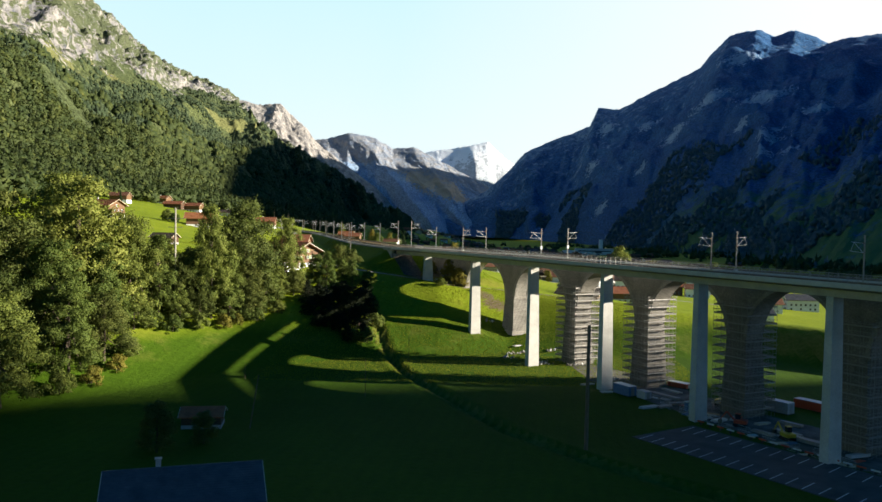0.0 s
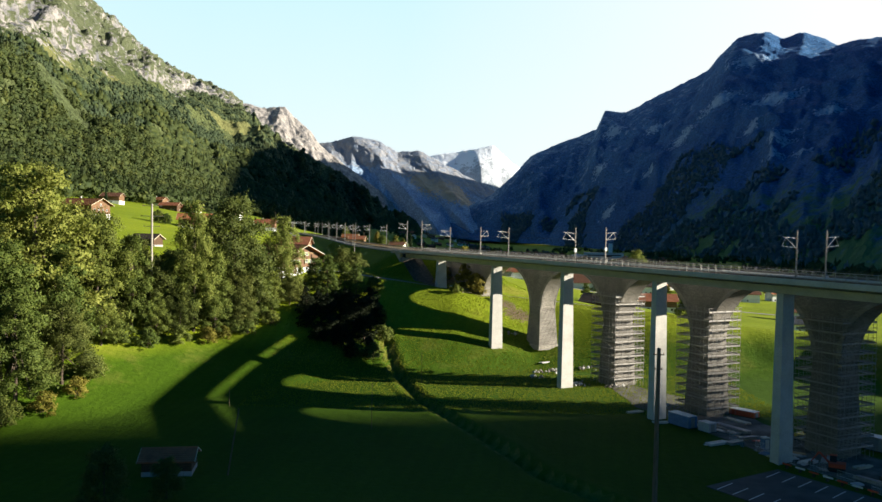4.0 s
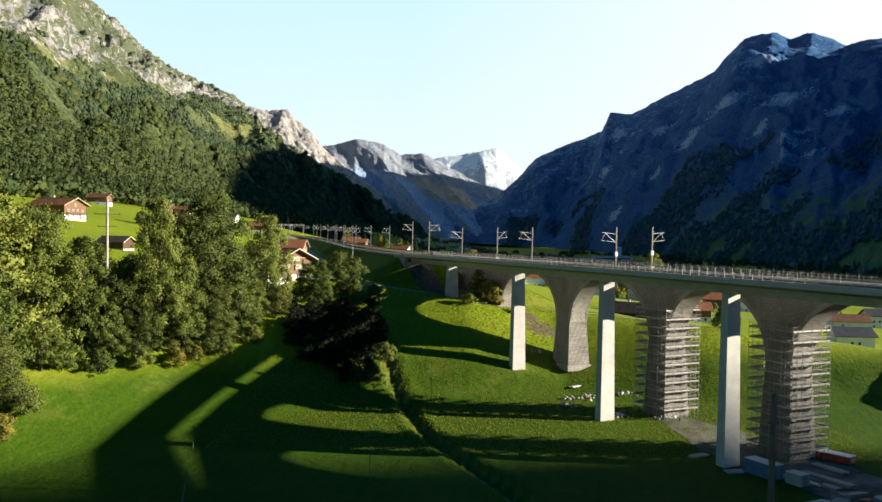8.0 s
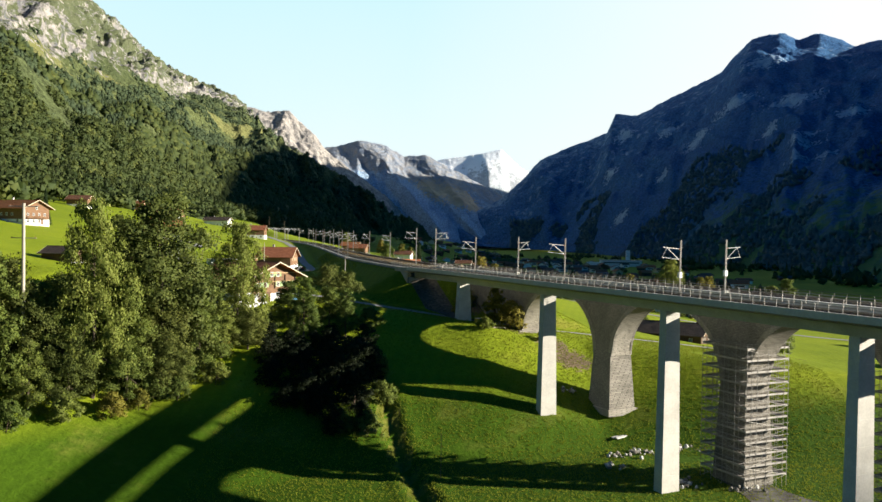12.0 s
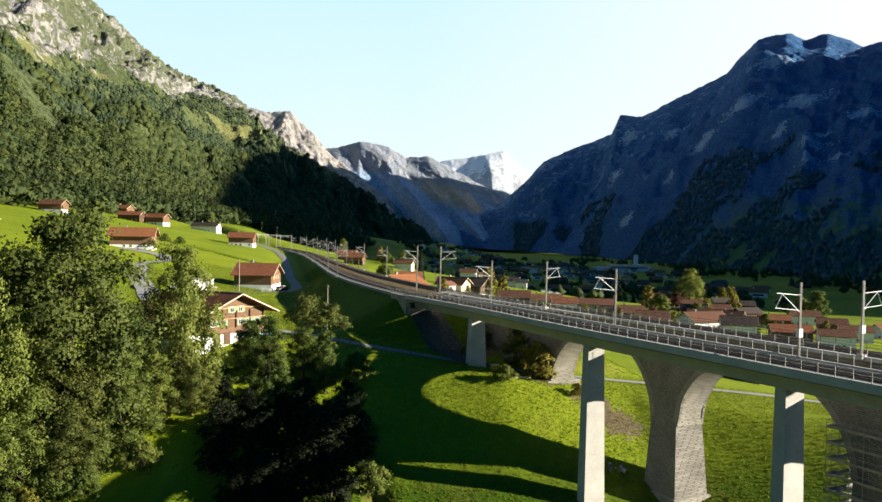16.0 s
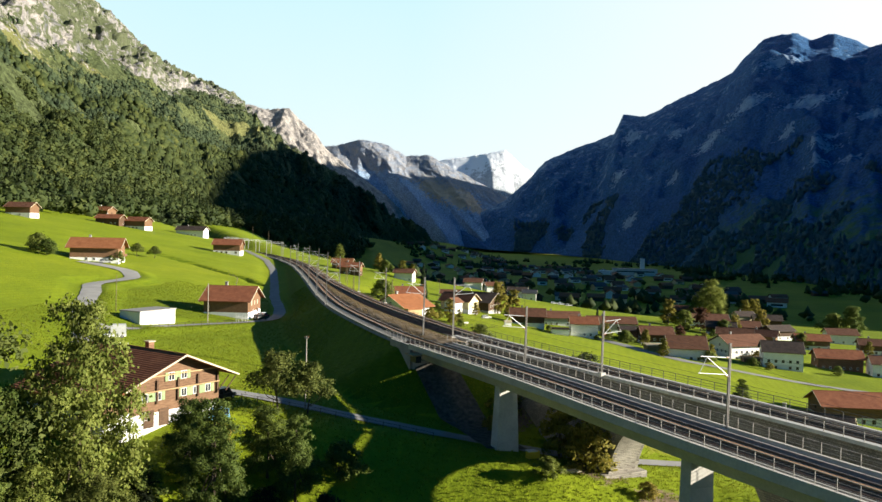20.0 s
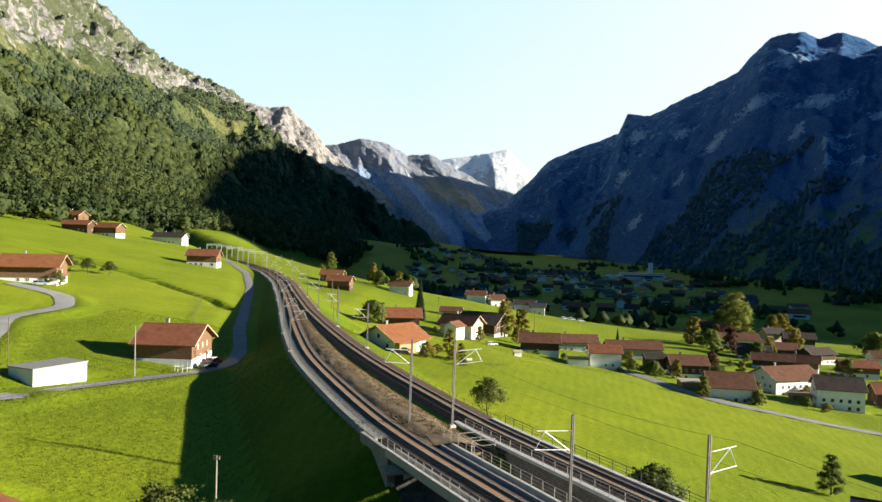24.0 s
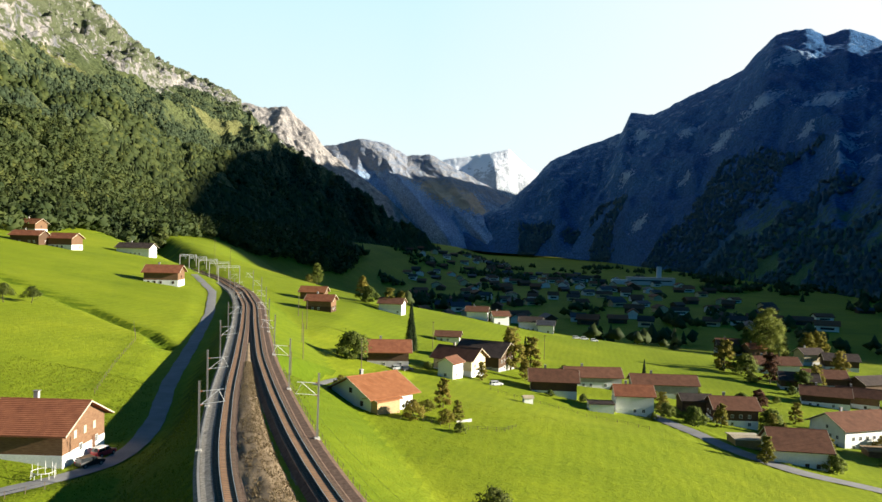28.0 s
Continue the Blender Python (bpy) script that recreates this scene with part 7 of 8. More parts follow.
# ---- the far village: plain small houses on the valley floor ----
FAR_WALL, FAR_ROOF = {}, {}
for key, mat in (("white", PLASTER), ("timber", TIMBER_DARK), ("cream", CREAM)):
    bm = bmesh.new()
    v = [[bm.verts.new((x, y, z)) for y, z in ((-0.5, -0.4), (0.5, -0.4), (0.5, 0.6), (0, 0.92), (-0.5, 0.6))] for x in (-0.5, 0.5)]
    for k in range(5):
        bm.faces.new((v[0][k], v[0][(k + 1) % 5], v[1][(k + 1) % 5], v[1][k]))
    bm.faces.new(v[0][::-1])
    bm.faces.new(v[1])
    FAR_WALL[key] = mesh_of("wall", bm, mat)
for key, mat in (("brown", TILE_BROWN), ("dark", TILE_DARK), ("red", TILE_RED), ("grey", SLATE)):
    bm = bmesh.new()
    for s in (-1, 1):
        q = [bm.verts.new(p) for p in ((-0.58, 0, 0.98), (0.58, 0, 0.98), (0.58, s * 0.62, 0.56), (-0.58, s * 0.62, 0.56), (-0.58, 0, 0.92), (0.58, 0, 0.92), (0.58, s * 0.62, 0.50), (-0.58, s * 0.62, 0.50))]
        for f in ((0, 1, 2, 3), (4, 7, 6, 5), (0, 3, 7, 4), (1, 5, 6, 2), (3, 2, 6, 7)):
            bm.faces.new([q[i] for i in f])
    FAR_ROOF[key] = mesh_of("roof", bm, mat)
FAR_WINDOW = mesh_of("window_band", cube(-0.3, -0.506, 0.15, 0.3, -0.5, 0.36), GLASS)
rr = random.Random(5)
placed, tries = [], 0
while len(placed) < 190 and tries < 9000:
    tries += 1
    if rr.random() < 0.55:
        x, y = rr.gauss(15, 75), 940 + 1300 * rr.random() ** 1.4
    else:
        x, y = rr.gauss(215, 75), 960 + 900 * rr.random() ** 1.3
    if x < -0.10 * (y - 760) - 20 or any((x - a) ** 2 + (y - b) ** 2 < 24 ** 2 for a, b in placed):
        continue
    placed.append((x, y))
    w, l, h = rr.uniform(9, 13), rr.uniform(11, 18), rr.uniform(6.5, 9.5)
    t = thing("village_house", pose(x, y, gz(x, y), 0, 0, rr.uniform(-25, 25) + (90 if rr.random() < 0.35 else 0)), "small gabled house with a tiled roof in the shaded valley", "house", "houses of the far village")
    t.scale = (l, w, h)
    shared("wall", FAR_WALL[rr.choice(("white", "white", "timber", "cream", "timber"))], t)
    shared("roof", FAR_ROOF[rr.choice(("brown", "brown", "dark", "red", "grey"))], t)
    shared("window_band", FAR_WINDOW, t)
# the factory with its tower
t = thing("factory", pose(316, 1600, gz(316, 1600), 0, 0, -4), "long white factory hall with a pale tower", "factory")
part("hall", cube(-45, -12, -1, 30, 12, 11), GALV_PALE, t)
part("hall_roof", cube(-46, -13, 11.01, 31, 13, 11.8), GALV, t)
part("low_hall", cube(-70, -10, -1, -45.2, 10, 7), PLASTER, t)
part("tower", cube(2, -5, 11.8, 9, 2, 30), PLASTER, t)
part("window_strip", cube(-40, -12.1, 6, 25, -12.02, 8), GLASS, t)


# ---- vehicles ----
TYRE = plain("tyre_rubber", (0.015, 0.015, 0.015), (0.03, 0.03, 0.03), 5.0, 0.85)
CAR_GLASS = glassy("car_glass", (0.012, 0.014, 0.016))
HEADLAMP = plain("lamp_glass", (0.6, 0.6, 0.6), (0.75, 0.75, 0.75), 5.0, 0.2)
TAILLAMP = plain("red_lamp", (0.4, 0.02, 0.02), (0.5, 0.03, 0.03), 5.0, 0.3)


def paint(name, c, rough=0.3):
    return plain(name, c, tuple(1.15 * q for q in c), 1.5, rough, 0.0, 0.0, vary=0.02, spec=0.6)


def car(name, label, x, y, rot, body, length=4.0, width=1.7, height=1.5, roof=None, z=None, box_like=0.5, category="car"):
    t = thing(name, pose(x, y, gz(x, y) + 0.03 if z is None else z, 0, 0, rot), label, category, "parked vehicles")
    l, w = length / 2, width / 2
    bm = bmesh.new()
    rows = [(-l, 0.42, 0.86), (-l * 0.98, 0.3, 0.95), (-l * 0.55, 0.26, 0.98), (l * 0.35, 0.26, 0.97), (l * 0.86, 0.28, 0.84), (l, 0.4, 0.72)]
    rings = []
    for px, zb, zt in rows:
        q = w * (0.9 if abs(px) > l * 0.95 else 1.0)
        rings.append([bm.verts.new(p) for p in ((px, -q, zb), (px, -q, zb + 0.3), (px, -q * 0.94, zt), (px, q * 0.94, zt), (px, q, zb + 0.3), (px, q, zb))])
    for a, b in zip(rings, rings[1:]):
        for k in range(6):
            bm.faces.new((a[k], a[(k + 1) % 6], b[(k + 1) % 6], b[k]))
    bm.faces.new(rings[0])
    bm.faces.new(rings[-1][::-1])
    part("body", bm, body, t)
    front, rear = l * (0.42 if box_like < 0.9 else 0.6), -l * 0.94
    bm = bmesh.new()
    low = [bm.verts.new(p) for p in ((rear, -w * 0.93, 0.94), (front, -w * 0.93, 0.94), (front, w * 0.93, 0.94), (rear, w * 0.93, 0.94))]
    up = [bm.verts.new(p) for p in ((rear + 0.25 * (1 - box_like) + 0.08, -w * 0.78, height), (front - 0.55, -w * 0.78, height), (front - 0.55, w * 0.78, height), (rear + 0.25 * (1 - box_like) + 0.08, w * 0.78, height))]
    for k in range(4):
        bm.faces.new((low[k], low[(k + 1) % 4], up[(k + 1) % 4], up[k]))
    bm.faces.new(up)
    part("cabin_glass", bm, CAR_GLASS, t)
    part("roof", cube(rear + 0.1, -w * 0.8, height - 0.03, front - 0.5, w * 0.8, height + 0.05), roof or body, t)
    for px in (rear + 0.06, (rear + front) / 2, front - 0.5):
        for s in (-1, 1):
            bm = bmesh.new()
            tube(bm, (px, s * w * 0.93, 0.93), (px - (0.02 if px < front - 0.6 else 0.0), s * w * 0.79, height), 0.045, n=5)
            part("pillar", bm, body, t)
    for px in (-l * 0.64, l * 0.62):
        for s in (-1, 1):
            wh = part("wheel", tube(bmesh.new(), (px, s * (w - 0.2), 0.31), (px, s * (w + 0.02), 0.31), 0.32, n=16), TYRE, t)
            part("rim", tube(bmesh.new(), (px, s * (w + 0.005), 0.31), (px, s * (w + 0.03), 0.31), 0.19, n=12), GALV, wh)
    for s in (-1, 1):
        part("headlight", cube(l * 0.93, s * w * 0.65 - 0.16, 0.6, l * 1.0, s * w * 0.65 + 0.16, 0.76), HEADLAMP, t)
        part("tail_light", cube(-l * 1.0, s * w * 0.74 - 0.1, 0.66, -l * 0.95, s * w * 0.74 + 0.1, 0.92), TAILLAMP, t)
    return t


BLUE, RED, BLACK, WHITE, SILVER = paint("light_blue_paint", (0.18, 0.42, 0.62)), paint("red_paint", (0.35, 0.02, 0.03)), paint("black_paint", (0.015, 0.016, 0.018)), paint("white_paint", (0.7, 0.7, 0.7)), paint("silver_paint", (0.4, 0.41, 0.42))
ORANGE, YELLOW, GREENP = paint("orange_red_paint", (0.5, 0.06, 0.02), 0.5), paint("yellow_paint", (0.6, 0.42, 0.02), 0.5), paint("bright_green_paint", (0.25, 0.55, 0.03), 0.5)
car("small_car", "light blue small off-road car parked at the chalet", -46.4, 303.6, 205, BLUE, 3.7, 1.6, 1.7, BLUE, None, 1.0)
car("car", "black car parked behind the chalet corner", -48.8, 314.8, 60, BLACK, 4.6, 1.8, 1.7, box_like=0.9)
car("car", "red car with a pale roof parked by the barn", -66.8, 417.5, 70, RED, 4.0, 1.75, 1.5, WHITE)
car("car", "dark car parked in front of the barn", -66.2, 411.5, 60, BLACK, 4.2, 1.75, 1.45)
car("car", "silver car parked below the red-roofed chalet", -29.5, 549.5, 30, SILVER, 4.2, 1.75, 1.5)
car("car", "black car parked below the red-roofed chalet", -26.5, 550.5, 30, BLACK, 4.2, 1.75, 1.5)
car("car", "bright green car under the garage roof", 121, 522, 10, GREENP, 4.3, 1.8, 1.6)
car("car", "dark car in the street", 126.5, 516.5, 0, BLACK, 4.3, 1.8, 1.5)
car("car", "silver car parked at the farmhouse", -141, 483, 20, SILVER, 4.3, 1.8, 1.5)
car("car", "white car parked behind the white house", 2.5, 551, 20, WHITE, 4.2, 1.8, 1.5)
t = car("van", "white van with a grey box body on the farm lane", -81.0, 350.5, 205, WHITE, 4.4, 1.9, 1.7, box_like=1.0, category="van")
part("box_body", cube(-2.15, -0.98, 0.7, 0.75, 0.98, 2.75), GALV_PALE, t, "pale grey box body")
for x, y in ((58, 745), (63, 747), (68, 744)):
    car("car", "white parked car in the valley field", x, y, 8, WHITE, 4.4, 1.8, 1.6)

# ---- white garage in the meadow ----
t = thing("garage", pose(-86.2, 381.6, gz(-86, 381) - 0.1, 0, 0, 65.5), "white rendered flat-roofed garage in the meadow", "garage")
part("wall", cube(-5.6, -3.2, -1.5, 5.6, 3.2, 2.7), PLASTER, t)
part("flat_roof", cube(-5.8, -3.4, 2.7, 5.8, 3.4, 2.9), GALV, t)
for x in (-3.6, 0.1, 3.8):
    part("garage_door", cube(x - 1.5, -3.26, 0, x + 1.5, -3.21, 2.3), FRAME_W, t)
bm = bmesh.new()
box(bm, -71.5, 403.0, 37.3, -66, 404.2, 39.0)
# ring guard and steps by the barn
t = thing("cellar_guard", pose(-69.5, 404.2, gz(-69.5, 404.2)), "white tube guard rail round a cellar stair", "guard rail")
bm.free()
for k in range(10):
    a = k * 2 * math.pi / 10
    part("post", tube(bmesh.new(), (1.6 * math.cos(a), 1.6 * math.sin(a), 0), (1.6 * math.cos(a), 1.6 * math.sin(a), 1.9 if k < 6 else 1.0), 0.05, n=6), FRAME_W, t)
bm = bmesh.new()
for k in range(20):
    a, b = k * 2 * math.pi / 20, (k + 1) * 2 * math.pi / 20
    tube(bm, (1.6 * math.cos(a), 1.6 * math.sin(a), 1.0), (1.6 * math.cos(b), 1.6 * math.sin(b), 1.0), 0.05, n=6)
part("ring_rail", bm, FRAME_W, t)


# ---- poles, posts and fences ----
def pole(name, label, x, y, h, r=0.16, mat=WOODPOLE, arms=(), lean=0.0, group="line poles", r1=None):
    t = thing(name, pose(x, y, gz(x, y) - 0.1, 0, lean, 0), label, "pole", group)
    part("shaft", tube(bmesh.new(), (0, 0, -0.5), (0, 0, h), r, r1 or r * 0.7, 10), mat, t)
    for z, w in arms:
        part("crossarm", cube(-w, -0.07, h - z - 0.07, w, 0.07, h - z + 0.07), mat, t)
        for q in (-0.9, 0.9):
            part("insulator", tube(bmesh.new(), (q * w, 0, h - z + 0.07), (q * w, 0, h - z + 0.3), 0.06, n=6), INSULATOR, t)
    return t


pole("power_pole", "dark tall wooden power pole with short crossarms in the meadow", 28.7, 154.0, 24.5, 0.42, WOODPOLE, ((1.0, 0.8), (3.2, 0.6)), 0.4, r1=0.3)
pole("power_pole", "leaning dark wooden pole", -39.5, 165, 11.5, 0.14, WOODPOLE, (), 9.0)
pole("power_pole", "thin dark pole standing in the meadow", -18.3, 195.5, 9.5, 0.07, WOODPOLE)
pole("power_pole", "thin dark pole standing in the meadow", -52.0, 212.0, 4.5, 0.06, WOODPOLE)
pole("power_pole", "thin dark pole standing on the slope", -9.5, 243, 8.0, 0.06, WOODPOLE)
pole("power_pole", "pale concrete power pole with crossarms above the trees", -81.2, 242.9, 33, 0.34, POLE_PALE, ((0.5, 2.6), (3.2, 3.0), (5.9, 2.2)), r1=0.26)
pole("power_pole", "pale wooden pole beside the barn", -75.9, 395, 10.2, 0.13, POLE_PALE)
pole("power_pole", "pale wooden pole beside the fruit trees", -36.0, 316, 11.5, 0.12, POLE_PALE, ((0.3, 0.3),))
pole("power_pole", "thin wooden pole on the meadow", -95, 384, 9.0, 0.08, WOODPOLE)
for x, y, h in ((-38, 520, 11), (-48, 470, 9), (-52, 505, 10), (-60, 545, 10), (-20, 610, 11), (28, 640, 11), (-66, 585, 11), (-76, 620, 11), (-150, 780, 13), (-172, 820, 13)):
    pole("power_pole", "weathered wooden line pole", x, y, h, 0.12, WOODPOLE, ((0.4, 0.6),) if h > 10 else ())


def fence(label, pts, step=2.6, h=1.05, bars=2, mat=FENCEWOOD, name="fence"):
    t = thing(name, pose(0, 0, 0), label, "fence", "fences")
    post = mesh_of("fence_post", tube(bmesh.new(), (0, 0, -0.3), (0, 0, h), 0.055, 0.045, 5), mat)
    p = np.array(pts, float)
    s = np.r_[0, np.cumsum(np.hypot(*np.diff(p, axis=0).T))]
    q = np.arange(0, s[-1], step)
    xy = [(float(np.interp(k, s, p[:, 0])), float(np.interp(k, s, p[:, 1]))) for k in q]
    places = [Vector((x, y, gz(x, y))) for x, y in xy]
    for v in places:
        shared("fence_post", post, t, pose(v.x, v.y, v.z, random.uniform(-4, 4), random.uniform(-4, 4), 0))
    for k in range(bars):
        bm = bmesh.new()
        rings = []
        for i, v in enumerate(places):
            along = (places[min(i + 1, len(places) - 1)] - places[max(i - 1, 0)]).normalized()
            side = Vector((along.y, -along.x, 0)).normalized() * 0.02
            z = Vector((0, 0, h * (0.9 - 0.42 * k)))
            rings.append([bm.verts.new(v + z + o) for o in (side, Vector((0, 0, 0.02)), -side, Vector((0, 0, -0.02)))])
        for a, b in zip(rings, rings[1:]):
            for i in range(4):
                bm.faces.new((a[i], a[(i + 1) % 4], b[(i + 1) % 4], b[i]))
        bm.faces.new(rings[0][::-1])
        bm.faces.new(rings[-1])
        part("fence_wire", bm, DARK_STEEL, t)


fence("low wooden post fence along the track", [(float(right_x(y)) + 4.6, y) for y in range(350, 640, 10)], 3.0)
fence("wooden post and wire fence across the field", [(0, 540), (12, 531), (30, 519), (44, 512)], 3.0)
fence("fence posts along the farm lane", [(-84.5, 358), (-79.5, 371), (-71, 391), (-66, 400)], 2.8)
fence("fence posts above the lane", [(-84, 452), (-92, 480), (-100, 512), (-112, 540)], 3.2)
fence("fence along the lane below the viaduct", [(-46, 316), (-36, 314.5), (-26, 311.5), (-14, 308.5)], 2.6)
fence("white board rail at the lane turning", [(-80.0, 338), (-77.6, 342), (-75.8, 347.5)], 2.2, 0.8, 2, FRAME_W, "guard_rail")
fence("garden fence behind the house", [(-24, 472), (-12, 466), (0, 470), (4, 478)], 2.2, 0.9)
fence("pale field fence behind the viaduct", [(90, 352), (130, 356), (190, 360)], 3.0)
house("shed", "small shed with a dark roof behind the trees", -109.5, 315, -8, 8.5, 6.5, 2.6, 24, TILE_DARK, TIMBER_DARK, GREYWALL, 0.5, 0.9, 0.7, windows=False, chimney=False, category="shed", group="huts")
# small white hut, kerbs and garden walls
house("hut", "small white hut with a low roof in the field", 10.5, 527, 10, 2.6, 2.2, 1.8, 18, FASCIA, PLASTER, PLASTER, 1.0, 0.3, 0.3, windows=False, chimney=False, category="hut", group="huts")
house("hut", "red-walled hut with a dark maroon roof", -49.5, 166, 8, 8.0, 5.5, 2.6, 24, TILE_RED, TIMBER_DARK, GREYWALL, 0.8, 0.6, 0.6, windows=False, chimney=False, category="hut", group="huts")
house("house", "shaded house with a dark slate-blue roof", -35.3, 109.6, 17.3, 19.2, 13.0, 6.0, 22, SLATE, TIMBER_DARK, GREYWALL, 2.2, 1.0, 1.0, FRAME_W)
part("garden_wall", cube(-2.2, -0.15, -0.5, 2.2, 0.15, 0.5), COPING).matrix_basis = pose(-9, 474, gz(-9, 474), 0, 0, 38)
tagged(bpy.data.objects["garden_wall"], "pale low garden wall", "wall")
for x, y, rot, n in ((-83.5, 441, 14, 0), (-79.5, 433, 14, 1)):
    t = thing("log_pile", pose(x, y, gz(x, y), 0, 0, rot), "stack of pale split logs beside the lane", "log pile", "log piles")
    for k in range(14):
        part("log", tube(bmesh.new(), (-2.6, -0.5 + 0.26 * (k % 5), 0.14 + 0.25 * (k // 5)), (2.6, -0.5 + 0.26 * (k % 5), 0.14 + 0.25 * (k // 5)), 0.13, n=7), FASCIA, t)
t = thing("signal_bridge", frame_at(left_x, 329, -5.2, -1.2), "small timber-clad inspection platform on the deck edge", "platform")
part("platform", cube(-0.9, -1.6, -0.2, 0.9, 1.6, 0), TIMBER_PALE, t)
part("bracket", cube(-0.1, -1.2, -1.4, 0.9, 1.2, -0.2), DARK_STEEL, t)
# steel box frame and guard at the old abutment
m = frame_at(right_x, 338.5, -5.2, -1.0)
t = thing("guard_cage", m, "steel railing cage with a yellow plate beside the track", "railing")
for x in (-1.6, 1.6):
    for y in (-1.8, 1.8):
        part("post", cube(x - 0.05, y - 0.05, 0, x + 0.05, y + 0.05, 1.4), GALV, t)
for z in (0.7, 1.4):
    bm = bmesh.new()
    box(bm, -1.65, -1.85, z - 0.03, 1.65, -1.78, z + 0.03)
    box(bm, -1.65, 1.78, z - 0.03, 1.65, 1.85, z + 0.03)
    box(bm, -1.65, -1.85, z - 0.03, -1.58, 1.85, z + 0.03)
    box(bm, 1.58, -1.85, z - 0.03, 1.65, 1.85, z + 0.03)
    part("rail_bar", bm, GALV, t)
part("plinth", cube(-1.9, -2.1, -1.2, 1.9, 2.1, 0), EARTH, t)
part("plate", cube(-0.25, -2.16, -0.9, 0.25, -2.11, -0.4), YELLOW, t, "yellow plate")

# ---- building site below the viaduct ----
SITE_GREY = plain("site_gravel", (0.045, 0.04, 0.032), (0.19, 0.18, 0.165), 0.22, 0.95, bump=0.6, fine=6.0, world_space=True)
P = np.zeros((46, 14, 3))
for i in range(46):
    for k in range(14):
        q = frame_at(right_x, 132 + i * 2.6, (-12.5 + 17.5 * k / 13) * min(1, (48 - i) / 12) + 3.2 * (float(vnoise(i * 0.4, k * 0.5, 3)) - 0.5) * (1 if k in (0, 13) else 0))
        p = q.translation
        P[i, k] = (p.x, p.y, gz(p.x, p.y) + 0.06)
tagged(grid_mesh("site_ground", P, SITE_GREY), "muddy gravel of the building site below the viaduct", "gravel", kind="structure")
CORR = plain("container_grey", (0.4, 0.4, 0.4), (0.52, 0.52, 0.52), 2.0, 0.6)
CORR_BLUE = plain("container_blue", (0.10, 0.18, 0.33), (0.16, 0.26, 0.42), 2.0, 0.6)


def container(x, y, rot, l, w, h, mat, label):
    t = thing("site_container", pose(x, y, gz(x, y) + 0.1, 0, 0, rot), label, "container", "site containers")
    bm = bmesh.new()
    n = 2 * int(l / 0.56) + 1
    line = []
    for k in range(n):
        d = 0.04 if k % 2 else 0.0
        line += [(-l / 2 + l * (k + 0.1) / n, d), (-l / 2 + l * (k + 0.9) / n, d)]
    outline = [(x, -w / 2 + d) for x, d in line] + [(x, w / 2 - d) for x, d in line[::-1]]
    low, top = ([bm.verts.new((x, y, z)) for x, y in outline] for z in (0.12, h - 0.12))
    low, top = list(low), list(top)
    for k in range(len(outline)):
        j = (k + 1) % len(outline)
        bm.faces.new((low[k], low[j], top[j], top[k]))
    bm.faces.new(low[::-1])
    bm.faces.new(top)
    part("corrugated_wall", bm, mat, t)
    part("roof", cube(-l / 2, -w / 2, h - 0.12, l / 2, w / 2, h), GALV_PALE, t)
    part("floor_frame", cube(-l / 2, -w / 2, 0, l / 2, w / 2, 0.12), DARK_STEEL, t)
    part("door", cube(l / 2, -0.5, 0.15, l / 2 + 0.05, 0.5, h - 0.3), GALV, t)
    return t


container(80.6, 187.2, -58, 6.0, 2.6, 2.7, CORR, "pale grey site container beside a pier")
container(47.6, 203.2, -62, 6.0, 2.5, 2.6, CORR_BLUE, "blue and white site container beside a pier")
container(51.5, 199.0, -62, 3.0, 2.2, 2.0, CORR, "small grey site container")
container(90.0, 189.5, -58, 9.5, 2.6, 2.2, ORANGE, "red site container behind the pier")
container(64.5, 213.0, -50, 6.0, 2.4, 1.4, ORANGE, "low red skip beside the scaffolding")
t = thing("portable_toilet", pose(59.0, 187.6, gz(59.0, 187.6), 0, 0, 20), "blue portable toilet with a white roof", "toilet")
part("cabin", cube(-0.6, -0.6, 0, 0.6, 0.6, 2.1), CORR_BLUE, t)
part("door", cube(-0.45, -0.64, 0.1, 0.45, -0.6, 1.95), FRAME_W, t)
part("roof", cube(-0.65, -0.65, 2.1, 0.65, 0.65, 2.35), FRAME_W, t)


def digger(x, y, rot, mat, label, name="digger"):
    t = thing(name, pose(x, y, gz(x, y) + 0.05, 0, 0, rot), label, "excavator", "site machines")
    for s in (-1, 1):
        bm = bmesh.new()
        box(bm, -1.4, s * 0.95 - 0.25, 0, 1.4, s * 0.95 + 0.25, 0.65)
        bmesh.ops.bevel(bm, geom=bm.edges[:], offset=0.12, segments=2, affect="EDGES")
        part("track", bm, TYRE, t)
    part("turntable", cube(-1.5, -1.0, 0.75, 1.2, 1.0, 1.5), mat, t)
    part("cab", cube(0.0, -1.0, 1.5, 1.1, -0.1, 2.6), CAR_GLASS, t)
    part("cab_roof", cube(-0.05, -1.05, 2.6, 1.15, -0.05, 2.7), mat, t)
    bm = bmesh.new()
    tube(bm, (1.0, 0.4, 1.3), (2.8, 0.4, 3.1), 0.22, 0.16, 6)
    boom = part("boom", bm, mat, t)
    bm = bmesh.new()
    tube(bm, (2.8, 0.4, 3.1), (4.1, 0.4, 1.2), 0.16, 0.12, 6)
    part("stick", bm, mat, boom)
    part("bucket", cube(3.8, 0.0, 0.4, 4.5, 0.8, 1.2), DARK_STEEL, boom)


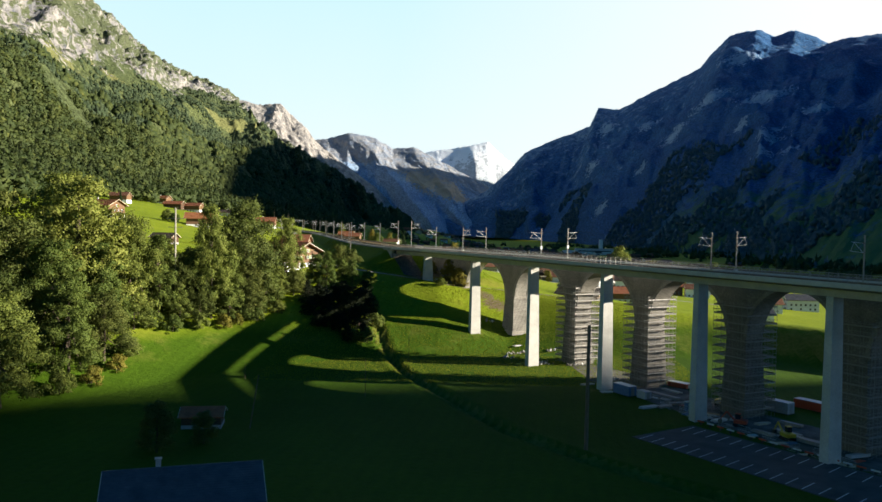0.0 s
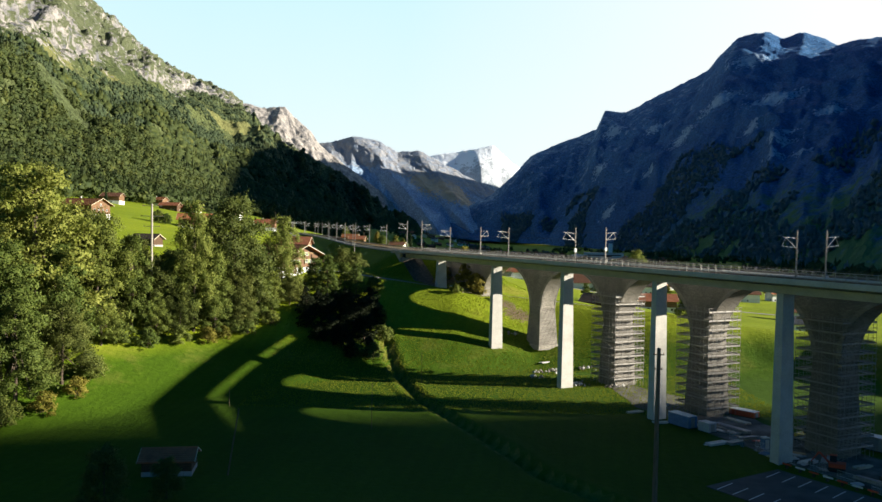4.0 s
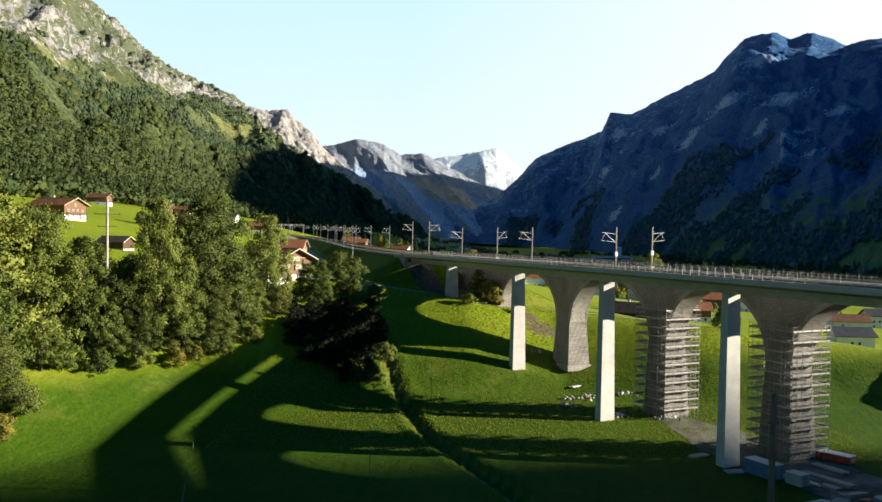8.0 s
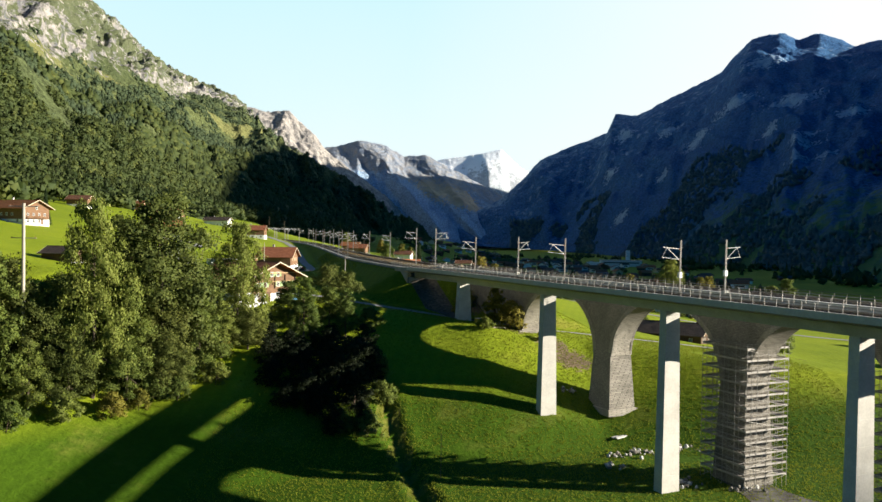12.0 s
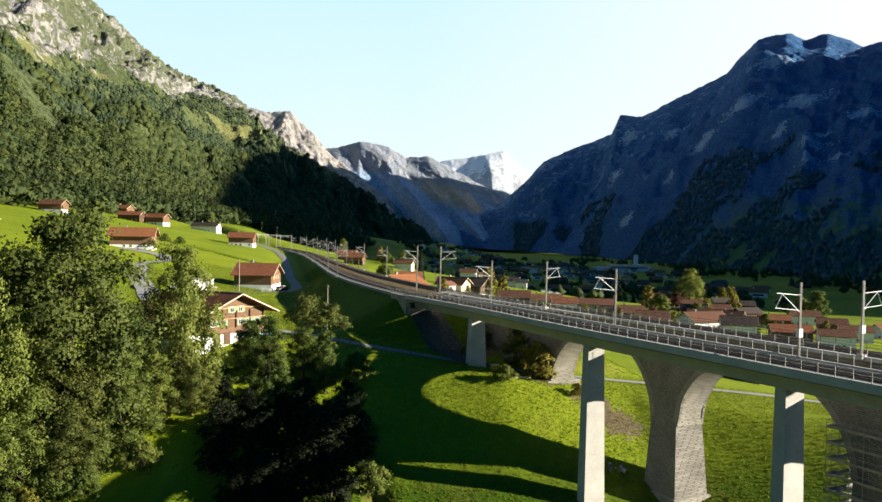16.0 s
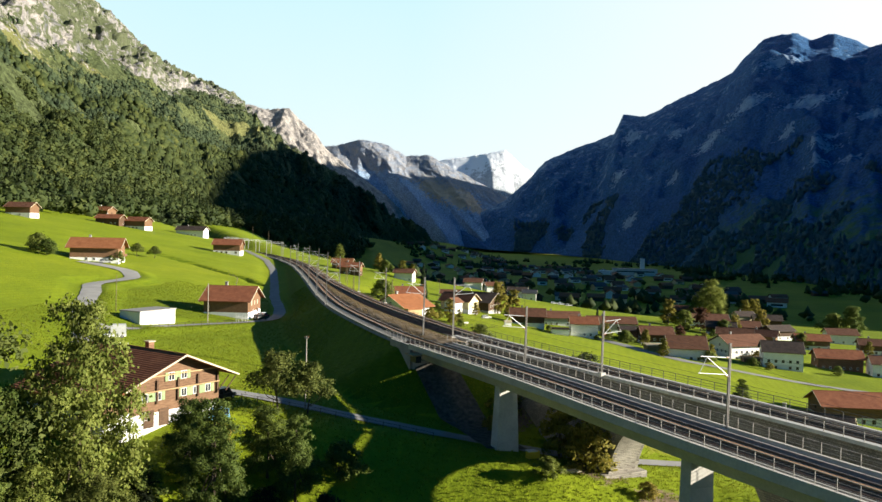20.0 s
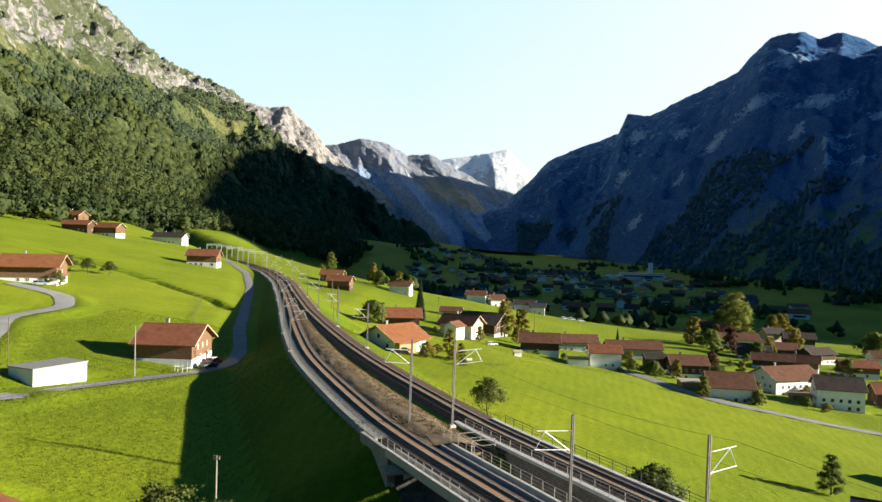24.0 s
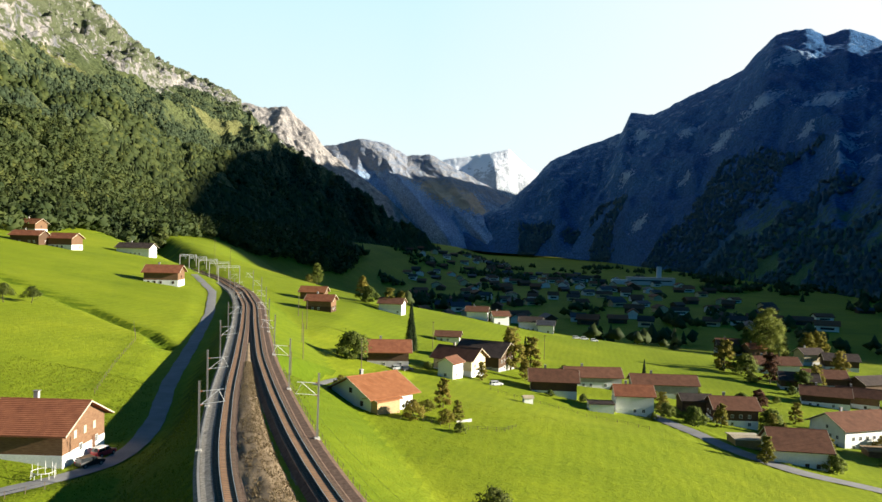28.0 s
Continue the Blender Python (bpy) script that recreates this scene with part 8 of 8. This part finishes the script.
digger(66.5, 174.6, 150, ORANGE, "orange-red excavator on the building site")
digger(72.8, 165.0, 100, YELLOW, "yellow mini digger on the building site")
digger(69.2, 194.0, 40, YELLOW, "yellow machine beside the pier")
t = thing("generator", pose(-1.2, 306.2, gz(-1.2, 306.2), 0, 0, 24), "small yellow generator with a white cover at the pier foot", "generator")
part("housing", cube(-0.9, -0.5, 0.2, 0.9, 0.5, 1.2), YELLOW, t)
part("cover", cube(-0.95, -0.55, 1.2, 0.5, 0.55, 1.32), FRAME_W, t)
for x in (-0.7, 0.7):
    part("skid", cube(x - 0.1, -0.55, 0, x + 0.1, 0.55, 0.2), DARK_STEEL, t)
rr = random.Random(9)


def stack(x, y, rot, n, l, mat, label, name="material_stack"):
    t = thing(name, pose(x, y, gz(x, y) + 0.06, 0, 0, rot), label, "stack", "site material stacks")
    for k in range(n):
        z = 0.16 * (k // 4)
        o = -0.6 + 0.4 * (k % 4)
        part("beam", cube(-l / 2 + rr.uniform(-0.3, 0.3), o - 0.17, z, l / 2 + rr.uniform(-0.3, 0.3), o + 0.17, z + 0.14), mat, t)


for x, y, rot, n, l, mat, lab in ((40, 214, 30, 8, 4, FASCIA, "stack of pale planks"), (31, 244, 20, 8, 3, COPING, "stack of pale stone slabs"), (28.5, 242, 60, 6, 3, COPING, "pile of pale stone slabs"),
                                  (50.4, 189.8, 28, 12, 5, GALV_PALE, "stack of scaffold decks"), (54.2, 190.6, 35, 12, 4, GALV, "stack of scaffold frames"), (57.3, 201.1, -60, 16, 9, GALV, "broad stack of steel planks"),
                                  (63.4, 178.8, 30, 12, 4, GALV_PALE, "stack of scaffold decks"), (69.6, 169.0, -58, 14, 5, GALV, "stack of scaffold frames"), (75.8, 163.2, -58, 20, 7, GALV, "high stack of scaffold frames"),
                                  (74.5, 168.5, -58, 16, 6, GALV, "stack of steel frames"), (61.0, 181.3, 10, 8, 3, COPING, "pile of pale slabs"), (81.8, 154.0, 20, 14, 5, GALV_PALE, "sheeted stack of pale boards"),
                                  (58.5, 194.5, 20, 10, 4, GALV, "stack of steel planks"), (67.5, 180.5, 60, 10, 4, COPING, "pile of pale slabs"), (78.5, 176, -58, 14, 5, GALV, "stack of scaffold tubes"),
                                  (72, 176.5, 25, 10, 3.5, FASCIA, "stack of formwork planks"), (84, 162, -50, 12, 5, GALV, "stack of scaffold tubes"), (87, 172, -58, 12, 6, FASCIA, "stack of pale timber planks"), (43.5, 205, 10, 8, 3, COPING, "pile of pale slabs"),
                                  (69, 182, 60, 8, 4, ORANGE, "stack of red formwork beams"), (61, 208, -62, 8, 6, FASCIA, "long stack of planks"), (72, 188, -58, 8, 5, GALV, "stack of scaffold tubes"),
                                  (3.5, 303, 20, 6, 3, FASCIA, "stack of pale planks on the slope"), (26, 268, 40, 6, 3, COPING, "pile of pale slabs beside the pier")):
    stack(x, y, rot, n, l, mat, lab)
for i, (x, y) in enumerate(((24.5, 258.5), (28.5, 261.5), (37.0, 263.0), (32.5, 243.0), (22.0, 252.0), (48.5, 221.0), (17.0, 281.0), (40.5, 240.5))):
    t = thing("rubble_pile", pose(x, y, gz(x, y)), "pile of broken grey stones beside a pier", "rubble", "rubble piles")
    for k in range(16):
        bm = bmesh.new()
        q = rr.uniform(0.18, 0.5)
        bmesh.ops.create_icosphere(bm, subdivisions=1, radius=q)
        for v in bm.verts:
            v.co *= rr.uniform(0.7, 1.2)
        st = part("stone", bm, MASONRY if k % 3 else COPING, t)
        st.matrix_basis = pose(rr.gauss(0, 1.3), rr.gauss(0, 0.9), q * 0.5 + (0.3 if k < 4 else 0), 0, 0, rr.uniform(0, 90))
for k in range(26):
    f = rr.random()
    q = frame_at(right_x, 150 + 62 * f, rr.uniform(-13.5, -6.5)).translation
    stack(q.x, q.y, rr.choice((-58, 30, 15, -40)), rr.choice((3, 4, 6, 8)), rr.uniform(1.2, 3.2), rr.choice((GALV, GALV_PALE, FASCIA, COPING, ORANGE, CORR_BLUE, TIMBER_PALE)), "small stack of building material on a pallet", "pallet_stack")
for k in range(9):
    q = frame_at(right_x, 152 + 5.5 * k, -13.6 + 0.5 * (k % 2))
    t = thing("site_fence", q @ pose(0, 0, gz(q.translation.x, q.translation.y) - q.translation.z, 0, 0, 90), "galvanised mesh panel of the site fence", "fence", "site fence panels")
    bm = bmesh.new()
    for z in (0.1, 1.0, 1.95):
        tube(bm, (-1.7, 0, z), (1.7, 0, z), 0.025, n=5)
    for i in range(12):
        tube(bm, (-1.7 + i * 3.4 / 11, 0, 0.1), (-1.7 + i * 3.4 / 11, 0, 1.95), 0.016, n=4)
    part("mesh_panel", bm, GALV_PALE, t)
    for x in (-1.7, 1.7):
        part("foot_block", cube(x - 0.35, -0.12, 0, x + 0.35, 0.12, 0.14), CONCRETE_DARK, t)
t = thing("barrier_row", pose(0, 0, 0), "red and white barrier boards along the car park", "barrier")
for k in range(20):
    q = LOT @ Vector((-26 + 2.6 * k, 10.9, 0))
    b = part("barrier_board", cube(-0.9, -0.05, 0.55, 0.9, 0.05, 0.85), FRAME_W if k % 2 else ORANGE, t)
    b.matrix_basis = pose(q.x, q.y, gz(q.x, q.y), 0, 0, -57.5)
    f = part("barrier_foot", cube(-0.12, -0.3, 0, 0.12, 0.3, 0.56), DARK_STEEL, t)
    f.matrix_basis = pose(q.x, q.y, gz(q.x, q.y), 0, 0, -57.5)

# ---- dry weeds on the strip between the tracks ----
r = np.random.default_rng(41)
n = 9000
y = r.uniform(338, 470, n)
f = r.random(n) ** 1.3 * 0.72 + 0.02
a, b = left_x(y) + 2.0, right_x(y) - 1.7
x = a + (b - a) * f
lie = np.interp(f, [0, 0.15, 0.4, 0.62, 0.78, 0.9, 1.0], [-0.4, -0.1, 0.1, -0.35, -1.1, -1.0, -0.5])
z = rail_z(y) - 0.4 + (lie + 0.4) * np.clip((b - a) / 7, 0, 1) - 0.08
v, s = np.zeros((n, 3, 3, 3)), 0.12 + 0.2 * r.random(n)
for k in range(3):
    t = r.random(n) * 2 * math.pi
    c, q = np.cos(t), np.sin(t)
    v[:, k, 0] = np.stack([x - q * s * 0.3, y + c * s * 0.3, z], -1)
    v[:, k, 1] = np.stack([x + q * s * 0.3, y - c * s * 0.3, z], -1)
    v[:, k, 2] = np.stack([x + c * s * 0.7, y + q * s * 0.7, z + s], -1)
me = bpy.data.meshes.new("weeds")
me.from_pydata(v.reshape(-1, 3).tolist(), [], np.arange(n * 9).reshape(-1, 3).tolist())
me.materials.append(DRY_GRASS)
tagged(new("weeds", me), "dry brown weeds between the tracks", "weeds", kind="stuff")
